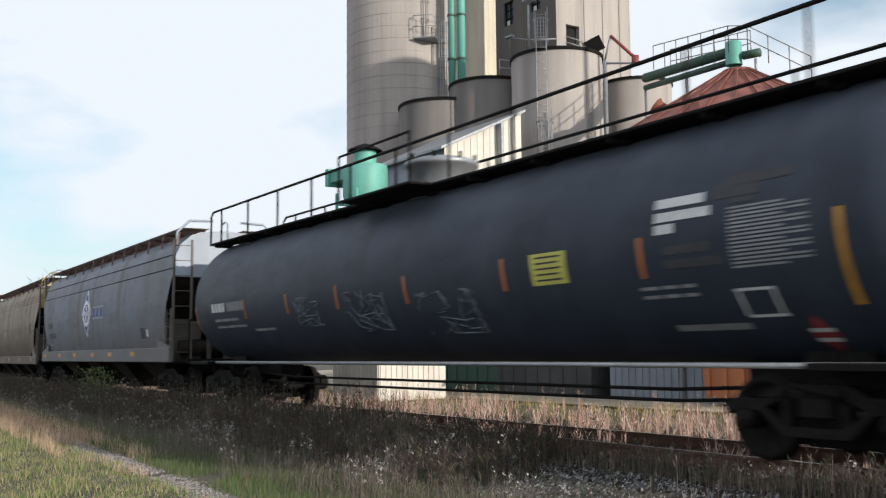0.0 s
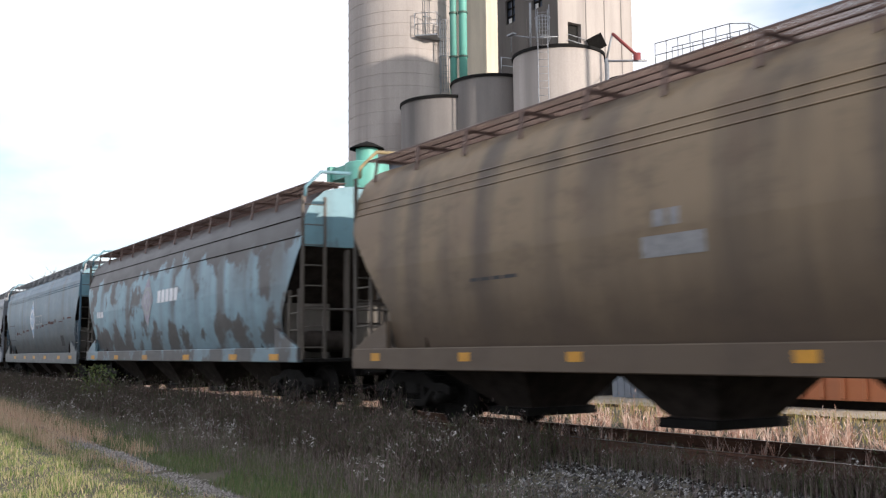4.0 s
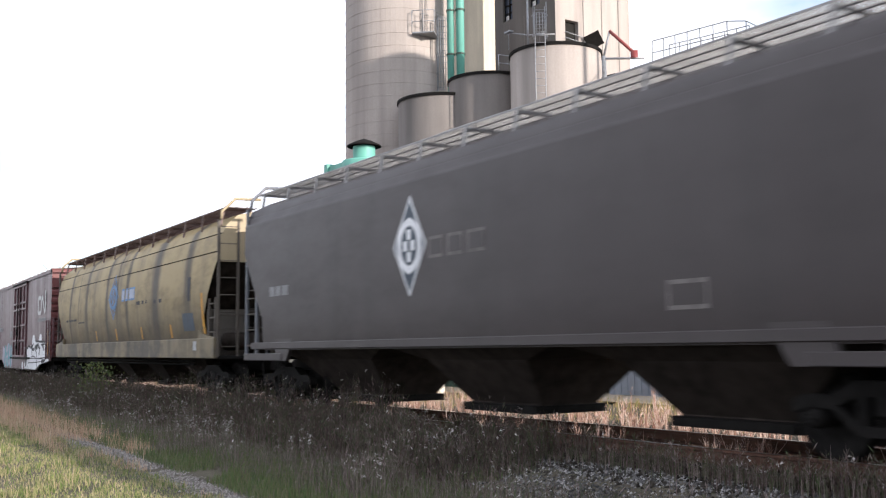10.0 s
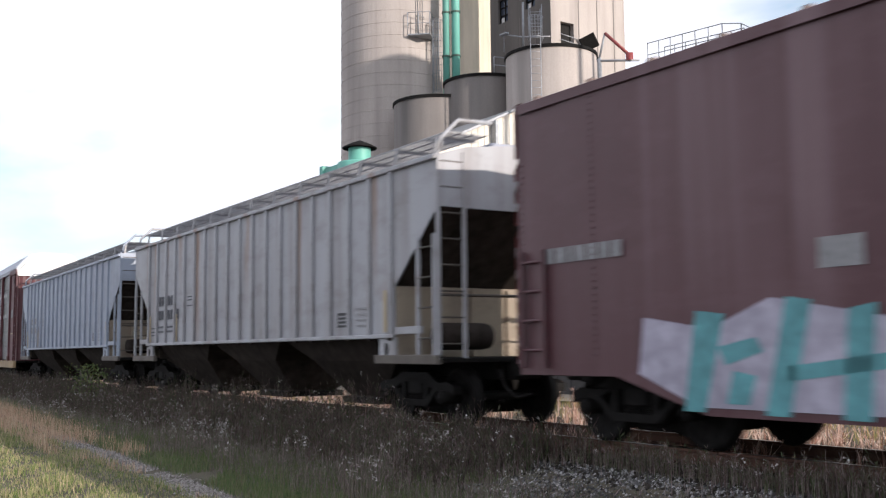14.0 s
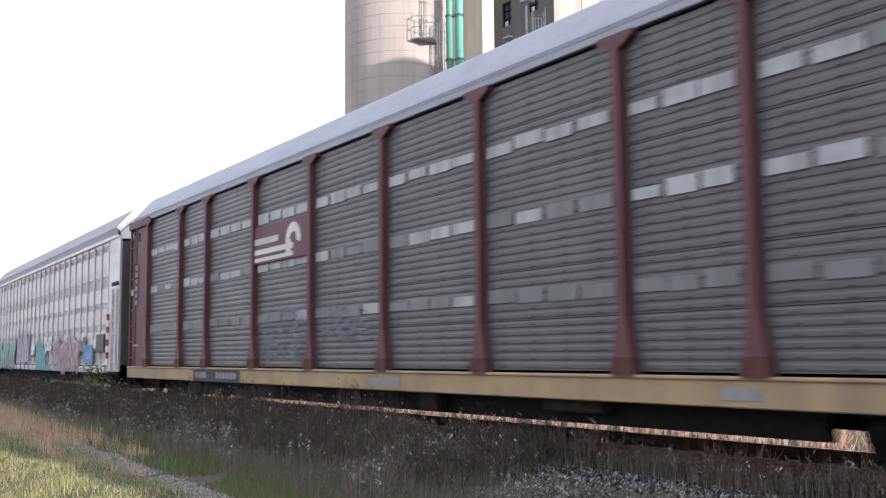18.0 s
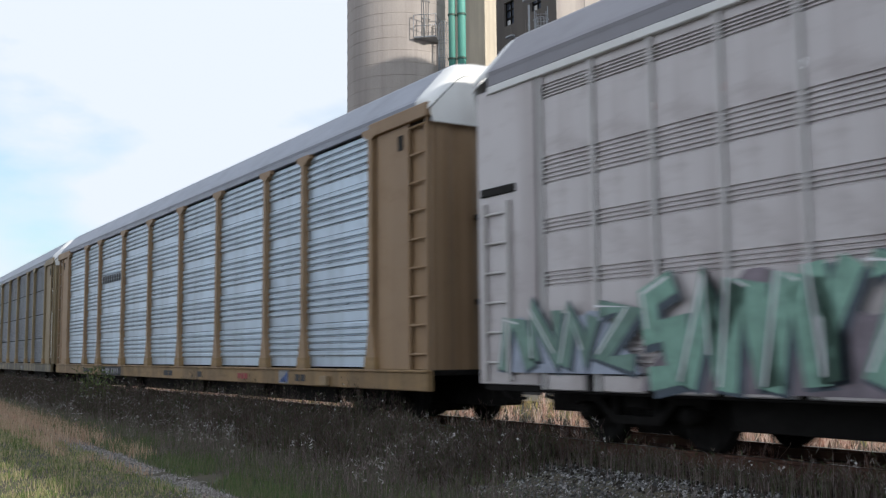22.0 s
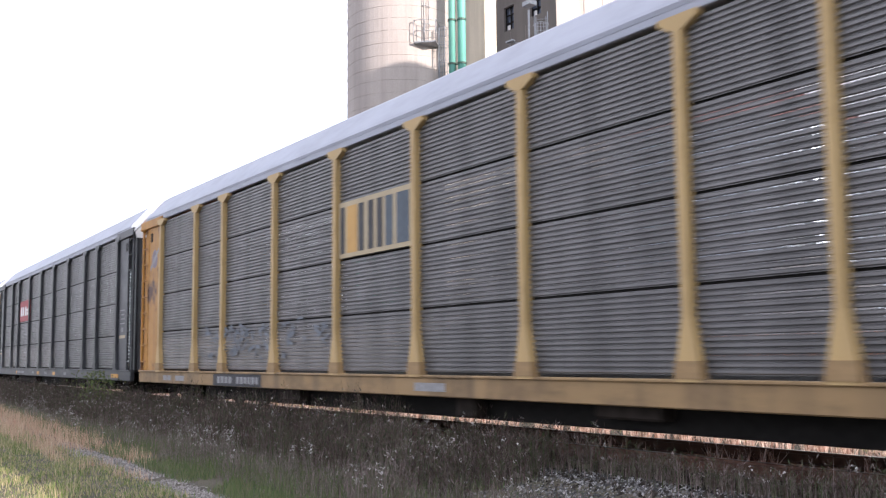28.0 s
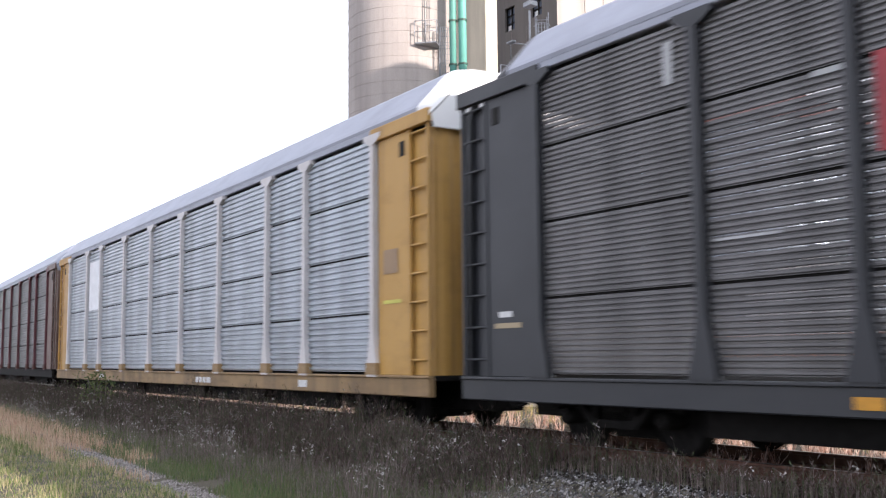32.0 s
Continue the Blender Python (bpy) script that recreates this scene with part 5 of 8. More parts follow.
    for dx in (-0.88, 0.88):
        for turn in (0, 180):
            part("bearing_cap", shared("caps", caps), None, t, at=pose(dx, 0, r, 0, 0, turn))
    for dx in (-0.88, 0.88):
        w = part("wheelset", shared(("wheel", r), wheels), None, t, at=pose(dx, 0, r))
        WHEELS.append((w, dx, r, place, xc))
    return t


def coupler(car, half, z=0.88):
    for s in (-1, 1):
        m = Mesh()
        m.box(-0.45, 0.25, -0.12, 0.12, -0.16, 0.16).box(0.25, 0.55, -0.2, 0.16, -0.14, 0.14, 0.05)
        c = part("coupler", m, M_UNDER, car, at=pose(s * (half - 0.1), 0, z, 0, 0, 0 if s > 0 else 180))
        hose = Mesh().tube([(0.1, -0.35, 0.0), (0.3, -0.4, -0.25), (0.55, -0.36, -0.42), (0.8, -0.3, -0.36)], 0.025, 6)
        part("brake_hose", hose, M_UNDER, c)


def side_of(profile):
    """The near side's y by height, off a half profile of (y, z)."""
    pts = sorted((z, y) for y, z in profile)

    def at(z):
        for (za, ya), (zb, yb) in zip(pts, pts[1:]):
            if z <= zb:
                k = max(0.0, (z - za) / max(1e-6, zb - za))
                return -(ya + (yb - ya) * k)
        return -pts[-1][1]
    return at


def mark(mesh, y_at, left, right, z0, z1, off=0.007, rows=1):
    """A painted patch that follows the side; left and right may change with height (0 at its foot, 1 at its top)."""
    fl = left if callable(left) else (lambda k: left)
    fr = right if callable(right) else (lambda k: right)
    out = []
    for i in range(rows + 1):
        k = i / rows
        z = z0 + (z1 - z0) * k
        out.append([(fl(k), y_at(z) - off, z), (fr(k), y_at(z) - off, z)])
    return mesh.sheet(out)


def bars(y_at, x, z, widths, height, gap=0.06, off=0.007):
    """A line of unreadable lettering as plain bars, each a mesh of its own."""
    out = []
    for w in widths:
        out.append(mark(Mesh(), y_at, x, x + w, z, z + height, off))
        x += w + gap
    return out


def diamond(car, y_at, x, z, w, h, outer, inner, off=0.008):
    """Road emblem: a tall diamond with a smaller one and a four-leaved figure in it."""
    def shape(sw, sh, o):
        m = Mesh()
        mark(m, y_at, lambda k: x - sw * k, lambda k: x + sw * k, z - sh, z, o, 6)
        mark(m, y_at, lambda k: x - sw * (1 - k), lambda k: x + sw * (1 - k), z, z + sh, o, 6)
        return m
    e = part("emblem", shape(w, h, off), outer, car, "painted diamond emblem")
    part("emblem_rim", shape(w * 0.9, h * 0.9, off + 0.003), inner, e)

    def round_field(sw, sh, o):
        m = Mesh()
        mark(m, y_at, lambda k: x - sw * math.sqrt(max(0.0, 1 - (2 * k - 1) ** 2)) ** 1.2, lambda k: x + sw * math.sqrt(max(0.0, 1 - (2 * k - 1) ** 2)) ** 1.2, z - sh, z + sh, o, 14)
        return m
    part("emblem_field", round_field(w * 0.72, h * 0.56, off + 0.006), outer, e)
    part("emblem_ring", round_field(w * 0.5, h * 0.40, off + 0.009), inner, e)
    m = Mesh()
    a, b = w * 0.12, h * 0.10
    for dx, dz in ((-1, 0), (1, 0), (0, 1), (0, -1)):
        mark(m, y_at, x + dx * w * 0.22 - a, x + dx * w * 0.22 + a, z + dz * h * 0.22 - b, z + dz * h * 0.22 + b, off + 0.012)
    part("emblem_leaf", m, outer, e)


LETTERS = {
    "zig": ((0.0, 1.0), (0.9, 0.95), (0.1, 0.1), (1.0, 0.0)),
    "peak": ((0.0, 0.0), (0.35, 1.0), (0.7, 0.25), (1.0, 0.95)),
    "bolt": ((0.1, 0.0), (0.1, 1.0), (0.85, 0.1), (0.9, 1.0)),
    "hook": ((0.9, 0.95), (0.15, 0.8), (0.2, 0.45), (0.85, 0.5), (0.8, 0.05), (0.05, 0.0)),
    "gate": ((0.0, 0.0), (0.3, 1.0), (0.75, 0.9), (1.0, 0.05)),
    "fork": ((0.15, 1.0), (0.25, 0.0), (0.3, 0.5), (0.95, 1.0)),
}


def stroke(mesh, pts, width, y):
    """A sprayed stroke of even width along a bent line, flat on the side."""
    n, edge = len(pts), []
    for k, (x, z) in enumerate(pts):
        p, q = pts[max(0, k - 1)], pts[min(n - 1, k + 1)]
        d = Vector((q[0] - p[0], q[1] - p[1]))
        d = Vector((1, 0)) if d.length < 1e-6 else d.normalized()
        if 0 < k < n - 1:
            u = Vector((x - p[0], z - p[1])).normalized()
            width_k = min(1.8, 1 / max(0.4, abs(u.dot(d)))) * width
        else:
            width_k = width
        edge.append([(x + d.y * width_k, y, z - d.x * width_k), (x - d.y * width_k, y, z + d.x * width_k)])
    return mesh.sheet(edge)


def cloud_patch(x0, x1, z0, z1, y, rng, n=40, dip=0.45):
    """A soft-edged sprayed field: flat foot, wavy top."""
    top = []
    ph = rng.uniform(0, 6)
    for i in range(n + 1):
        k = i / n
        e = min(1.0, 6 * k, 6 * (1 - k)) ** 0.6
        h = (z1 - z0) * e * (1 - dip * (0.5 + 0.5 * math.sin(ph + k * 9.4 + 1.3 * math.sin(k * 23))))
        top.append((x0 + (x1 - x0) * k, z0 + h))
    return Mesh().sheet([[(x, y, z0) for x, _ in top], [(x, y, z) for x, z in top]])


def framed_bars(car, y_at, x, z, widths, height, rim, core, gap=0.12):
    """Unreadable outlined letters: pale bars, each with a darker bar in it."""
    for w in widths:
        b = part("lettering", mark(Mesh(), y_at, x, x + w, z, z + height, 0.007, 3), rim, car, "pale outlined lettering bar")
        part("lettering_core", mark(Mesh(), y_at, x + 0.05, x + w - 0.03, z + 0.05, z + height - 0.05, 0.011, 3), core, b)
        x += w + gap


def rungs(car, pts0, pts1, z0, z1, n, material, name="ladder", r=0.022, bar=None):
    """A ladder between two stiles given by their (x, y); stile and rungs are parts of it."""
    stile = lambda x, y: Mesh().box(x - 0.03, x + 0.03, y - 0.03, y + 0.03, z0, z1, 0.006)
    lad = part(name, stile(*pts0), material, car)
    part("stile", stile(*pts1), material, lad)
    rung = Mesh().tube([(*pts0, 0), (*pts1, 0)], r, 5).data("rung", bar or material)
    for i in range(n):
        part("rung", rung, None, lad, at=pose(0, 0, z0 + (z1 - z0) * (i + 0.6) / n))
    return lad


CURVED = [(1.34, 1.2), (1.44, 1.6), (1.52, 2.1), (1.55, 2.6), (1.53, 3.1), (1.49, 3.5), (1.41, 3.9), (1.26, 4.2), (0.98, 4.44), (0.5, 4.55), (0.0, 4.58)]
BARREL = [(1.26, 1.2), (1.36, 1.5), (1.47, 2.0), (1.53, 2.6), (1.545, 3.1), (1.52, 3.6), (1.49, 3.88), (1.49, 3.94), (1.45, 3.96), (1.44, 4.06), (1.41, 4.08), (1.36, 4.24), (0.95, 4.46), (0.4, 4.55), (0.0, 4.58)]
STRAIGHT = [(1.47, 1.2), (1.51, 1.5), (1.53, 2.2), (1.53, 3.2), (1.51, 3.88), (1.50, 3.94), (1.46, 3.96), (1.45, 4.06), (1.42, 4.08), (1.38, 4.24), (0.95, 4.46), (0.4, 4.55), (0.0, 4.58)]
RIBBED = [(1.46, 1.43), (1.47, 1.6), (1.48, 3.0), (1.48, 4.18), (1.44, 4.24), (0.9, 4.40), (0.0, 4.5)]


def hopper(label, place, half, body, roof, profile=CURVED, bays=4, pitch=3.65, sill=None, emblem=None, seams=(), group="covered hopper cars", ribs=0, boards=None, cap=None, cut=1.0, bottom=0.95, split=4.15, sill_top=1.25, bay_shift=0.0, iron=None, z_top=3.3, z_low=1.85):
    """A covered hopper: shell with sloping ends, sill, bays, roof boards, hatches, ladders, trucks."""
    car = thing("hopper_car", label, "hopper car", group)
    y_at = side_of(profile)
    deep = profile[0][1]

    def end(z):
        return half - cut * max(0.0, min(1.0, (z_top - z) / (z_top - z_low))) - 0.02
    shell = Mesh()
    zs = [(y, z) for y, z in profile]
    # split the height where the end starts to slope
    fine = []
    for (ya, za), (yb, zb) in zip(zs, zs[1:]):
        fine.append((ya, za))
        for c in (z_low, (z_low + z_top) / 2, z_top):
            if za < c < zb:
                fine.append((ya + (yb - ya) * (c - za) / (zb - za), c))
    fine.append(zs[-1])
    top_mesh = Mesh()
    low = [q for q in fine if q[1] <= split] 
    high = low[-1:] + [q for q in fine if q[1] > split]
    for s in (-1, 1):
        shell.sheet([[(-end(z), s * y, z), (end(z), s * y, z)][::s] for y, z in low], True)
        top_mesh.sheet([[(-end(z), s * y, z), (end(z), s * y, z)][::s] for y, z in high], True)
    part("body", shell, body, car)
    part("roof", top_mesh, roof, car)
    for s in (-1, 1):
        e = Mesh()
        e.sheet([[(s * (half - 0.02), -y, z), (s * (half - 0.02), y, z)] for y, z in fine if z >= z_top - 0.01])
        part("end_sheet", e, cap or body, car)
        e = Mesh()
        e.sheet([[(s * x, -w, z), (s * x, w, z)] for x, w, z in (((half - 0.03, 1.46, z_top), (half - cut, 1.46, z_low), (half - cut - 0.8, 1.44, z_low - 0.6), (half - cut - 0.8, 1.40, 1.05)) if ribs else ((half - 0.03, 1.5, z_top), (half - 0.7, 1.46, 2.75), (half - 2.3, 1.40, 1.5), (half - 2.3, 1.40, 1.05)))])
        # near-black colour adds the next car's shade to the grime here
        part("slope_sheet", e, M_SLOPE, car, "grimy sloping end sheet, darkened for shade")
        if ribs:
            wall = part("bulkhead", Mesh().box(*sorted((s * (half - cut - 0.06), s * (half - cut))), -1.45, 1.45, 1.08, z_low), M_BULK, car, "grimy tan end bulkhead")
            for y in (-0.75, 0.0, 0.75):
                part("stiffener", Mesh().box(*sorted((s * (half - cut), s * (half - cut + 0.07))), y - 0.03, y + 0.03, 1.08, z_low - 0.03), M_BULK, wall)
        else:
            for t in (-1, 1):
                part("bulkhead", Mesh().box(*sorted((s * (half - 1.22), s * (half - 1.17))), *sorted((t * 0.32, t * 1.36)), 1.08, 2.22), M_BULKDARK, car, "sooty end bulkhead")
    for z in seams:
        m = Mesh()
        m.tube([(-end(z) + 0.03, y_at(z), z), (end(z) - 0.03, y_at(z), z)], 0.014, 5)
        part("seam", m, M_UNDER if body in (M_TAN8, M_GREY2, M_BLUE4) else body, car, "dark weld seam")
    rib = None
    for k in range(ribs):
        x = (k - (ribs - 1) / 2) * (2 * half - 2 * cut - 0.24) / (ribs - 1)
        if rib is None:
            rib = Mesh().box(-0.045, 0.045, -1.54, -1.47, deep, 4.17, 0.012).data("rib", body)
            foot = Mesh().box(-0.06, 0.06, -1.55, -1.47, deep - 0.07, deep - 0.02).data("rib_foot", M_SLOPE)
        part("rib_foot", foot, None, part("rib", rib, None, car, at=pose(x, 0, 0)), "dark rib foot")
    if ribs:
        for t in (-1.51, 1.51):
            part("top_chord", Mesh().box(-half + 0.02, half - 0.02, t - 0.035, t + 0.035, 4.16, 4.24), body, car)
            part("side_chord", Mesh().box(-half + cut, half - cut, t - 0.035, t + 0.03, deep - 0.03, deep + 0.04), body, car)
    # bays and their gates
    inner = bays * pitch / 2
    step = pitch
    for k in range(bays):
        xc = -inner + step * (k + 0.5) + bay_shift
        m = Mesh()
        top, low = deep + 0.05, 0.36
        left = -(half - 1.75) if k == 0 else xc - step / 2 + 0.01
        right = half - 1.75 if k == bays - 1 else xc + step / 2 - 0.01
        b = max(0.42, step / 2 - 1.4)
        tuck = min(0.95, step * 0.24)
        la, ra = left + (0.2 if k == 0 else tuck), right - (0.2 if k == bays - 1 else tuck)
        ring = lambda xa, xb, hy, z: [(xa, -hy, z), (xb, -hy, z), (xb, hy, z), (xa, hy, z)]
        m.sheet([ring(left, right, 1.42, top), ring(la, ra, 1.12, 1.02), ring(xc - b, xc + b, 0.55, low), ring(xc - b, xc + b, 0.55, low - 0.04)], closed=True)
        g = part("hopper_bay", m, M_SLOPE, car, "grimy discharge bay")
        part("gate", Mesh().box(xc - b - 0.05, xc + b + 0.05, -0.7, 0.7, 0.22, 0.34), M_UNDER, g)
    # sills and end platforms
    sm = sill or body
    if not ribs and bottom < 1.2:
        for s in (-1, 1):
            part("side_sill", Mesh().box(-half + 0.05, half - 0.05, s * 1.50 - 0.05, s * 1.50 + 0.05, bottom, sill_top, 0.015), sm, car)
        for s in (-1, 1):
            part("gusset", Mesh().prism([(s * (half - 0.12), sill_top), (s * (half - 1.25), sill_top), (s * (half - 1.25), 1.70), (s * (half - 0.95), 1.60)], -1.53, -1.45), sm, car)
    else:
        if not ribs:
            part("side_chord", Mesh().box(-half + 0.4, half - 0.4, -1.52, -1.46, 1.22, 1.36), sm, car)
        for s in (-1, 1):
            for t in (-1.47, 1.47):
                part("side_sill", Mesh().box(*sorted((s * (half - 2.0), s * half)), t - 0.05, t + 0.05, 0.98, 1.13), M_BULKDARK if ribs else body, car)
            if ribs:
                part("shelf", Mesh().box(*sorted((s * (half - cut), s * (half - 0.55))), -1.5, -1.42, 1.46, 1.58, 0.01), body, car)
                g = part("gusset", Mesh().box(*sorted((s * (half - cut), s * (half - cut - 0.52))), -1.51, -1.44, 1.0, 1.41, 0.01), body, car)
                part("lift_hole", Mesh().prism([(s * (half - cut - 0.26) + 0.07 * math.cos(k * math.pi / 5), 1.22 + 0.11 * math.sin(k * math.pi / 5)) for k in range(10)], -1.517, -1.509), M_VOID, g)
            else:
                part("gusset", Mesh().prism([(s * (half - 1.75), 1.43), (s * (half - 2.5), 1.43), (s * (half - 2.2), 0.98), (s * (half - 1.6), 0.98)], -1.5, -1.42), body, car)
    for s in (-1, 1):
        part("stub_sill", Mesh().box(*sorted((s * (half - 2.9), s * (half - 0.1))), -0.28, 0.28, 0.72, 1.02), M_UNDER, car)
        p = part("end_platform", Mesh().box(min(s * half, s * (half - 1.3)), max(s * half, s * (half - 1.3)), -1.46, 1.46, 1.0, 1.08), M_UNDER, car)
        rungs(car, (s * (half - 0.03), -1.46), (s * (half - 0.03), -0.98), 1.05, 4.3, 8, iron or cap or body, r=0.016, bar=M_GRIMEIRON)
        rungs(car, (s * (half - 0.62), -1.47), (s * (half - 0.1), -1.49), 1.1, 3.0 if ribs else 2.45, 4, iron or cap or body, r=0.016, bar=M_GRIMEIRON)
        rungs(car, (s * (half - 0.03), 1.46), (s * (half - 0.03), 0.98), 1.05, 4.3, 8, iron or cap or body, r=0.016, bar=M_GRIMEIRON)
        posts = Mesh()
        for y in (-0.45, 0.45):
            if not ribs:
                posts.box(s * (half - 0.12) - 0.05, s * (half - 0.12) + 0.05, y - 0.05, y + 0.05, 1.05, 3.35)
        posts.tube([(s * (half - 0.05), -1.4, 2.05), (s * (half - 0.05), 1.4, 2.05)], 0.025, 5)
        part("end_post", posts, M_GRIMEIRON, p)
        res = Mesh().lathe([(0.01, -0.55), (0.2, -0.5), (0.22, -0.4), (0.22, 0.4), (0.2, 0.5), (0.01, 0.55)], 14, (s * (half - 0.75), -0.55, 1.42), axis="y")
        part("air_tank", res, M_SLOPE, p, "grimy air reservoir")
    # roof: hatches and walking boards
    for k in range(5):
        x = -half + 2 * half * (k + 0.5) / 5
        part("hatch", Mesh().box(x - half * 0.18, x + half * 0.18, -0.32, 0.32, 4.46, 4.56, 0.03), roof, car)
    bm_ = boards or M_PALEGRATE
    bmesh_ = shared(("bracket", bm_.name), lambda: Mesh().prism([(0.5, 4.565), (1.24, 4.565), (1.24, 4.61), (0.5, 4.61)], -0.03, 0.03, "yz").prism([(1.2, 4.57), (1.24, 4.57), (1.3, 4.2), (1.26, 4.2)], -0.025, 0.025, "yz").data("bracket", bm_))
    grate = Mesh()
    for y in (-0.117, 0.117):
        grate.box(-half + 0.05, half - 0.05, y - 0.005, y + 0.005, 4.612, 4.64, 0.002)
    n = int((2 * half - 0.1) / 0.055)
    for k in range(n):
        x = -half + 0.06 + 0.055 * k
        grate.add([(x, -0.11, 4.63), (x + 0.020, -0.11, 4.63), (x + 0.020, 0.11, 4.63), (x, 0.11, 4.63), (x, -0.11, 4.615), (x + 0.020, -0.11, 4.615), (x + 0.020, 0.11, 4.615), (x, 0.11, 4.615)], [(0, 1, 2, 3), (7, 6, 5, 4), (0, 3, 7, 4), (1, 5, 6, 2)])
    plank = grate.data("running_board", bm_)
    for s in (-1, 1):
        for j in range(3):
            w = part("running_board", plank, None, car, at=pose(0, s * (0.62 + 0.245 * j), 0))
        for k in range(13):
            x = -half + 0.4 + (2 * half - 0.8) * k / 12
            part("bracket", bmesh_, None, car, at=pose(x, 0, 0, 0, 0, 0 if s > 0 else 180))
    for s in (-1, 1):
        x = s * (half - 0.06)
        for t in (-1, 1):
            m = Mesh().tube([(x, t * 1.4, 4.3), (x, t * 1.38, 4.5), (x, t * 1.05, 4.82), (x, t * 0.4, 4.84)], 0.035, 6)
            part("grab_iron", m, cap or body, car)
    coupler(car, half)
    for s in (-1, 1):
        add_truck(car, place, s * (half - 1.35))
    CARS.append((car, place))
    return car, y_at


def amber(car, y_at, xs, z=1.04, w=0.36, h=0.13, off=0.06):
    for x in xs:
        part("reflector", mark(Mesh(), lambda q: -1.55, x, x + w, z, z + h, 0.006), M_AMBER, car, "amber reflector strip")


def build_tank_car():
    place, half = -15.1, 10.0
    car = thing("tank_car", "black tank car with faded graffiti and roof walkway", "tank car")
    r, zc = 1.53, 2.535
    prof = [(0.01, -half), (0.55, -half + 0.03), (1.0, -half + 0.13), (1.3, -half + 0.29), (1.46, -half + 0.47), (r, -half + 0.72), (r, half - 0.72), (1.46, half - 0.47), (1.3, half - 0.29), (1.0, half - 0.13), (0.55, half - 0.03), (0.01, half)]
    part("tank", Mesh().lathe(prof, 64, (0, 0, zc), axis="x"), M_BLACK, car)
    y_at = lambda z: -math.sqrt(max(0.02, r * r - (z - zc) ** 2))
    for x in (-6.1, -1.2, 3.9):
        part("weld_band", Mesh().lathe([(r + 0.004, x - 0.02), (r + 0.006, x), (r + 0.004, x + 0.02)], 64, (0, 0, zc), axis="x"), M_BLACK, car)
    for s in (-1, 1):
        part("stub_sill", Mesh().box(*sorted((s * 6.9, s * (half - 0.05))), -0.3, 0.3, 0.74, 1.12), M_UNDER, car)
        part("end_platform", Mesh().box(*sorted((s * 8.6, s * (half + 0.05))), -1.45, 1.45, 0.98, 1.06), M_UNDER, car)
        sd = Mesh().prism([(s * 8.9, 1.0), (s * 8.0, 1.0), (s * 8.1, 1.3), (s * 8.8, 1.3)], -0.7, 0.7)
        part("saddle", sd, M_UNDER, car)
        m = Mesh().box(s * half - 0.05, s * half + 0.05, -1.5, 1.5, 1.0, 1.12)
        for y in (-1.45, 1.45):
            m.tube([(s * half, y, 1.1), (s * half, y, 2.1)], 0.025, 5)
        m.tube([(s * half, -1.45, 2.1), (s * half, 1.45, 2.1)], 0.025, 5)
        part("end_rail", m, M_UNDER, car)
    rod = Mesh()
    for z in (0.72, 0.58):
        rod.tube([(-6.9, -0.55, z + 0.05), (-5.5, -0.55, z), (6.0, -0.55, z), (7.0, -0.55, z + 0.04)], 0.025, 5)
    part("brake_rod", rod, M_UNDER, car)
    # walkway along the top with its handrail
    w = part("walkway", Mesh().box(-half + 0.2, half - 0.4, -0.5, 0.5, 4.06, 4.09), M_UNDER, car, "dark grating walkway on the tank top")
    beam = Mesh().box(-0.03, 0.03, -1.02, 1.02, 3.9, 3.975).data("cross_beam", M_UNDER)
    for k in range(12):
        part("cross_beam", beam, None, w, at=pose(-half + 0.6 + 1.64 * k, 0, 0))
    part("pipe_rail", Mesh().tube([(-half + 0.3, -1.22, 1.03), (half - 0.3, -1.22, 1.03)], 0.035, 6), M_STEEL, car, "long dull pipe under the tank")
    for s in (-1, 1):
        for j in range(3):
            part("plank", Mesh().box(-half + 0.2, half - 0.4, s * (0.95 - 0.17 * j) - 0.07, s * (0.95 - 0.17 * j) + 0.07, 3.98, 4.03), M_UNDER, w)
    hr = Mesh()
    for s in (-1, 1):
        hr.tube([(-half + 0.25, s * 1.0, 4.0), (-half + 0.25, s * 1.0, 4.72), (-half + 0.4, s * 1.0, 4.82), (half - 0.55, s * 1.0, 4.82), (half - 0.4, s * 1.0, 4.7), (half - 0.4, s * 1.0, 4.0)], 0.028, 6)
        for k in range(11):
            x = -half + 1.0 + 1.75 * k
            hr.tube([(x, s * 1.0, 4.0), (x, s * 1.0, 4.82)], 0.024, 5)
    part("handrail", hr, M_UNDER, w)
    part("grab_hoop", Mesh().tube([(-half + 0.7, -0.9, 4.02), (-half + 0.72, -0.9, 4.45), (-half + 0.95, -0.9, 4.52), (-half + 1.15, -0.9, 4.45), (-half + 1.18, -0.9, 4.02)], 0.022, 5), M_STEEL, w)
    dome = part("manway", Mesh().lathe([(0.6, 3.95), (0.6, 4.55), (0.68, 4.57), (0.68, 4.66), (0.5, 4.72), (0.01, 4.75)], 28, (-0.3, 0, 0)), M_STEEL, car, "grey domed manway with cover")
    bl = Mesh()
    for k in range(8):
        a = k * math.pi / 4
        bl.tube([(-0.3 + 0.62 * math.cos(a), 0.62 * math.sin(a), 4.6), (-0.3 + 0.62 * math.cos(a), 0.62 * math.sin(a), 4.78)], 0.03, 5)
    part("bolt", bl, M_UNDER, dome)
    pl = Mesh().box(-1.6, 1.0, -1.45, -1.0, 3.98, 4.03)
    pl.tube([(-1.6, -1.45, 4.03), (-1.6, -1.45, 4.85), (1.0, -1.45, 4.85), (1.0, -1.45, 4.03)], 0.025, 5)
    part("platform", pl, M_UNDER, w)
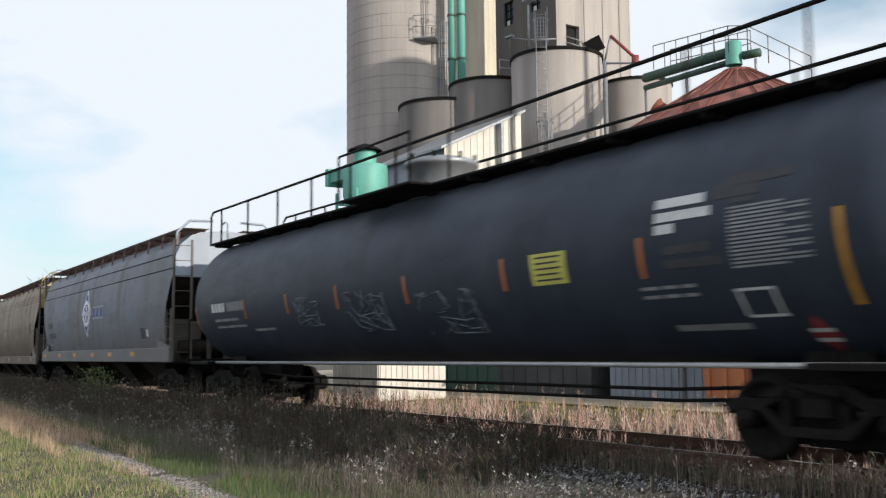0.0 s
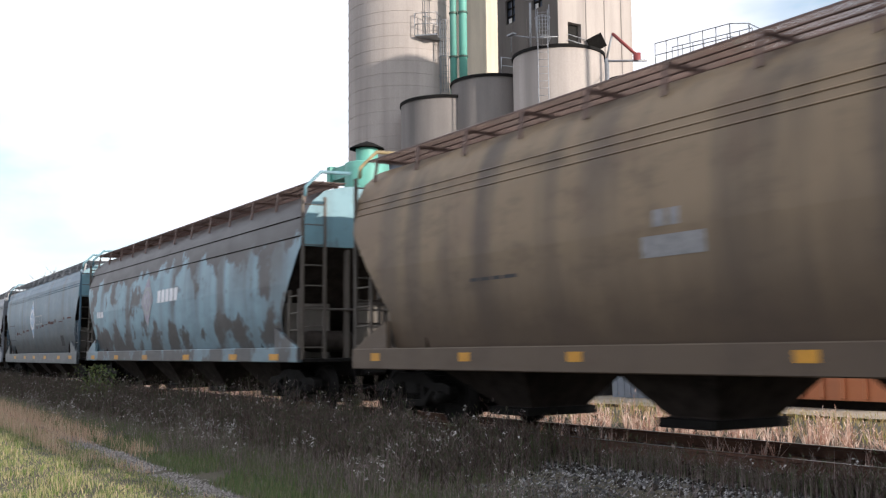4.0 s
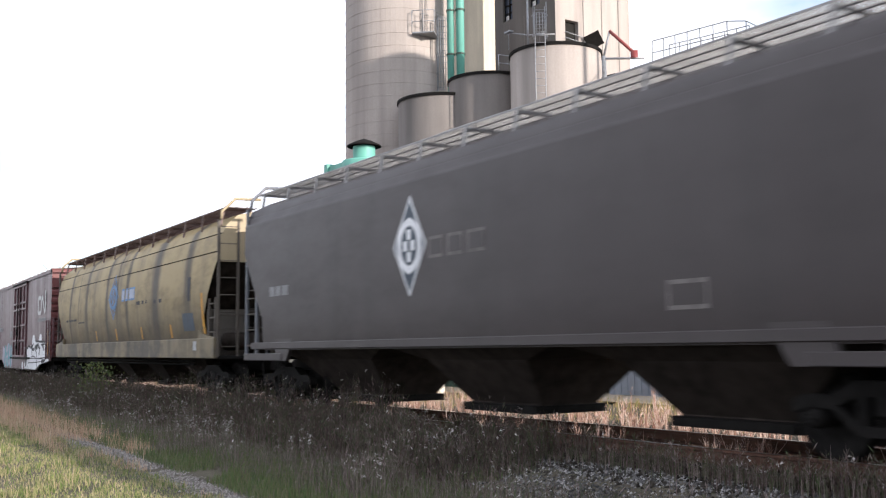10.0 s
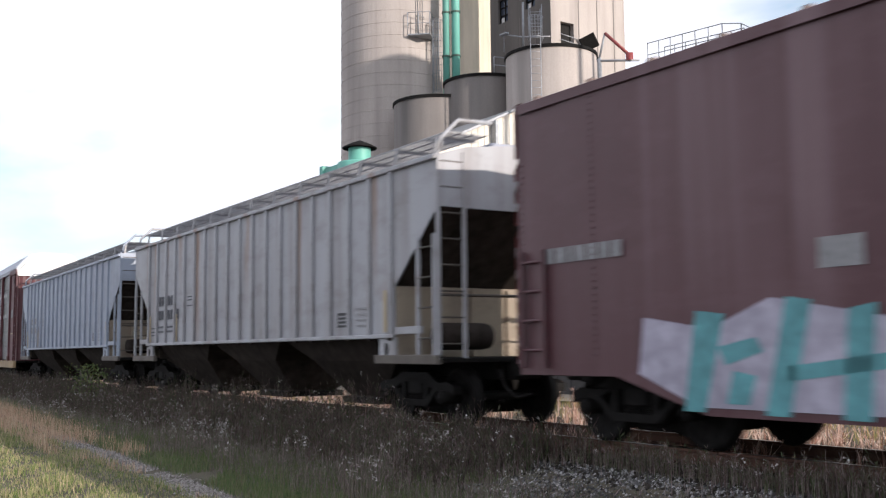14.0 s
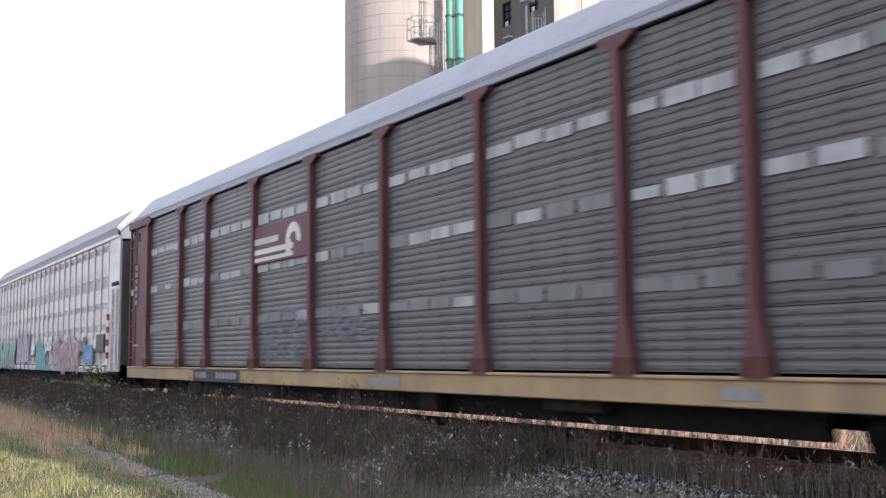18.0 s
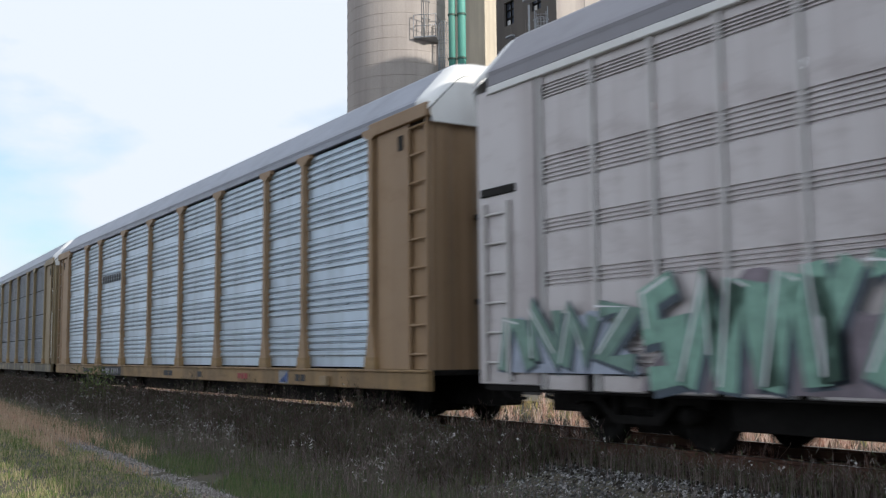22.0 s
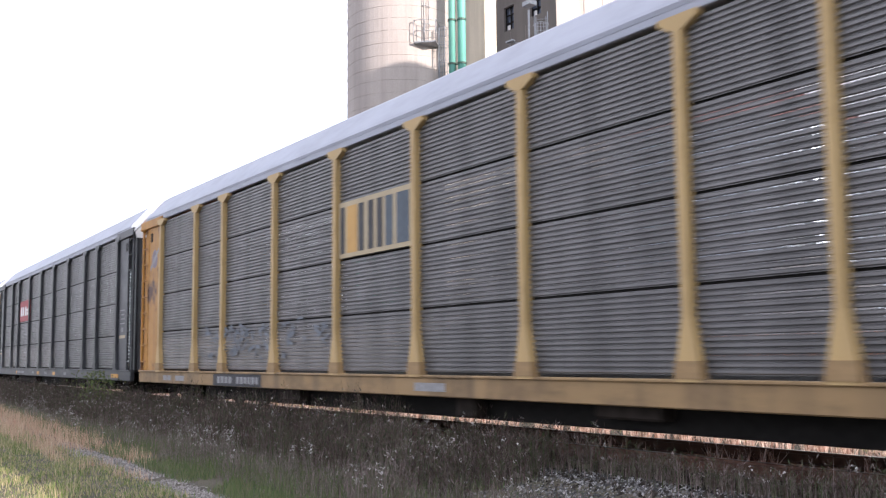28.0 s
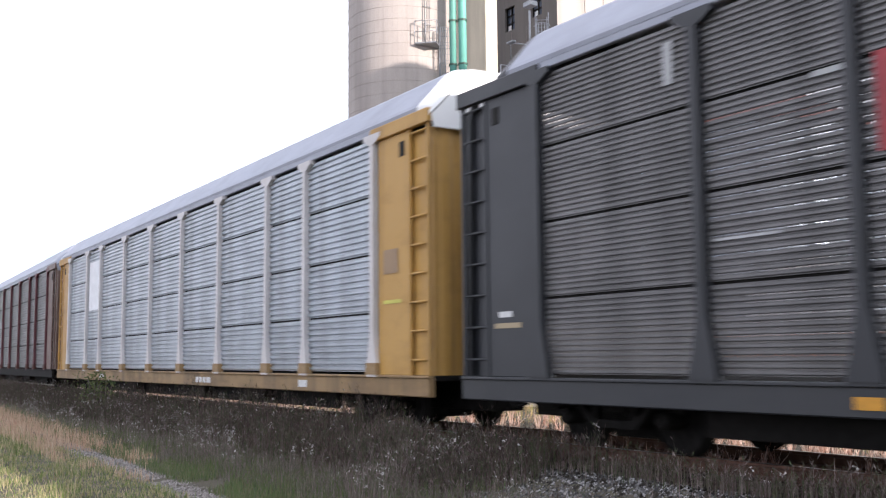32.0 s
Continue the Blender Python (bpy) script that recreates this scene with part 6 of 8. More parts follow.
    # marks on the side, by their place on the car
    o = -place
    for x, z0, z1, mt in ((-18.96, 2.02, 2.42, M_ORANGEMARK), (-16.7, 2.02, 2.45, M_ORANGEMARK), (-14.2, 2.0, 2.45, M_ORANGEMARK), (-11.45, 2.05, 2.5, M_ORANGEMARK), (-8.68, 2.04, 2.52, M_ORANGEMARK), (-5.95, 1.62, 2.55, M_AMBER), (-21.25, 2.0, 2.42, M_ORANGEMARK)):
        part("reflector", mark(Mesh(), y_at, x + o - 0.04, x + o + 0.04, z0, z1, 0.007, 5), mt, car, "orange reflector strip")
    card = part("placard", mark(Mesh(), y_at, -10.8 + o, -10.05 + o, 2.08, 2.5, 0.007, 4), M_LEMON, car, "yellow notice panel")
    m = Mesh()
    for k in range(5):
        mark(m, y_at, -10.7 + o, -10.15 + o - 0.05 * (k % 2), 2.13 + 0.075 * k, 2.155 + 0.075 * k, 0.011)
    part("placard_lines", m, M_DARKMARK, card)
    part("lettering", bars(y_at, -23.3 + o, 2.2, (0.17, 0.17, 0.2, 0.17), 0.2, 0.045), M_WHITE, car, "white stencilled lettering bars")
    part("lettering", bars(y_at, -22.3 + o, 2.2, (0.13,) * 6, 0.2, 0.04), M_FADED, car, "greyed stencilled lettering bars")
    part("reflector", mark(Mesh(), y_at, -24.62 + o, -24.56 + o, 1.75, 2.4, -0.05, 5), M_ORANGEMARK, car, "orange reflector strip")
    part("lettering", bars(y_at, -23.2 + o, 1.98, (0.4, 0.5, 0.45), 0.06), M_FADED, car)
    part("lettering", bars(y_at, -23.2 + o, 1.83, (0.6, 0.5, 0.6), 0.05), M_FADED, car)
    part("lettering", bars(y_at, -21.0 + o, 1.72, (1.1,), 0.05), M_FADED, car)
    for z, ws in ((2.82, (0.75,)), (2.66, (0.85,)), (2.52, (0.3,))):
        part("lettering", bars(y_at, -8.42 + o, z, ws, 0.11), M_WHITE, car)
    m = Mesh()
    for k in range(16):
        mark(m, y_at, -7.32 + o, (-6.3 if k % 3 else -6.6) + o, 2.06 + 0.042 * k, 2.083 + 0.042 * k, 0.007)
    tagged(part("data_panel", m, M_FADED, car), "block of small white data lines", kind="stuff")
    for a, b, z0, z1 in ((-8.3, -7.6, 2.28, 2.38), (-8.3, -7.45, 2.12, 2.22)):
        part("paint_patch", mark(Mesh(), y_at, a + o, b + o, z0, z1), M_DARKMARK, car, "black painted-over patch")
    m = Mesh()
    mark(m, y_at, -7.55 + o, -6.9 + o, 2.82, 2.98), mark(m, y_at, -7.4 + o, -6.5 + o, 2.95, 3.05), mark(m, y_at, -7.3 + o, -7.0 + o, 2.75, 3.1)
    part("paint_patch", m, M_DARKMARK, car, "ragged black painted-over patch")
    m = Mesh()
    mark(m, y_at, -7.4 + o, -6.88 + o, 1.82, 1.85), mark(m, y_at, -7.35 + o, -6.85 + o, 1.54, 1.57), mark(m, y_at, -7.38 + o, -7.34 + o, 1.56, 1.82, 0.007, 3), mark(m, y_at, -6.92 + o, -6.88 + o, 1.56, 1.82, 0.007, 3)
    part("plate_frame", m, M_WHITE, car)
    for z in (1.9, 1.8):
        part("lettering", bars(y_at, -8.8 + o, z, (0.3, 0.25, 0.2), 0.04), M_FADED, car)
    part("lettering", bars(y_at, -8.52 + o, 1.42, (1.1,), 0.07), M_FADED, car)
    sg = Mesh()
    mark(sg, y_at, lambda k: -6.57 + o - 0.16 * k, lambda k: -6.57 + o + 0.16 * k, 1.14, 1.34, 0.008, 3)
    mark(sg, y_at, lambda k: -6.57 + o - 0.16 * (1 - k), lambda k: -6.57 + o + 0.16 * (1 - k), 1.34, 1.54, 0.008, 3)
    hz = part("hazard_diamond", sg, M_REDMARK, car, "red hazard diamond with white band")
    part("hazard_band", mark(Mesh(), y_at, -6.71 + o, -6.43 + o, 1.27, 1.41, 0.012), M_WHITE, hz)
    # chalky graffiti scrawls
    rg = random.Random(9)
    sc = Mesh()
    for x0, x1, z0, z1 in ((-18.6, -17.5, 1.75, 2.3), (-16.4, -15.0, 1.6, 2.3), (-13.9, -12.3, 1.5, 2.15)):
        for _ in range(9):
            pts = []
            x, z = rg.uniform(x0, x1), rg.uniform(z0, z1)
            for _ in range(9):
                x = max(x0, min(x1, x + rg.gauss(0, 0.22)))
                z = max(z0, min(z1, z + rg.gauss(0, 0.16)))
                pts.append((x + o, y_at(z) - 0.006, z))
            sc.tube(pts, 0.011, 4)
    tagged(part("graffiti", sc, M_CHALK, car), "thin chalky graffiti outlines", kind="stuff")
    coupler(car, half + 0.2)
    for s in (-1, 1):
        add_truck(car, place, s * 8.45)
    CARS.append((car, place))


def build_hoppers():
    c, y = hopper("weathered light grey covered hopper with blue diamond emblem", -35.45, 9.05, M_GREY2, M_ROOFRUST, boards=M_ROOFRUST, iron=M_BULKDARK, cut=0.72, seams=(3.52, 3.9), cap=M_WHITEHOP, split=4.5, bottom=1.03, sill_top=1.42)
    diamond(c, y, -0.92, 2.69, 0.69, 0.83, M_SPRAYWHITE, M_LOGOBLUE)
    framed_bars(c, y, 0.05, 2.46, (0.38, 0.38, 0.42), 0.42, M_BAND, M_LOGOBLUE)
    for z, ws in ((2.33, (0.17, 0.16, 0.16, 0.17)), (1.93, (0.06, 0.2, 0.2, 0.2, 0.2, 0.2))):
        part("lettering", bars(y, -7.74, z, ws, 0.2), M_FAINTMARK, c)
    for x, z, w in ((-7.75, 2.72, 0.5), (-5.9, 2.42, 0.35), (-5.9, 2.1, 0.35), (-7.9, 1.66, 0.75)):
        part("lettering", bars(y, x, z, (w,), 0.035), M_FAINTMARK if z > 1.7 else M_BAND, c)
    amber(c, y, (-8.53, -5.6, -2.9, -0.1, 2.35, 5.07), z=1.2, w=0.47)
    part("notice_plate", mark(Mesh(), y, 5.95, 6.45, 1.7, 2.0), M_DARKMARK, c, "small dark notice plate")
    part("paint_patch", mark(Mesh(), y, 6.55, 6.75, 1.75, 1.95), M_WHITE, c)
    c, y = hopper("grimy khaki covered hopper with rusty roof", -54.75, 8.95, M_TAN3, M_ROOFRUST, iron=M_GRIMEIRON, boards=M_ROOFRUST, seams=(3.6, 3.72, 3.84), cap=M_TAN8, cut=1.25, split=4.5, bottom=0.9)
    part("paint_patch", mark(Mesh(), y, -1.6, -0.6, 2.25, 2.5), M_FADED, c, "smeared white paint patch")
    part("lettering", bars(y, -1.4, 2.6, (0.2, 0.16), 0.2), M_FADED, c)
    part("lettering", bars(y, -5.2, 2.2, (0.2, 0.25, 0.2, 0.3), 0.05), M_DARKMARK, c)
    part("notice_plate", mark(Mesh(), y, 6.9, 7.2, 2.2, 2.7, 0.007, 3), M_DARKMARK, c, "dark notice plate")
    amber(c, y, (-8.2, -5.5, -3.0, 0.5, 4.0, 7.4), w=0.3)
    c, y = hopper("pale blue covered hopper with large rust patches", -75.0, 9.1, M_BLUE4, M_ROOFRUST, iron=M_GRIMEIRON, boards=M_ROOFRUST, seams=(3.5, 3.9), split=4.5, cap=M_BLUECAP, bottom=1.0, sill_top=1.3)
    diamond(c, y, -1.6, 2.7, 0.62, 0.75, M_BAND, M_LILAC)
    part("lettering", bars(y, -0.6, 2.6, (0.3, 0.3, 0.3, 0.3, 0.3), 0.34, 0.08), M_SPRAYWHITE, c)
    part("lettering", bars(y, -7.6, 2.4, (0.2, 0.2, 0.3), 0.2), M_SPRAYWHITE, c)
    amber(c, y, (-8.3, -5.2, -2.0, 1.8, 5.2, 7.6), w=0.5)
    c, y = hopper("dusty teal blue covered hopper with white diamond emblem", -94.6, 9.0, M_BLUE5, M_BLUE5, BARREL, iron=M_BLUE5, seams=(3.70, 3.78), cap=M_BLUECAP, bottom=0.87, sill_top=1.28)
    diamond(c, y, -0.97, 2.77, 0.71, 0.83, M_SPRAYWHITE, M_SKYBLUE)
    framed_bars(c, y, -0.2, 2.5, (0.4, 0.42, 0.5), 0.40, M_BAND, M_BLUE5)
    m = Mesh()
    mark(m, y, -7.9, -6.2, 2.6, 2.66), mark(m, y, -7.9, -6.2, 1.9, 1.95), mark(m, y, -6.25, -6.18, 1.95, 2.6)
    part("patch_frame", m, M_DARKSLATE, c, "dark painted frame")
    rs, rg, x = Mesh(), random.Random(17), -5.7
    while x < 7.5:
        w, z = rg.uniform(0.15, 0.75), 2.12 + 0.035 * (x + 5.7) + rg.uniform(-0.03, 0.06)
        mark(rs, y, x, x + w, z, z + rg.uniform(0.03, 0.12))
        x += w + rg.choice((0.05, 0.2, 0.6))
    tagged(part("rust_smear", rs, M_RUSTMARK, c), "row of rust smears", kind="stuff")
    amber(c, y, (-6.0, -3.0, -0.5, 2.2, 5.2, 7.5), w=0.6)
    part("notice_plate", mark(Mesh(), y, 5.3, 5.9, 1.55, 1.95), M_DARKMARK, c)
    c, y = hopper("clean light grey covered hopper with rust-smeared lettering", -113.8, 8.5, M_GREY6, M_GREY6, STRAIGHT, bays=3, pitch=4.4, bay_shift=0.35, cut=1.15, seams=(3.70, 3.78), sill=M_GREYSILL, boards=M_PALEGRATE, bottom=0.865, sill_top=1.245)
    rg = random.Random(21)
    rs = Mesh()
    for x0, x1, z0 in ((-5.0, -2.0, 2.42), (2.2, 3.4, 2.46), (3.85, 6.6, 2.46)):
        x = x0
        while x < x1:
            w = rg.uniform(0.12, 0.4)
            zz = z0 + 0.03 * (x - x0) + rg.uniform(-0.06, 0.04)
            mark(rs, y, x, x + w, zz, zz + rg.uniform(0.06, 0.2))
            x += w * 0.95
    tagged(part("rust_smear", rs, M_RUSTMARK, c), "dark red rust smears over old lettering", kind="stuff")
    for z in (2.15, 1.72):
        part("lettering", bars(y, -7.0, z, (0.16,) * 4, 0.2), M_FADED, c)
    for z in (2.45, 2.3, 2.15):
        part("lettering", bars(y, 6.0, z, (0.45, 0.25), 0.04), M_DARKMARK, c)
    part("notice_plate", mark(Mesh(), y, 6.35, 7.0, 1.45, 1.78), M_DARKMARK, c, "small dark notice plate")
    for x in (-6.6, -5.0, -1.5, 1.5, 4.5):
        part("lettering", bars(lambda q: -1.553, x, 1.0, (1.2,), 0.03), M_DARKMARK, c)
    for x, n in ((-7.6, 3), (-3.2, 2), (3.6, 3)):
        for k in range(n):
            part("lettering", bars(lambda q: -1.553, x, 1.02 + 0.07 * k, (0.35 - 0.05 * k,), 0.025), M_DARKMARK, c)
    c, y = hopper("dark brown covered hopper with white diamond emblem", -131.85, 8.35, M_BROWN7, M_BROWN7, STRAIGHT, bays=3, pitch=4.6, bottom=1.3, cap=M_GREY6, boards=M_PALEGRATE)
    diamond(c, y, -1.2, 2.85, 0.52, 0.83, M_SPRAYWHITE, M_DARKSLATE)
    framed_bars(c, y, -0.62, 2.6, (0.42, 0.42, 0.46), 0.34, M_SOOTSPRAY, M_BROWN7)
    part("lettering", bars(y, -6.9, 2.3, (0.25, 0.25, 0.3), 0.2), M_FADED, c)
    framed_bars(c, y, 4.5, 1.6, (0.62,), 0.34, M_SOOTSPRAY, M_BROWN7)
    c, y = hopper("yellow-tan covered hopper with dark vertical stains", -151.15, 9.2, M_TAN8, M_ROOFRUST, iron=M_GRIMEIRON, boards=M_ROOFRUST, sill=M_SILL8, bay_shift=0.35, seams=(3.54, 3.98), cap=M_PALETAN, split=4.5, bottom=1.02, sill_top=1.5)
    diamond(c, y, -0.4, 2.9, 0.62, 0.72, M_SPRAYBLUE, M_SOOTSPRAY)
    framed_bars(c, y, 0.6, 2.72, (0.34, 0.28, 0.62), 0.38, M_SPRAYBLUE, M_PALEBLUE)
    rods = Mesh()
    for z in (0.94, 0.86):
        rods.tube([(-8.2, -1.3, z), (7.0, -1.3, z)], 0.028, 6)
    part("train_pipe", rods, M_UNDER, c, "two long dark pipes under the sill")
    for x in (-2.95, -0.3, 2.6, 5.45):
        part("reflector", mark(Mesh(), y, x, x + 0.13, 1.55, 1.9, 0.007, 3), M_AMBER, c, "upright amber reflector strip")
    part("reflector", mark(Mesh(), y, 8.15, 8.3, 1.6, 2.6, 0.007, 5), M_AMBER, c, "tall amber reflector strip")
    part("lettering", bars(y, -7.4, 2.3, (0.35, 0.5, 0.2, 0.5), 0.07), M_DARKMARK, c)
    part("lettering", bars(y, -5.4, 2.2, (0.4, 0.1, 0.3), 0.05), M_DARKMARK, c)
    part("lettering", bars(y, 2.3, 2.55, (0.4, 0.2, 0.15), 0.1, 0.2), M_DARKMARK, c)
    part("lettering", bars(y, 4.1, 2.52, (0.2, 0.25), 0.1, 0.3), M_DARKMARK, c)
    part("notice_plate", mark(Mesh(), y, 7.1, 7.36, 2.45, 3.05, 0.009, 4), M_DARKMARK, c, "dark upright notice plate")
    part("notice_plate", mark(Mesh(), y, 6.62, 7.5, 1.7, 2.15, 0.009, 3), M_DARKSLATE, c, "dark slate notice plate")
    part("paint_patch", mark(Mesh(), lambda z: -1.555, 7.65, 7.9, 1.21, 1.43), M_BAND, c, "small pale square")
    for place, half, body, label in ((-187.85, 8.25, M_WHITEHOP2, "stained pale grey ribbed covered hopper"), (-206.45, 8.65, M_WHITEHOP, "clean pale grey ribbed covered hopper")):
        c, y = hopper(label, place, half, body, M_RACKROOF, RIBBED, bays=3, pitch=4.2, ribs=19, group="ribbed hopper cars", boards=M_PALEGRATE, cut=1.32, split=4.2, z_top=3.42, z_low=2.26)
        yb = lambda z: -1.487
        pitch = (2 * half - 2.88) / 18
        dark = M_FAINTMARK if place > -200 else M_FADED
        left = -half + 1.44
        for k, lines in enumerate((((2.45, 0.25, 2), (2.08, 0.25, 2), (1.86, 0.05, 3), (1.74, 0.05, 3)), ((2.45, 0.25, 2), (2.08, 0.25, 2), (1.86, 0.05, 3), (1.74, 0.05, 3)), ((2.08, 0.25, 1),))):
            for z, h, n in lines:
                w = {1: 0.18, 2: 0.22, 3: 0.13}[n]
                part("lettering", bars(yb, left + pitch * (k + 1) + 0.12, z, (w,) * n, h, 0.05), dark, c)
        for z in (2.58, 2.5, 2.36):
            part("lettering", bars(yb, left + pitch * 4 + 0.2, z, (0.36,), 0.03), dark, c)
        for z in (1.85, 1.75, 1.66):
            part("lettering", bars(yb, left + 0.25, z, (0.3,), 0.03), dark, c)
        frame_plate = part("notice_plate", mark(Mesh(), yb, half - 3.42, half - 3.02, 1.62, 1.88), M_DARKMARK, c, "small dark notice plate")
        for z in (1.66, 1.73, 1.8):
            part("lettering", bars(yb, half - 3.38, z, (0.32,), 0.03, off=0.011), M_FADED, frame_plate)
        for k in range(4):
            part("lettering", bars(yb, half - 2.68, 1.62 + 0.1 * k, (0.42 - 0.08 * (k == 0),), 0.03), M_FADED, c)
        for x in (-half + 1.5, left + pitch * 3 + 0.08, half - 1.72):
            part("reflector", mark(Mesh(), yb, x, x + 0.12, 1.5, 2.2), M_PALETAN, c, "faded yellow strip")


def build_boxcar():
    place, half = -169.7, 7.85
    car = thing("boxcar", "oxide red boxcar with white graffiti along its foot", "boxcar")
    x0, x1 = -1.9, 1.85
    for s in (-1, 1):
        for a, b in ((-half, x0), (x1, half)):
            w = part("side_wall", Mesh().box(a, b, s * 1.45 - 0.04, s * 1.45 + 0.04, 1.0, 4.42, 0.015), M_BOX, car)
            rows = []
            for k in range(19):
                z = 1.0 + 3.42 * k / 18
                rows.append([(x, s * (1.508 - 0.022 * max(0.0, 0.45 + noise.noise((x * 1.5 + 0.35 * z, 0.32 * z, 9 + s)))), z) for x in [a + (b - a) * i / 54 for i in range(55)]][::-s])
            part("skin", Mesh().sheet(rows, True), M_BOX, w, "buckled painted steel sheet")
        part("side_sill", Mesh().prism([(-half, 1.02), (half, 1.02), (half, 0.86), (6.0, 0.86), (4.6, 0.46), (-4.6, 0.46), (-6.0, 0.86), (-half, 0.86)], s * 1.47 - 0.03, s * 1.47 + 0.03), M_BOX, car)
        d = part("door", Mesh().box(x0, x1, s * 1.44 - 0.05, s * 1.44 + 0.05, 1.0, 4.38), M_BOX, car, "ribbed sliding door")
        if s < 0:
            m = Mesh()
            for z in (1.05, 1.75, 2.45, 3.2, 3.5, 4.3):
                m.box(x0, x1, -1.57, -1.49, z - 0.05, z + 0.05)
            for x in (x0 + 0.04, -0.9, -0.03, 0.9, x1 - 0.04):
                m.box(x - 0.045, x + 0.045, -1.56, -1.48, 1.0, 4.38)
            part("door_rib", m, M_BOX, d)
            m = Mesh()
            for x in (-0.45, 0.35):
                m.tube([(x, -1.6, 1.1), (x, -1.6, 4.2)], 0.022, 6)
            m.box(-0.55, -0.3, -1.64, -1.57, 2.0, 2.3).box(-0.6, -0.35, -1.63, -1.57, 1.4, 1.55)
            part("lock_rod", m, M_UNDER, d)
            part("door_track", Mesh().box(x0 - 0.3, x1 + 1.2, -1.62, -1.5, 0.93, 1.0), M_UNDER, d)
            part("door_track", Mesh().box(x0 - 0.2, x1 + 0.2, -1.6, -1.5, 4.36, 4.44), M_UNDER, d)
            part("sticker", mark(Mesh(), lambda z: -1.56, -0.15, 0.1, 2.5, 2.7), M_FADED, d)
            part("sticker", mark(Mesh(), lambda z: -1.56, -1.2, -0.9, 1.5, 1.6), M_FADED, d)
    y_at = lambda z: -1.51
    riv = Mesh()
    for x in (-half + 0.08, half - 0.08, half - 1.5, -half + 1.5):
        for k in range(40):
            riv.box(x - 0.014, x + 0.014, -1.522, -1.508, 1.1 + 0.083 * k, 1.128 + 0.083 * k, 0.004)
    part("rivet_row", riv, M_BOX, car)
    m = Mesh()
    m.sheet([[(-half + 0.02, y, z), (half - 0.02, y, z)] for y, z in ((-1.54, 4.40), (-1.54, 4.53), (-1.5, 4.55), (0, 4.66), (1.5, 4.55), (1.54, 4.53), (1.54, 4.40))])
    roof = part("roof", m, M_BOX, car)
    rb = Mesh()
    for k in range(15):
        x = -half + 0.4 + 1.08 * k
        rb.prism([(-1.52, 4.54), (0, 4.65), (1.52, 4.54), (1.5, 4.59), (0, 4.70), (-1.5, 4.59)], x - 0.04, x + 0.04, "yz")
    part("roof_rib", rb, M_ROOFRUST, roof)
    for s in (-1, 1):
        rows = []
        steps = [(1.0, 0.0)]
        for k in range(9):
            z = 1.04 + 0.305 * k
            steps += [(z, 0.0), (z + 0.02, 0.10), (z + 0.16, 0.11), (z + 0.28, 0.01)]
        steps += [(3.79, 0.0), (3.81, 0.09), (4.5, 0.09), (4.56, 0.05)]
        for z, dx in steps:
            rows.append([(s * (half - 0.02 + dx), -1.5, z), (s * (half - 0.02 + dx), 1.5, z)][::s])
        rows.append([(s * (half - 0.06), -1.5, 4.57), (s * (half - 0.06), 1.5, 4.57)][::s])
        part("end_wall", Mesh().sheet(rows), M_BOXEND, car, "corrugated end wall")
        rungs(car, (s * (half + 0.12), -1.42), (s * (half + 0.12), -0.95), 1.0, 2.6, 4, M_BOX)
        rungs(car, (s * half - s * 0.12, -1.56), (s * half - s * 0.58, -1.56), 0.95, 2.5, 4, M_BOX)
    part("floor_frame", Mesh().box(-half, half, -1.4, 1.4, 0.85, 1.0).box(-half + 0.1, half - 0.1, -0.3, 0.3, 0.68, 0.9), M_UNDER, car)
    part("reflector", mark(Mesh(), lambda z: -1.575, half - 0.17, half - 0.02, 1.05, 2.05), M_AMBER, car, "amber corner strip")
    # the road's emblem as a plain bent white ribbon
    e = Mesh()
    o = -place
    a = -164.9 + o
    line = [(a + 0.72, 3.50), (a + 0.22, 3.50), (a + 0.12, 3.46), (a + 0.08, 3.36), (a + 0.08, 3.0), (a + 0.12, 2.9), (a + 0.22, 2.86), (a + 0.66, 2.86), (a + 0.78, 2.9), (a + 0.83, 3.0), (a + 0.9, 3.38), (a + 0.98, 3.48), (a + 1.08, 3.5), (a + 1.17, 3.44), (a + 1.62, 2.94), (a + 1.72, 2.88), (a + 1.8, 2.92), (a + 1.83, 3.02), (a + 1.83, 3.76)]
    sides = []
    for k, (x, z) in enumerate(line):
        p, q = line[max(0, k - 1)], line[min(len(line) - 1, k + 1)]
        n = Vector((q[1] - p[1], 0, p[0] - q[0])).normalized() * 0.085
        sides.append([(x - n.x, -1.518, z - n.z), (x + n.x, -1.518, z + n.z)])
    e.sheet(sides)
    part("emblem", e, M_WHITE, car, "bent white ribbon emblem")
    part("lettering", bars(y_at, a, 2.5, (0.2,) * 8, 0.14, 0.045), M_FADED, car)
    part("lettering", bars(y_at, -164.9 + 2.7 - 0.6 + o, 1.95, (0.5, 0.4), 0.05), M_FADED, car)
    part("lettering", bars(y_at, -177.0 + o, 2.3, (0.2, 0.2, 0.1, 0.18, 0.18, 0.18, 0.18), 0.2, 0.04), M_FADED, car)
    part("lettering", bars(y_at, -172.8 + o, 1.95, (0.5,), 0.3), M_FADED, car)
    # graffiti: white mound of angular blocks with black edges, and turquoise blocks further back
    def poly(pts, off):
        return Mesh().add([(x + o, -1.51 - off, z) for x, z in pts], [tuple(range(len(pts)))])
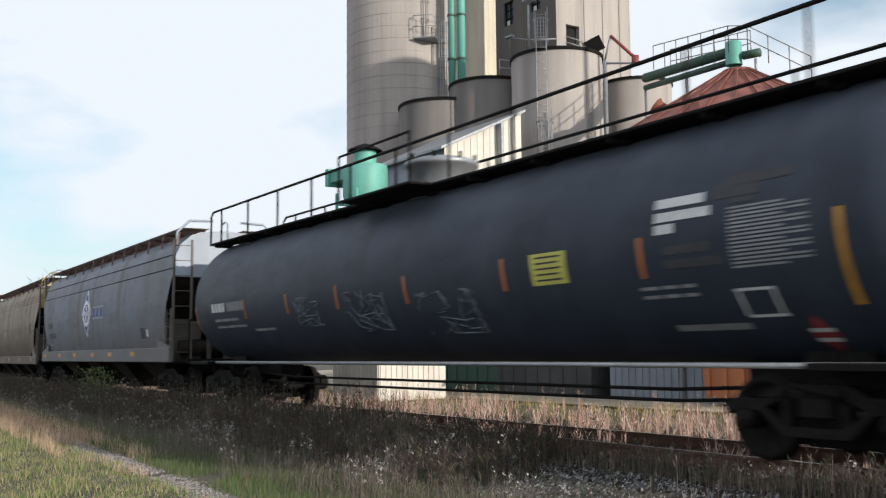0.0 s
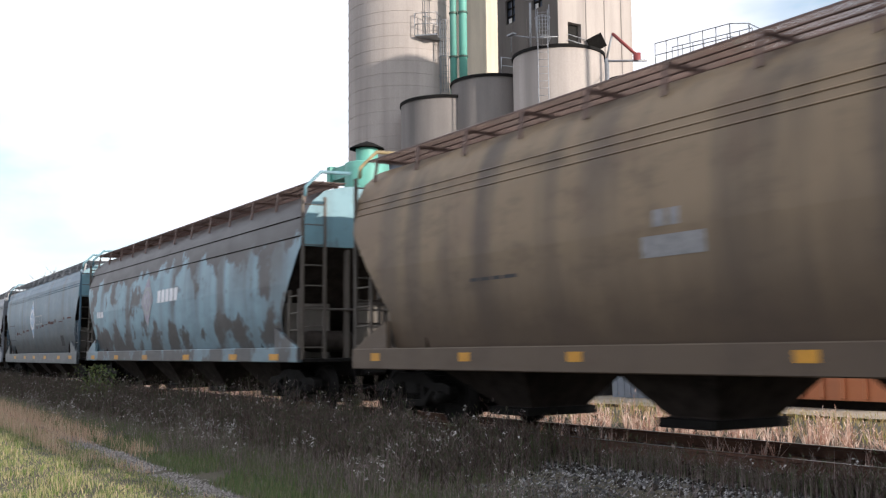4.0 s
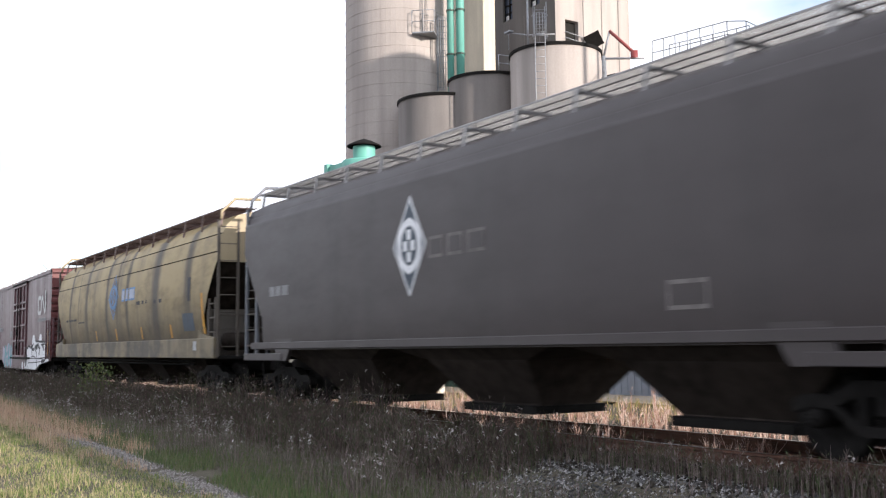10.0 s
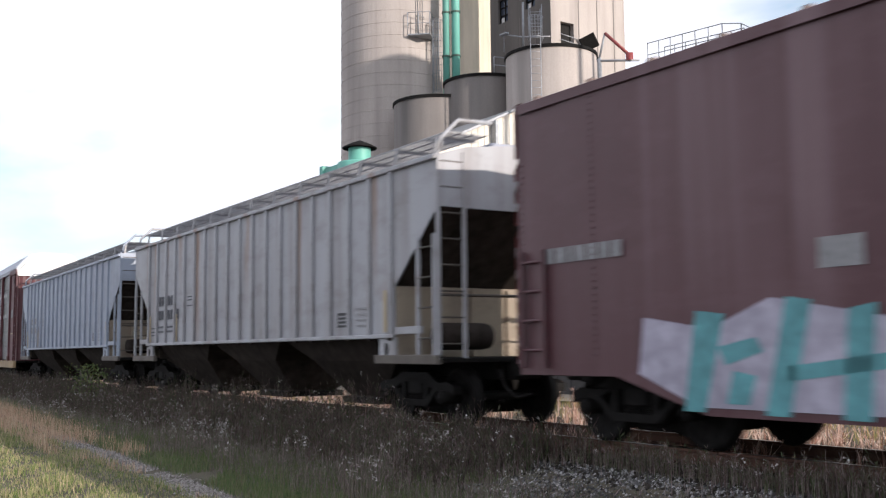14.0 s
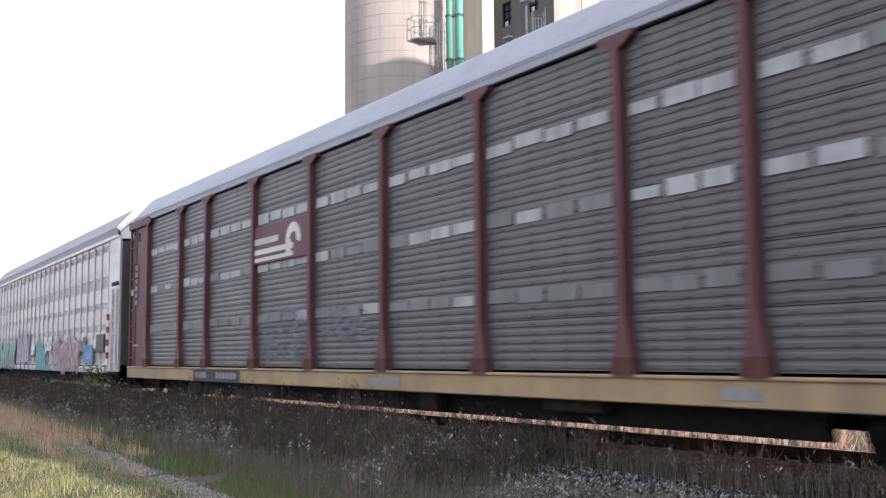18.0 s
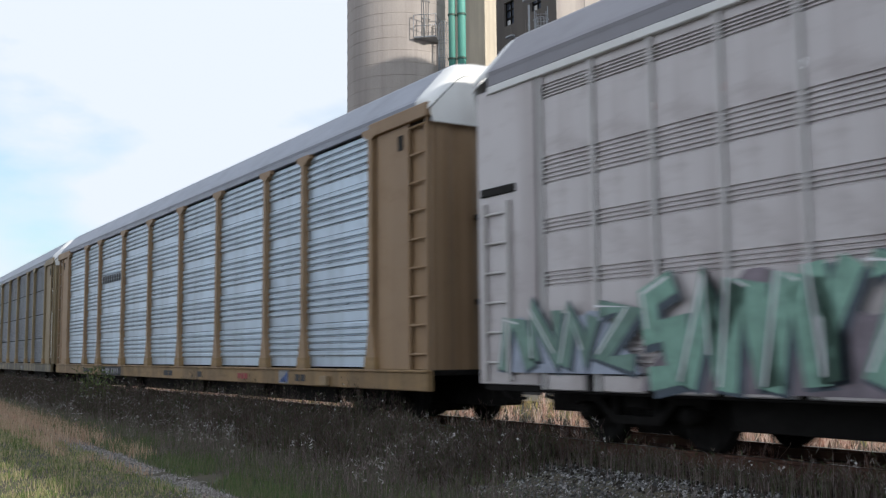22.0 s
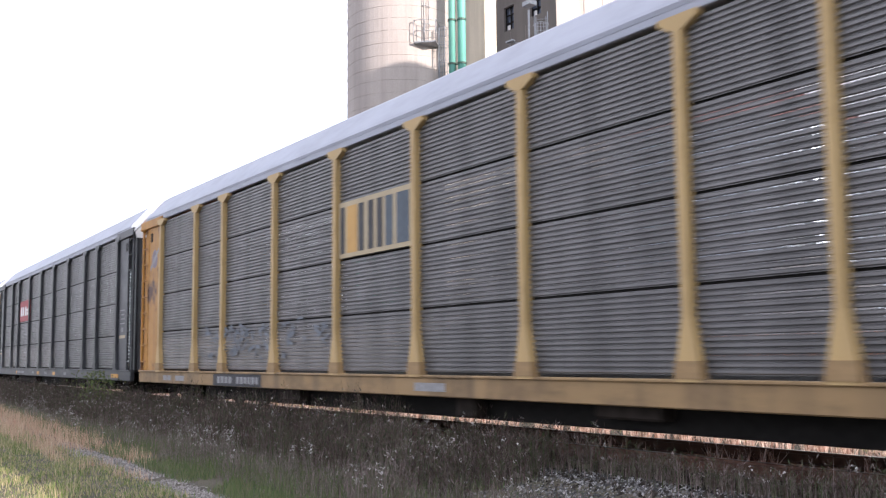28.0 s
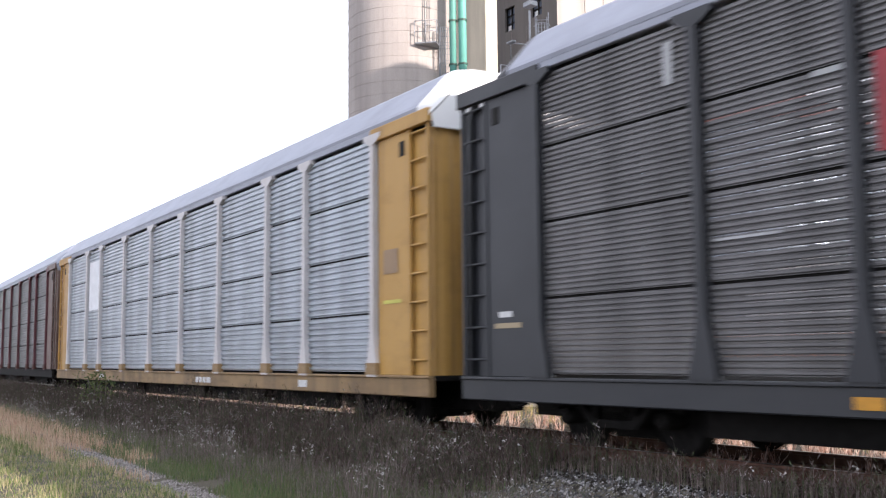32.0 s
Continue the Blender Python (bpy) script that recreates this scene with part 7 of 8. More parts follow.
    g = part("graffiti", poly([(-168.1, 0.5), (-165.2, 0.48), (-164.0, 0.72), (-162.0, 0.86), (-162.2, 1.1), (-162.6, 1.25), (-162.45, 1.6), (-165.1, 1.72), (-165.6, 1.5), (-166.9, 1.5), (-167.6, 1.3), (-167.5, 0.95), (-168.2, 0.7)], 0.008), M_SPRAYWHITE, car, "large white block-letter graffiti with black edges")
    for cx, cz, rr in ((-165.75, 1.62, 0.42), (-164.05, 1.68, 0.36), (-168.1, 1.35, 0.2), (-168.7, 0.62, 0.22)):
        part("bubble", poly([(cx + rr * math.cos(k * 0.449), cz + rr * 0.85 * math.sin(k * 0.449)) for k in range(14)], 0.007), M_SPRAYWHITE, g)
    for pts in ([(-167.9, 0.6), (-167.6, 0.6), (-167.45, 1.3), (-167.7, 1.4)], [(-166.5, 1.45), (-165.7, 1.62), (-165.9, 1.44), (-166.4, 1.36)], [(-165.3, 1.5), (-164.4, 1.62), (-164.7, 1.36), (-165.1, 1.3)], [(-165.2, 1.72), (-162.4, 1.68), (-162.5, 1.58), (-165.1, 1.64)], [(-163.4, 1.62), (-163.0, 1.3), (-163.2, 1.28), (-163.7, 1.5)], [(-167.4, 0.98), (-163.2, 0.95), (-163.2, 0.92), (-167.4, 0.94)], [(-166.2, 1.3), (-166.1, 1.3), (-166.0, 1.0), (-166.1, 1.0)], [(-165.0, 1.25), (-164.9, 1.25), (-164.7, 0.5), (-164.8, 0.5)], [(-163.6, 0.9), (-162.6, 0.95), (-163.0, 0.8), (-163.8, 0.76)]):
        part("outline", poly(pts, 0.012), M_DARKMARK, g)
    for pts, w in ((((2.05, 1.45), (2.25, 1.0), (2.0, 0.55)), 0.09), (((2.3, 1.38), (2.7, 1.5), (3.2, 1.42)), 0.05), (((3.3, 1.0), (4.0, 1.06), (4.8, 0.95), (7.2, 1.0)), 0.022), (((3.5, 1.4), (3.9, 1.32), (4.3, 1.38)), 0.06), (((4.35, 1.5), (4.75, 1.2), (4.6, 1.55)), 0.06), (((5.2, 1.5), (5.6, 1.35), (5.4, 1.1)), 0.07), (((5.9, 1.52), (7.2, 1.56)), 0.03), (((7.0, 1.35), (7.3, 1.0), (7.1, 0.95)), 0.05), (((2.6, 0.75), (5.9, 0.82), (7.3, 0.98)), 0.02)):
        part("outline", stroke(Mesh(), pts, w, -1.524), M_DARKMARK, g)
    g = part("graffiti", poly([(-175.2, 1.55), (-174.2, 1.4), (-173.4, 1.7), (-172.0, 1.45), (-171.95, 0.55), (-174.4, 0.55), (-175.3, 0.9)], 0.006), M_LILAC, car, "faded grey and turquoise graffiti blocks")
    for pts in ([(-174.6, 0.5), (-174.3, 0.5), (-174.0, 1.55), (-174.4, 1.6)], [(-174.1, 1.2), (-173.6, 1.3), (-173.5, 1.15), (-174.0, 1.0)], [(-173.5, 0.5), (-173.2, 0.5), (-172.9, 1.65), (-173.2, 1.7)], [(-173.2, 1.0), (-172.0, 1.15), (-172.0, 1.0), (-173.2, 0.85)], [(-172.6, 0.5), (-172.3, 0.5), (-172.2, 1.6), (-172.5, 1.55)], [(-174.0, 0.6), (-173.7, 0.6), (-173.6, 0.9), (-173.9, 0.95)]):
        part("outline", poly(pts, 0.010), M_TURQ, g)
    coupler(car, half + 0.25)
    for s in (-1, 1):
        add_truck(car, place, s * (half - 1.75))
    CARS.append((car, place))


POSTS = (-12.07, -9.24, -7.28, -4.29, -1.42, 1.42, 4.29, 7.28, 9.24, 12.07)
RACK_ROOF = ((-1.56, 5.14), (-1.57, 5.20), (-1.52, 5.27), (-1.04, 5.80), (-0.90, 5.89), (-0.6, 5.94), (0, 5.95), (0.6, 5.94), (0.90, 5.89), (1.04, 5.80), (1.52, 5.27), (1.57, 5.20), (1.56, 5.14))


def ribbed_panel(w, z0, z1, ribs, depth, flat=0.0, holes=False):
    """A corrugated side panel; flat: the share at its foot that is left smooth; holes: a row of slots along every rib's foot."""
    mesh, h = Mesh(), z1 - z0
    zf = z0 + h * flat
    pts = [(z0, 0.0)] + ([(zf, 0.0)] if flat else [])
    p = (z1 - zf) / ribs
    for i in range(ribs):
        a = zf + p * i
        pts += [(a + 0.12 * p, 0.0), (a + 0.3 * p, depth), (a + 0.72 * p, depth), (a + 0.9 * p, 0.0)]
    pts.append((z1, 0.0))
    step = 0.115
    for (za, da), (zb, db) in zip(pts, pts[1:]):
        if holes and da == db == 0.0 and za > z0 + 0.01 and zb < z1 - 0.01:
            x = 0.0
            while x < w:
                e = min(w, x + 0.062)
                mesh.sheet([[(x, -1.50, za), (e, -1.50, za), (e, -1.455, za)], [(x, -1.50, zb), (e, -1.50, zb), (e, -1.455, zb)]])
                x += step
        else:
            mesh.sheet([[(0, -1.50 - da, za), (w, -1.50 - da, za)], [(0, -1.50 - db, zb), (w, -1.50 - db, zb)]])
    return mesh


def rack_roof(car, L, roof, end, tail=None):
    back = 1.3 if tail else 0.42
    m = Mesh().sheet([[(-L + back, y, z), (L - 0.42, y, z)] for y, z in RACK_ROOF], False)
    r = part("roof", m, roof, car)
    for s in (-1, 1):
        # rounded end hood
        rows = []
        for k in range(7):
            a = k / 6 * math.pi / 2
            x = s * (L - (back if s < 0 else 0.42) + 0.40 * math.sin(a))
            sh = 1 - 0.10 * (1 - math.cos(a))
            rows.append([(x, y, 4.4 + (z - 4.4) * sh - 0.12 * (1 - math.cos(a))) for y, z in RACK_ROOF])
        hd = Mesh().sheet(rows, True)
        xe = s * (L - (back if s < 0 else 0.42) + 0.39)
        hd.add([(xe, -1.5, 4.82), (xe, 1.5, 4.82)] + [(xe, y * 0.98, 4.28 + (z - 4.4) * 0.9) for y, z in RACK_ROOF[::-1]], [tuple(range(2 + len(RACK_ROOF)))])
        part("end_hood", hd, end if s > 0 else tail or end, car, "rounded roof end")


def autorack(label, place, panel, post, sill, end, roof=None, rows=4, ribs=11, gap=0.035, depth=0.028, hood=None, door=None, flat=0.0, group="autorack cars", holes=False, tail=None):
    """A covered car carrier: sill, posts, ribbed panels, hooded roof, end doors and ladders."""
    L = 14.0
    car = thing("autorack_car", label, "autorack", group)
    for s in (-1, 1):
        part("side_sill", Mesh().box(-L + 0.1, L - 0.1, s * 1.52 - 0.06, s * 1.52 + 0.06, 0.60, 0.90, 0.015).box(-L + 0.1, L - 0.1, s * 1.52 - 0.09, s * 1.52 + 0.05, 0.885, 0.93), sill, car)
    part("deck", Mesh().box(-L + 0.1, L - 0.1, -1.46, 1.46, 0.84, 0.93), M_UNDER, car)
    part("centre_sill", Mesh().box(-L + 0.2, L - 0.2, -0.3, 0.3, 0.34, 0.84), M_UNDER, car)
    for s in (-1, 1):
        part("stringer", Mesh().box(-9.7, 9.7, s * 1.02 - 0.07, s * 1.02 + 0.07, 0.27, 0.64), M_UNDER, car)
    for a, b, za, zb in ((-4.6, -3.5, 0.36, 0.66), (2.2, 2.7, 0.30, 0.60), (5.4, 6.6, 0.42, 0.62)):
        part("brake_box", Mesh().box(a, b, -1.34, -1.1, za, zb, 0.03), M_SLOPE, car, "grimy brake gear under the sill")
    z0, z1 = 0.96, 5.0
    h = (z1 - z0) / rows
    for a, b in zip(POSTS, POSTS[1:]):
        w = round(b - a - 0.04, 2)
        for k in range(rows):
            key = ("panel", w, rows, k, ribs, depth, panel.name, gap, flat, holes)
            me = shared(key, lambda: ribbed_panel(w, z0 + h * k + gap / 2, z0 + h * (k + 1) - gap / 2, ribs, depth, flat, holes).data("panel", panel))
            part("panel", me, None, car, at=pose(a + 0.02, 0, 0))
    for k in range(1, rows):
        part("seam_rail", Mesh().box(-12.3, 12.3, -1.47, -1.40, z0 + h * k - 0.06, z0 + h * k + 0.06), M_UNDER, car)
    far = Mesh()
    if holes:
        for k in range(28):
            za = 0.93 + 0.145 * k
            far.sheet([[(-L + 0.4, 1.5, z), (L - 0.4, 1.5, z)] for z in (za, za + 0.085)])
    else:
        far.sheet([[(-L + 0.4, 1.5, z), (L - 0.4, 1.5, z)] for z in (0.93, 4.98)])
    tagged(part("far_side", far, panel, car), kind="stuff" if holes else "")
    foot, top = 0.18, 0.065
    pm = shared(("post", post.name), lambda: Mesh().prism([(-foot, 0.90), (foot, 0.90), (foot * 0.95, 1.08), (top, 1.62), (top, 4.95), (-top, 4.95), (-top, 1.62), (-foot * 0.95, 1.08)], -1.615, -1.49).data("post", post))
    bm = shared(("bracket", post.name), lambda: Mesh().prism([(-0.1, 4.86), (0.1, 4.86), (0.3, 4.97), (0.3, 5.04), (-0.3, 5.04), (-0.3, 4.97)], -1.61, -1.50).data("post_bracket", post))
    base = M_RUSTMARK if post is M_MAROON else M_CHAR if post is M_CHAR else M_SILLYEL
    fm = shared(("foot", base.name), lambda: Mesh().prism([(-0.2, 0.935), (0.2, 0.935), (0.17, 1.13), (-0.17, 1.13)], -1.628, -1.5).data("post_foot", base))
    for x in POSTS:
        p = part("post", pm, None, car, at=pose(x, 0, 0))
        part("post_bracket", bm, None, p)
        part("post_foot", fm, None, p, "dark post foot")
    for t in (-1.52, 1.52):
        part("top_rail", Mesh().box(-L + 0.4, L - 0.4, t - 0.04, t + 0.04, 5.035, 5.145), roof or M_RACKROOF, car, "pale rail under the eave")
    rack_roof(car, L, roof or M_RACKROOF, hood or M_RACKWHITE, tail)
    for s in (-1, 1):
        a, b = sorted((s * 12.2, s * 13.25))
        part("end_panel", Mesh().box(a, b, 1.48, 1.54, 0.93, 4.9), end, car, "flat painted end panel")
        p = part("end_panel", Mesh().box(a, b, -1.54, -1.48, 0.93, 4.9), end, car, "flat painted end panel")
        a, b = sorted((s * 13.25, s * 13.9))
        part("corner_post", Mesh().box(a, b, -1.47, -1.40, 0.93, 4.85), end, p)
        part("corner_post", Mesh().box(a, b, 1.40, 1.47, 0.93, 4.85), end, car)
        rungs(car, (s * 13.28, -1.53), (s * 13.86, -1.53), 0.9, 5.0, 9, end)
        part("lintel", Mesh().box(*sorted((s * 12.0, s * 13.95)), -1.6, -1.5, 4.9, 5.13), end, p)
        part("slot", Mesh().box(*sorted((s * 12.95, s * 13.12)), -1.55, -1.535, 4.5, 4.75), M_VOID, p)
        rowsd = []
        for k in range(25):
            y = -1.4 + 2.8 * k / 24
            dx = 0.04 * (k % 4 in (1, 2))
            rowsd.append([(s * (L - 0.14 + dx), y, 0.93), (s * (L - 0.14 + dx), y, 4.86)])
        dr = part("end_door", Mesh().sheet(rowsd), door or end, car, "ribbed end door")
        for z in (2.0, 3.35):
            part("latch_bar", Mesh().box(*sorted((s * (L - 0.1), s * (L + 0.02))), -0.7, 0.9, z - 0.04, z + 0.04), M_UNDER, dr)
    coupler(car, L, 0.86)
    for s in (-1, 1):
        add_truck(car, place, s * 11.2, 0.419)
    CARS.append((car, place))
    return car, (lambda z: -1.535), (lambda z: -1.585)


def sill_text(car, xs, material=M_FADED):
    for x, ws in xs:
        part("lettering", bars(lambda z: -1.585, x, 0.68, ws, 0.13), material, car)


def build_autoracks():
    rg = random.Random(31)
    # red-posted car with pale bands
    c, y, ys = autorack("autorack with maroon posts, grimy panels and pale bands", -230.15, M_GALV_MID, M_MAROON, M_SILLTAN, M_MAROON, rows=6, ribs=6, gap=0.01, depth=0.007)
    for z, pale in ((1.97, 0.12), (3.05, 0.75), (4.08, 0.9)):
        for a, b in zip(POSTS, POSTS[1:]):
            n = max(2, round((b - a) / 0.72))
            w = (b - a - 0.3) / n
            for i in range(n):
                x = a + 0.16 + w * i
                tile = mark(Mesh(), lambda q: -1.518, x, x + w - rg.uniform(0.03, 0.12), z - 0.10 + rg.uniform(-0.01, 0.03), z + 0.11 + rg.uniform(-0.05, 0.01), 0.006)
                part("pale_band", tile, M_BAND if rg.random() < pale else M_BANDDIM, c, "worn pale patch in a row")
    sign = part("sign", Mesh().box(-4.22, -1.5, -1.575, -1.545, 3.12, 3.92, 0.006), M_MAROON, c, "maroon sign with white striped emblem")
    e = Mesh()
    for za, zb in ((3.17, 3.25), (3.32, 3.43)):
        mark(e, lambda z: -1.576, -4.2, -2.2, za, zb, 0.004)
    for k in range(14):
        a0, a1 = math.pi * (1.05 - 1.1 * k / 14), math.pi * (1.05 - 1.1 * (k + 1) / 14)
        e.add([(-2.2 + r_ * math.cos(a_), -1.58, 3.48 + r_ * math.sin(a_)) for r_, a_ in ((0.17, a0), (0.36, a0), (0.36, a1), (0.17, a1))], [(0, 1, 2, 3)])
    mark(e, lambda z: -1.576, -2.56, -2.3, 3.17, 3.50, 0.0045)
    tagged(part("emblem", e, M_WHITE, sign), kind="stuff")
    part("lettering", bars(lambda z: -1.576, -4.18, 3.53, (0.12,) * 8, 0.13, 0.04), M_WHITE, sign)
    plate = part("sill_plate", mark(Mesh(), lambda z: -1.585, -8.0, -4.97, 0.61, 0.88, 0.006), M_DARKMARK, c, "black sill section with pale bars")
    part("lettering", bars(lambda z: -1.593, -7.85, 0.68, (0.16,) * 4, 0.14, 0.04), M_FADED, plate)
    part("lettering", bars(lambda z: -1.593, -6.45, 0.68, (0.17,) * 6, 0.14, 0.05), M_FADED, plate)
    part("lettering", bars(lambda z: -1.545, 12.43, 2.92, (0.28, 0.28), 0.36, 0.07), M_FADED, c)
    part("lettering", bars(lambda z: -1.545, 12.4, 2.15, (0.75,), 0.05), M_PALETAN, c)
    for k in range(6):
        part("lettering", bars(lambda z: -1.565, -13.27, 2.68 + 0.2 * k, (0.22,), 0.14), M_FADED, c)
    part("paint_patch", bars(lambda z: -1.565, -13.66, 2.97, (0.22,), 0.17), M_PALETAN, c, "small pale square")
    part("lettering", bars(lambda z: -1.565, -13.4, 1.5, (0.5,), 0.05), M_PALETAN, c)
    vents = Mesh()
    for a, b in zip(POSTS, POSTS[1:]):
        n = max(2, round((b - a) / 0.72))
        for i in range(n):
            x = a + 0.16 + (b - a - 0.3) * (i + 0.5) / n
            for k in range(36):
                mark(vents, lambda q: -1.508, x - 0.04, x + 0.04, 1.0 + 0.112 * k, 1.012 + 0.112 * k, 0.005)
    tagged(part("vent_slot", vents, M_UNDER, c), "columns of short dark vent slots", kind="stuff")
    m = Mesh()
    for _ in range(110):
        x, z = (rg.uniform(-4.05, -1.9), rg.uniform(1.1, 2.1)) if rg.random() < 0.65 else (rg.uniform(-1.1, 0.5), rg.uniform(1.45, 2.0))
        stroke(m, ((x, z), (x + rg.uniform(0.03, 0.2), z + rg.uniform(-0.12, 0.12)), (x + rg.uniform(0.1, 0.4), z + rg.uniform(-0.06, 0.06))), rg.uniform(0.008, 0.028), -1.528)
    tagged(part("graffiti", m, M_CHALK, c), "faint pale graffiti smears", kind="stuff")
    sill_text(c, ((-11.6, (0.5,)), (1.0, (0.3, 0.3, 0.3)), (8.8, (0.5,))))
    # silver car with louvred bands and graffiti
    build_silver_car()
    # pale galvanised car with tan posts
    c, y, ys = autorack("autorack with bright ribbed steel panels and tan posts", -288.27, M_GALV, M_TANEND, M_SILLYEL, M_TANEND, rows=5, ribs=5, gap=0.01, depth=0.024, flat=0.22)
    bolts = Mesh()
    for a, b in zip(POSTS, POSTS[1:]):
        for z in (1.42, 2.2, 2.96, 3.74, 4.5):
            for k in range(4):
                x = a + 0.3 + (b - a - 0.6) * k / 3
                bolts.box(x - 0.03, x + 0.03, -1.51, -1.498, z, z + 0.05, 0.004)
                bolts.box(x - 0.03, x + 0.03, -1.51, -1.498, z - 0.13, z - 0.08, 0.004)
    tagged(part("bolt_row", bolts, M_DARKMARK, c), kind="stuff")
    # thin flat dark strips laid along every rib's foot
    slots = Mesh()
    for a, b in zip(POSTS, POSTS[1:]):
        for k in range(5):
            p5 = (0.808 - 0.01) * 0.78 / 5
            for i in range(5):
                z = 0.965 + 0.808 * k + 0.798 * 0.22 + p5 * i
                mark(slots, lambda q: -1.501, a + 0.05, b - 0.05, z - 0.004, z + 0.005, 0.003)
    tagged(part("slot", slots, M_GRIMEIRON, c), "thin dark strips along the feet of the ribs", kind="stuff")
    part("lettering", bars(lambda z: -1.54, -6.9, 3.55, (0.17,) * 8, 0.24, 0.12), M_DARKMARK, c, "dark plain lettering bars")
    sill_text(c, ((-9.2, (0.25, 0.25, 0.6)), (3.0, (0.3,)), (8.9, (0.2, 0.2)), (0.2, (0.4, 0.3))), M_DARKMARK)
    part("lettering", bars(lambda z: -1.585, 5.75, 0.68, (0.16, 0.16, 0.16), 0.12, 0.05), M_REDMARK, c)
    badge = part("paint_patch", mark(Mesh(), lambda z: -1.585, 8.08, 8.56, 0.62, 0.88, 0.006), M_FADED, c, "small blue and white square")
    part("paint_bar", Mesh().add([(8.12, -1.594, 0.65), (8.52, -1.594, 0.65), (8.52, -1.594, 0.86)], [(0, 1, 2)]), M_LOGOBLUE, badge)
    part("junction_box", Mesh().box(10.15, 10.43, -1.66, -1.58, 0.62, 0.80, 0.01), M_SILLTAN, c, "small tan box on the sill")
    plate = part("sill_plate", mark(Mesh(), lambda z: -1.585, -6.66, -4.22, 0.61, 0.88, 0.006), M_DARKMARK, c, "black sill plate with pale bars")
    part("lettering", bars(lambda z: -1.593, -6.66 + 0.15, 0.67, (0.18,) * 4, 0.15), M_FADED, plate)
    part("lettering", bars(lambda z: -1.593, -6.66 + 1.3, 0.67, (0.16,) * 4, 0.15), M_FADED, plate)
    # grey car with pale tan ends
    c, y, ys = autorack("autorack with dull grey panels and pale tan posts", -317.15, M_GALV_DARK, M_DULLTAN, M_SILL8, M_DULLTAN, rows=4, ribs=14, depth=0.018, holes=True)
    sill_text(c, ((-11.5, (0.5,)), (-4.0, (0.5, 0.5)), (6.0, (0.6,))))
    # dark panels, yellow posts, big yellow lettering panel
    c, y, ys = autorack("autorack with sooty panels, pale tan posts and yellow ends", -346.05, M_GALV_BLACK, M_OCHRE, M_SILLYEL, M_YELLOWRUST, rows=4, ribs=14, depth=0.018, holes=True, hood=M_PINKHOOD, door=M_SLOPE)
    sg = part("sign", Mesh().box(-1.32, 1.26, -1.555, -1.54, 3.0, 4.02, 0.004), M_PALETAN, c, "faded yellow sign with black bars")
    for x, w, mt in ((-1.25, 0.16, M_DARKMARK), (-1.0, 0.4, M_YELLOW), (-0.55, 0.2, M_DARKMARK), (-0.2, 0.2, M_DARKMARK), (0.12, 0.2, M_DARKMARK), (0.42, 0.26, M_DARKSLATE), (0.8, 0.42, M_DARKSLATE)):
        part("sign_bar", mark(Mesh(), lambda z: -1.556, x, x + w, 3.08, 3.93, 0.004), mt, sg)
    em = Mesh()
    for k in range(16):
        a0, a1 = 2 * math.pi * k / 16, 2 * math.pi * (k + 1) / 16
        em.add([(12.72, -1.546, 4.0), (12.72 + 0.26 * math.cos(a0), -1.546, 4.0 + 0.26 * math.sin(a0)), (12.72 + 0.26 * math.cos(a1), -1.546, 4.0 + 0.26 * math.sin(a1))], [(0, 1, 2)])
    for s in (-1, 1):
        e2 = part("emblem", Mesh().add([(x if s > 0 else x - 25.44, y_, z) for x, y_, z in em.v], em.f), M_MAUVE, c, "worn mauve disc with slanted grey bar")
        part("emblem_bar", Mesh().add([(12.72 * s + dx, -1.552, 4.0 + dz) for dx, dz in ((-0.4, -0.22), (-0.32, -0.3), (0.4, 0.2), (0.34, 0.3))], [(0, 1, 2, 3)]), M_FADED, e2)
    for z in (1.4, 2.0, 2.3, 2.7):
        part("lettering", bars(lambda q: -1.546, 12.45, z, (0.3,), 0.14), M_DARKMARK, c)
    m = Mesh()
    for _ in range(75):
        x, z = (rg.uniform(-9.0, -4.6), rg.uniform(1.25, 1.9)) if rg.random() < 0.7 else (rg.uniform(-4.0, -1.8), rg.uniform(1.3, 1.9))
        stroke(m, ((x, z), (x + rg.uniform(-0.1, 0.2), z + rg.uniform(-0.2, 0.2)), (x + rg.uniform(0.05, 0.35), z + rg.uniform(-0.1, 0.1))), rg.uniform(0.012, 0.035), -1.55)
    tagged(part("graffiti", m, M_CHALK, c), "dull blue-grey graffiti smears", kind="stuff")
    sill_text(c, ((-11.6, (0.3, 0.3)), (-10.6, (0.7,)), (1.4, (0.9,))))
    plate = part("sill_plate", mark(Mesh(), lambda z: -1.585, -7.78, -4.88, 0.61, 0.88, 0.006), M_DARKMARK, c, "black sill plate with pale bars")
    part("lettering", bars(lambda z: -1.593, -7.78 + 0.3, 0.67, (0.18,) * 4, 0.15), M_FADED, plate)
    part("lettering", bars(lambda z: -1.593, -7.78 + 1.5, 0.67, (0.16,) * 6, 0.15), M_FADED, plate)
    # charcoal car with red sign
    c, y, ys = autorack("autorack with grimy dark panels and charcoal posts", -374.75, M_GALV_BLACK, M_CHAR, M_CHAR, M_CHAR, rows=4, ribs=14, depth=0.018, holes=True, tail=M_CHAR)
    sg = part("sign", Mesh().box(-7.05, -4.22, -1.555, -1.54, 3.05, 4.0, 0.004), M_REDMARK, c, "red sign with white bars")
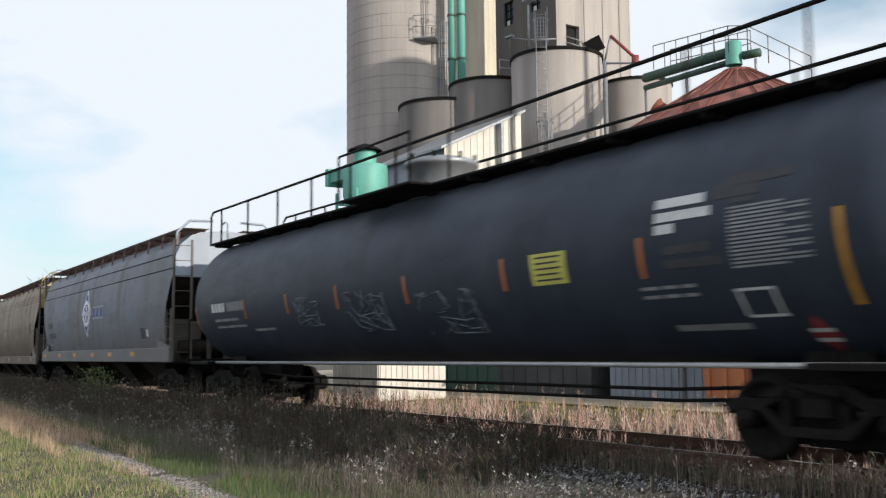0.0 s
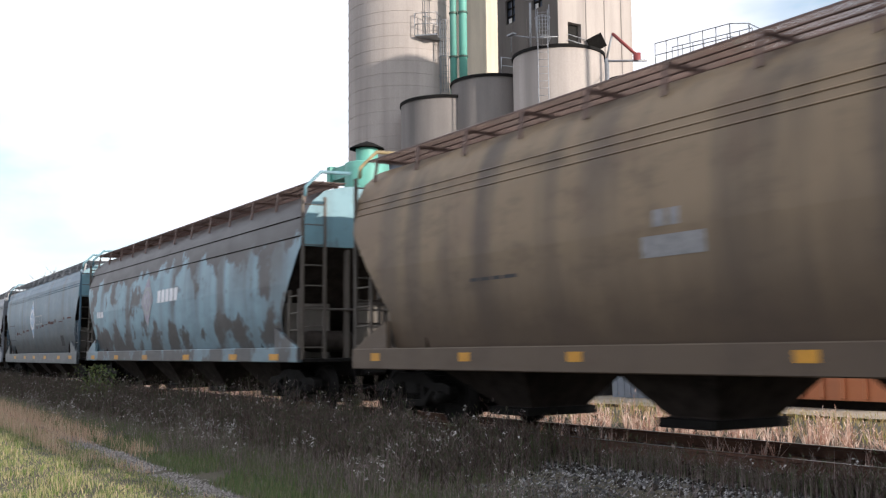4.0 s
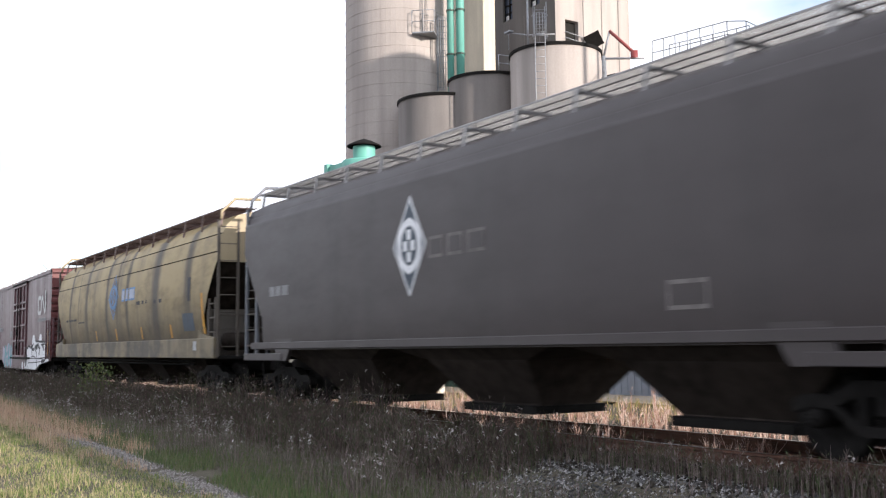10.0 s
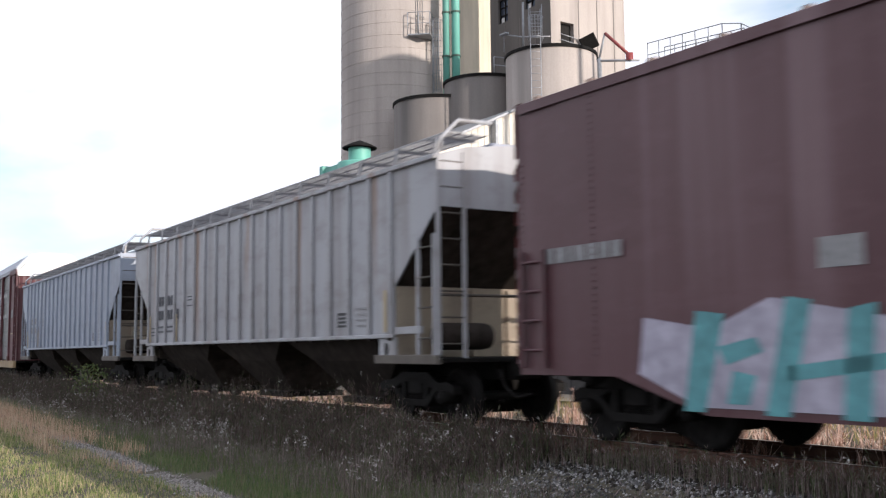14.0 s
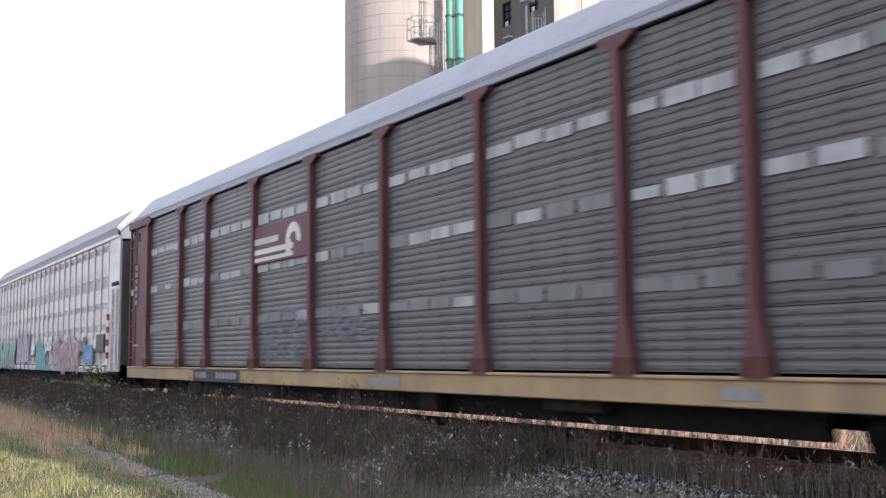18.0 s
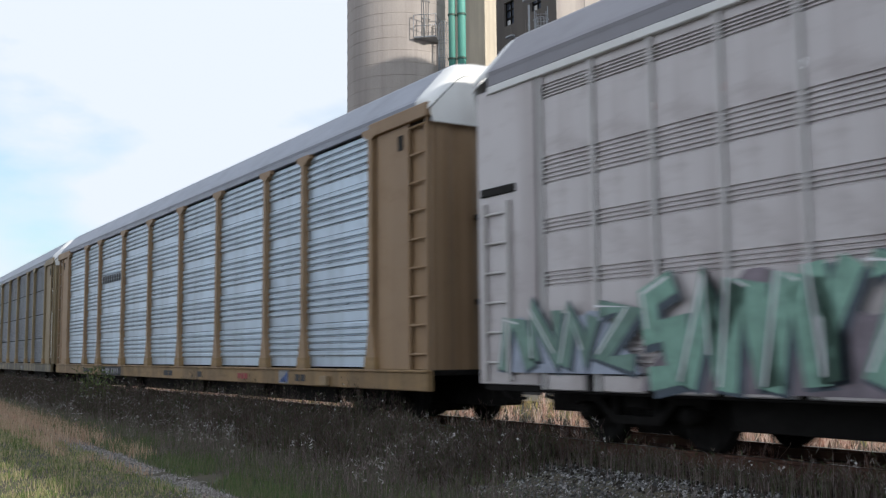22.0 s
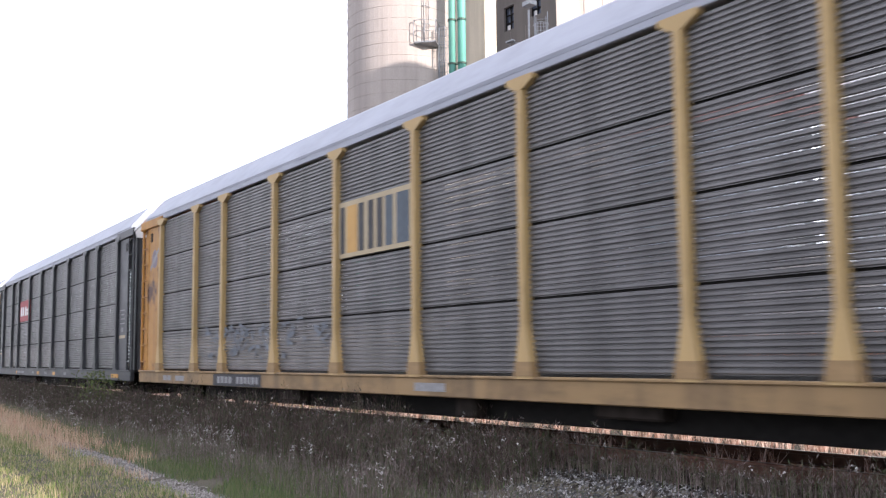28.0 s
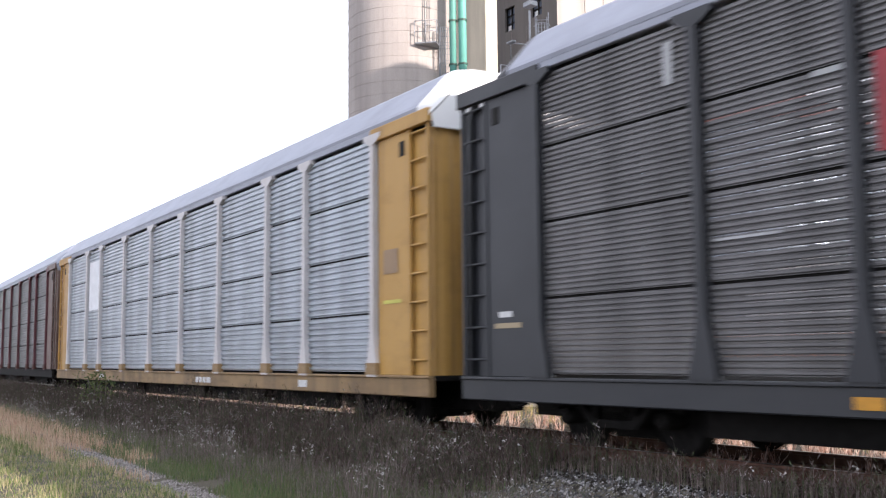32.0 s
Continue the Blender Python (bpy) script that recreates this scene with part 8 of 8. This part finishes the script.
    for x, w, h in ((-6.8, 0.42, 0.42), (-6.25, 0.38, 0.42), (-5.6, 0.34, 0.42), (-5.18, 0.26, 0.3), (-4.86, 0.1, 0.36), (-4.68, 0.12, 0.44)):
        part("sign_bar", mark(Mesh(), lambda z: -1.556, x, x + w, 3.3, 3.3 + h, 0.004), M_WHITE, sg)
    for x, w in ((-7.0, 0.9), (-5.9, 0.8), (-3.0, 0.5), (-0.1, 0.55), (0.0, 0.5), (4.0, 0.5)):
        part("lettering", bars(ys, x, 0.70, (w,), 0.1), M_FADED, c)
    for x in (-7.42, -1.74, 1.8, 11.6):
        part("reflector", mark(Mesh(), ys, x, x + (0.32 if x < -5 else 0.5 if x < 11 else 0.9), 0.68, 0.80), M_AMBER, c, "amber reflector strip")
    fr = Mesh()
    yb = lambda z: -1.545
    for q in ((12.4, 13.0, 2.71, 2.74), (12.4, 13.0, 2.31, 2.34), (12.4, 12.43, 2.31, 2.74), (12.97, 13.0, 2.31, 2.74), (12.5, 12.9, 2.58, 2.61), (12.5, 12.9, 2.45, 2.48), (12.62, 12.8, 2.08, 2.2)):
        mark(fr, yb, *q)
    part("data_panel", fr, M_FADED, c, "white framed data panel")
    part("lettering", bars(yb, 12.35, 1.88, (0.7,), 0.09), M_PALETAN, c)
    part("guide_pole", Mesh().tube([(-13.7, -1.5, 0.95), (-13.7, -1.5, 4.7), (-13.55, -1.5, 4.98), (-13.2, -1.5, 5.06), (-12.6, -1.5, 5.1)], 0.06, 8), M_CHAR, c, "black curved guide pole")
    for x, z, w, h in ((-9.75, 4.3, 0.14, 0.5), (-7.75, 3.92, 0.35, 0.06), (-9.1, 2.42, 0.9, 0.03), (-5.75, 2.42, 1.2, 0.04), (-5.75, 1.62, 1.2, 0.03)):
        part("scuff", bars(lambda q: -1.522, x, z, (w,), h), M_BAND, c, "pale scuff")
    part("lettering", bars(yb, -13.0, 1.75, (0.3,), 0.08), M_WHITE, c)
    part("lettering", bars(yb, -13.1, 1.6, (0.6,), 0.07), M_PALETAN, c)
    # blue-grey car with yellow ends and a white patch
    c, y, ys = autorack("autorack with pale ribbed panels and golden yellow ends", -403.4, M_GALV_GREY, M_SILVERPOST, M_SILLYEL, M_YELLOW, rows=4, ribs=9, depth=0.035)
    part("notice_panel", mark(Mesh(), y, -9.0, -7.5, 2.95, 4.6, 0.01), M_SPRAYWHITE, c, "blank white panel")
    sill_text(c, ((2.8, (0.2, 0.2, 0.2, 0.3)), (-7.0, (0.5,)), (9.0, (0.4,))), M_WHITE)
    part("lettering", bars(lambda z: -1.545, 12.4, 2.6, (0.5,), 0.4), M_TANEND, c)
    part("lettering", bars(lambda z: -1.545, 12.4, 2.1, (0.6,), 0.06), M_LEMON, c)
    # last car that comes into view
    c, y, ys = autorack("autorack with dusty grey panels and rusty brown ends", -432.1, M_GALV_MID, M_MAROON, M_UNDER, M_ROOFRUST, rows=4, ribs=9, hood=M_RACKROOF)


def tag_word(car, x0, x1, z0, z1, letters, fill, rim, rng, fat=0.13, shade=None, label="sprayed block-letter graffiti"):
    """A run of angular letters: dark rims behind, then fill, then thin light edges."""
    if shade:
        part("graffiti", cloud_patch(x0 - 0.1, x1 + 0.1, z0 + 0.02, z1 - 0.05, -1.578, rng), shade, car, label)
    w = (x1 - x0) / letters
    for i in range(letters):
        shape = LETTERS[rng.choice(sorted(LETTERS))]
        lean, dz = rng.uniform(-0.12, 0.2), rng.uniform(-0.08, 0.08)
        pts = [(x0 + w * (i + 0.02 + 0.96 * a) + lean * b, z0 + 0.1 + dz + (z1 - z0 - 0.2) * b) for a, b in shape]
        f = part("graffiti_letter", stroke(Mesh(), pts, fat, -1.585), fill, car, label)
        part("graffiti_rim", stroke(Mesh(), [(x + 0.05, z - 0.04) for x, z in pts], fat * 1.35, -1.5815), rim, f, "dark sprayed rim")
        part("graffiti_edge", stroke(Mesh(), [(x - fat * 0.6, z + fat * 0.35) for x, z in pts[:3]], fat * 0.12, -1.588), M_SPRAYWHITE, f, "thin white sprayed edge")


def graffiti_row(car):
    """The sprayed pieces along the silver car's foot, from its tail to its head."""
    rng = random.Random(77)
    tag_word(car, -13.3, -10.7, 0.9, 1.75, 4, M_SPRAYGREEN, M_DARKSLATE, rng, 0.11, M_PALEBLUE, "dull green block-letter graffiti")
    tag_word(car, -10.5, -5.9, 0.72, 2.08, 8, M_MINT, M_DARKSLATE, rng, 0.14, M_MAUVE, "mint block-letter graffiti on a lilac field")
    tag_word(car, -5.2, -2.0, 1.0, 2.35, 4, M_LILAC, M_MAUVE, rng, 0.15, M_PALEBLUE, "lilac-blue block-letter graffiti")
    tag_word(car, -1.4, -0.45, 1.2, 1.82, 2, M_SPRAYWHITE, M_DARKMARK, rng, 0.07, None, "small white graffiti tag")
    for a, b, z1, o in ((-0.25, 1.2, 2.1, 0.0), (0.6, 2.1, 1.75, 0.002)):
        part("graffiti", cloud_patch(a, b, 0.90, z1, -1.578 - o, rng, dip=0.25), M_TURQ, car, "turquoise sprayed mound")
    part("graffiti", cloud_patch(-0.5, 3.5, 0.70, 0.92, -1.581, rng, dip=0.2), M_TURQ, car, "turquoise sprayed foot")
    tag_word(car, 1.95, 3.2, 1.4, 1.86, 4, M_SPRAYWHITE, M_DARKMARK, rng, 0.075, None, "white scrawled graffiti tag")
    part("graffiti", cloud_patch(3.3, 4.0, 1.65, 1.98, -1.577, rng), M_SOOTSPRAY, car, "dark sprayed smudge")
    part("graffiti", cloud_patch(3.4, 8.5, 0.70, 2.02, -1.575, rng, dip=0.3), M_LILAC, car, "pale lilac sprayed field")
    tag_word(car, 3.7, 8.3, 0.78, 1.88, 6, M_PINK, M_MAUVE, rng, 0.15, None, "dusty pink block-letter graffiti")
    for x, z, w in ((4.3, 1.45, 0.14), (5.0, 1.1, 0.2), (5.9, 1.65, 0.16), (6.8, 1.0, 0.16), (7.6, 1.5, 0.14)):
        part("graffiti", cloud_patch(x, x + w * 2, z, z + 0.2, -1.59, rng), M_SPRAYBLUE, car, "small blue sprayed patch")
    part("graffiti", cloud_patch(8.3, 9.7, 1.4, 1.92, -1.5765, rng), M_SOOTSPRAY, car, "dark sprayed smudge")
    part("graffiti", mark(Mesh(), lambda z: -1.58, 9.3, 10.6, 0.97, 1.62), M_SPRAYBLUE, car, "blue sprayed square")
    tag_word(car, 9.75, 10.4, 1.05, 1.55, 2, M_SPRAYWHITE, M_SKYBLUE, rng, 0.08, None, "white strokes on the blue square")


def build_silver_car():
    L, place = 14.0, -259.2
    car = thing("autorack_car", "silver-beige autorack with slotted panels and graffiti", "autorack", "autorack cars")
    n = 24
    step = 2 * 12.45 / n
    zones = ((4.56, 4.78, 5), (3.40, 3.80, 7), (2.74, 2.96, 4), (2.04, 2.26, 4), (1.0, 1.45, 6))

    def panel():
        pts = [(0.92, 0)]
        for z0, z1, k in sorted(zones):
            p = (z1 - z0) / k
            for i in range(k):
                a = z0 + p * i
                pts += [(a, 0), (a + 0.2 * p, -0.03), (a + 0.55 * p, -0.03), (a + 0.7 * p, 0)]
        pts.append((4.93, 0))
        return Mesh().sheet([[(0.0, -1.50 - d, z), (step - 0.09, -1.50 - d, z)] for z, d in pts]).data("panel", M_SILVER)
    pan = panel()
    pm = Mesh().box(-0.035, 0.035, -1.545, -1.49, 0.7, 4.95, 0.012).data("post", M_SILVERPOST)
    st = Mesh().box(0.12, step - 0.2, -1.57, -1.46, 0.70, 0.9, 0.015).data("sill_box", M_SILVER)
    for k in range(n):
        x = -12.45 + step * k
        part("panel", pan, None, car, at=pose(x + 0.045, 0, 0))
        part("post", pm, None, car, at=pose(x, 0, 0))
        part("sill_box", st, None, car, at=pose(x, 0, 0))
    part("post", pm, None, car, at=pose(12.45, 0, 0))
    part("side_sill", Mesh().box(-L + 0.2, L - 0.2, -1.5, -1.4, 0.66, 0.95).box(-L + 0.2, L - 0.2, 1.4, 1.5, 0.66, 0.95), M_UNDER, car)
    part("centre_sill", Mesh().box(-L + 0.2, L - 0.2, -0.3, 0.3, 0.34, 0.9), M_UNDER, car)
    for s in (-1, 1):
        part("stringer", Mesh().box(-9.7, 9.7, s * 1.02 - 0.07, s * 1.02 + 0.07, 0.30, 0.66), M_UNDER, car)
    part("far_side", Mesh().sheet([[(-L + 0.4, 1.5, z), (L - 0.4, 1.5, z)] for z in (0.95, 3.0, 4.98)]), M_SILVER, car)
    part("deck", Mesh().box(-L + 0.1, L - 0.1, -1.46, 1.46, 0.9, 0.98), M_UNDER, car)
    part("top_rail", Mesh().box(-L + 0.4, L - 0.4, -1.57, -1.49, 4.88, 4.99), M_RACKWHITE, car, "pale top rail")
    part("eave", Mesh().box(-L + 0.4, L - 0.4, -1.56, -1.49, 4.99, 5.15), M_GREYROOF, car)
    rack_roof(car, L, M_GREYROOF, M_RACKWHITE)
    for s in (-1, 1):
        a, b = sorted((s * 12.56, s * 13.9))
        part("end_panel", Mesh().box(a, b, 1.46, 1.53, 0.75, 4.95), M_SILVER, car, "flat silver end panel")
        p = part("end_panel", Mesh().box(a, b, -1.53, -1.46, 0.75, 4.95), M_SILVER, car, "flat silver end panel")
        rungs(car, (s * 13.15, -1.56), (s * 13.7, -1.56), 0.8, 3.3, 6, M_SILVERPOST)
        part("slot", Mesh().box(*sorted((s * 13.0, s * 13.8)), -1.56, -1.52, 3.4, 3.52), M_VOID, p)
        for k in range(8 if s > 0 else 0):
            part("stripe", Mesh().box(*sorted((s * 12.5, s * 12.66)), -1.585, -1.53, 0.95 + 0.2 * k, 1.15 + 0.2 * k, 0.004), M_REDMARK if k % 2 else M_SPRAYWHITE, p)
        # end door darker than the silver sides: its shade is put into the colour
        part("end_door", Mesh().box(*sorted((s * (L - 0.2), s * (L - 0.06))), -1.46, 1.46, 0.95, 4.75), M_SILVEREND, car)
    bx = part("vent_box", Mesh().box(11.25, 12.38, -1.62, -1.52, 1.36, 1.93), M_CHAR, car, "black recessed vent box")
    part("notice_plate", mark(Mesh(), lambda z: -1.585, 10.72, 11.12, 1.5, 1.8), M_WHITE, car)
    graffiti_row(car)
    coupler(car, L, 0.86)
    for s in (-1, 1):
        add_truck(car, place, s * 11.2, 0.419)
    CARS.append((car, place))


build_ground()
build_elevator()
build_yard()
build_tank_car()
build_hoppers()
build_boxcar()
build_autoracks()
build_growth()
build_track()


def motions():
    """The train rolls along the track; each wheelset turns while its car is near."""
    for car, place in CARS:
        rows = []
        for i in range(65):
            x = place + rolled(i * 0.5)
            rows.append((i * 0.5, pose(x, track_y(x), 0, 0, 0, track_turn(x))))
        walk(car, rows)
    for wheel, dx, r, place, xc in WHEELS:
        rows = []
        for i in range(961):
            t = i / 30
            x = place + xc + rolled(t)
            if -46 < x < 1:
                ang = math.degrees(rolled(t) / r)
                rows.append((t, pose(dx, 0, r, 0, ang % 360, 0)))
        if not rows:
            rows = [(0.0, pose(dx, 0, r))]
        if rows[0][0] > 0:
            rows.insert(0, (0.0, rows[0][1]))
        if rows[-1][0] < 32:
            rows.append((32.0, rows[-1][1]))
        walk(wheel, rows)


motions()
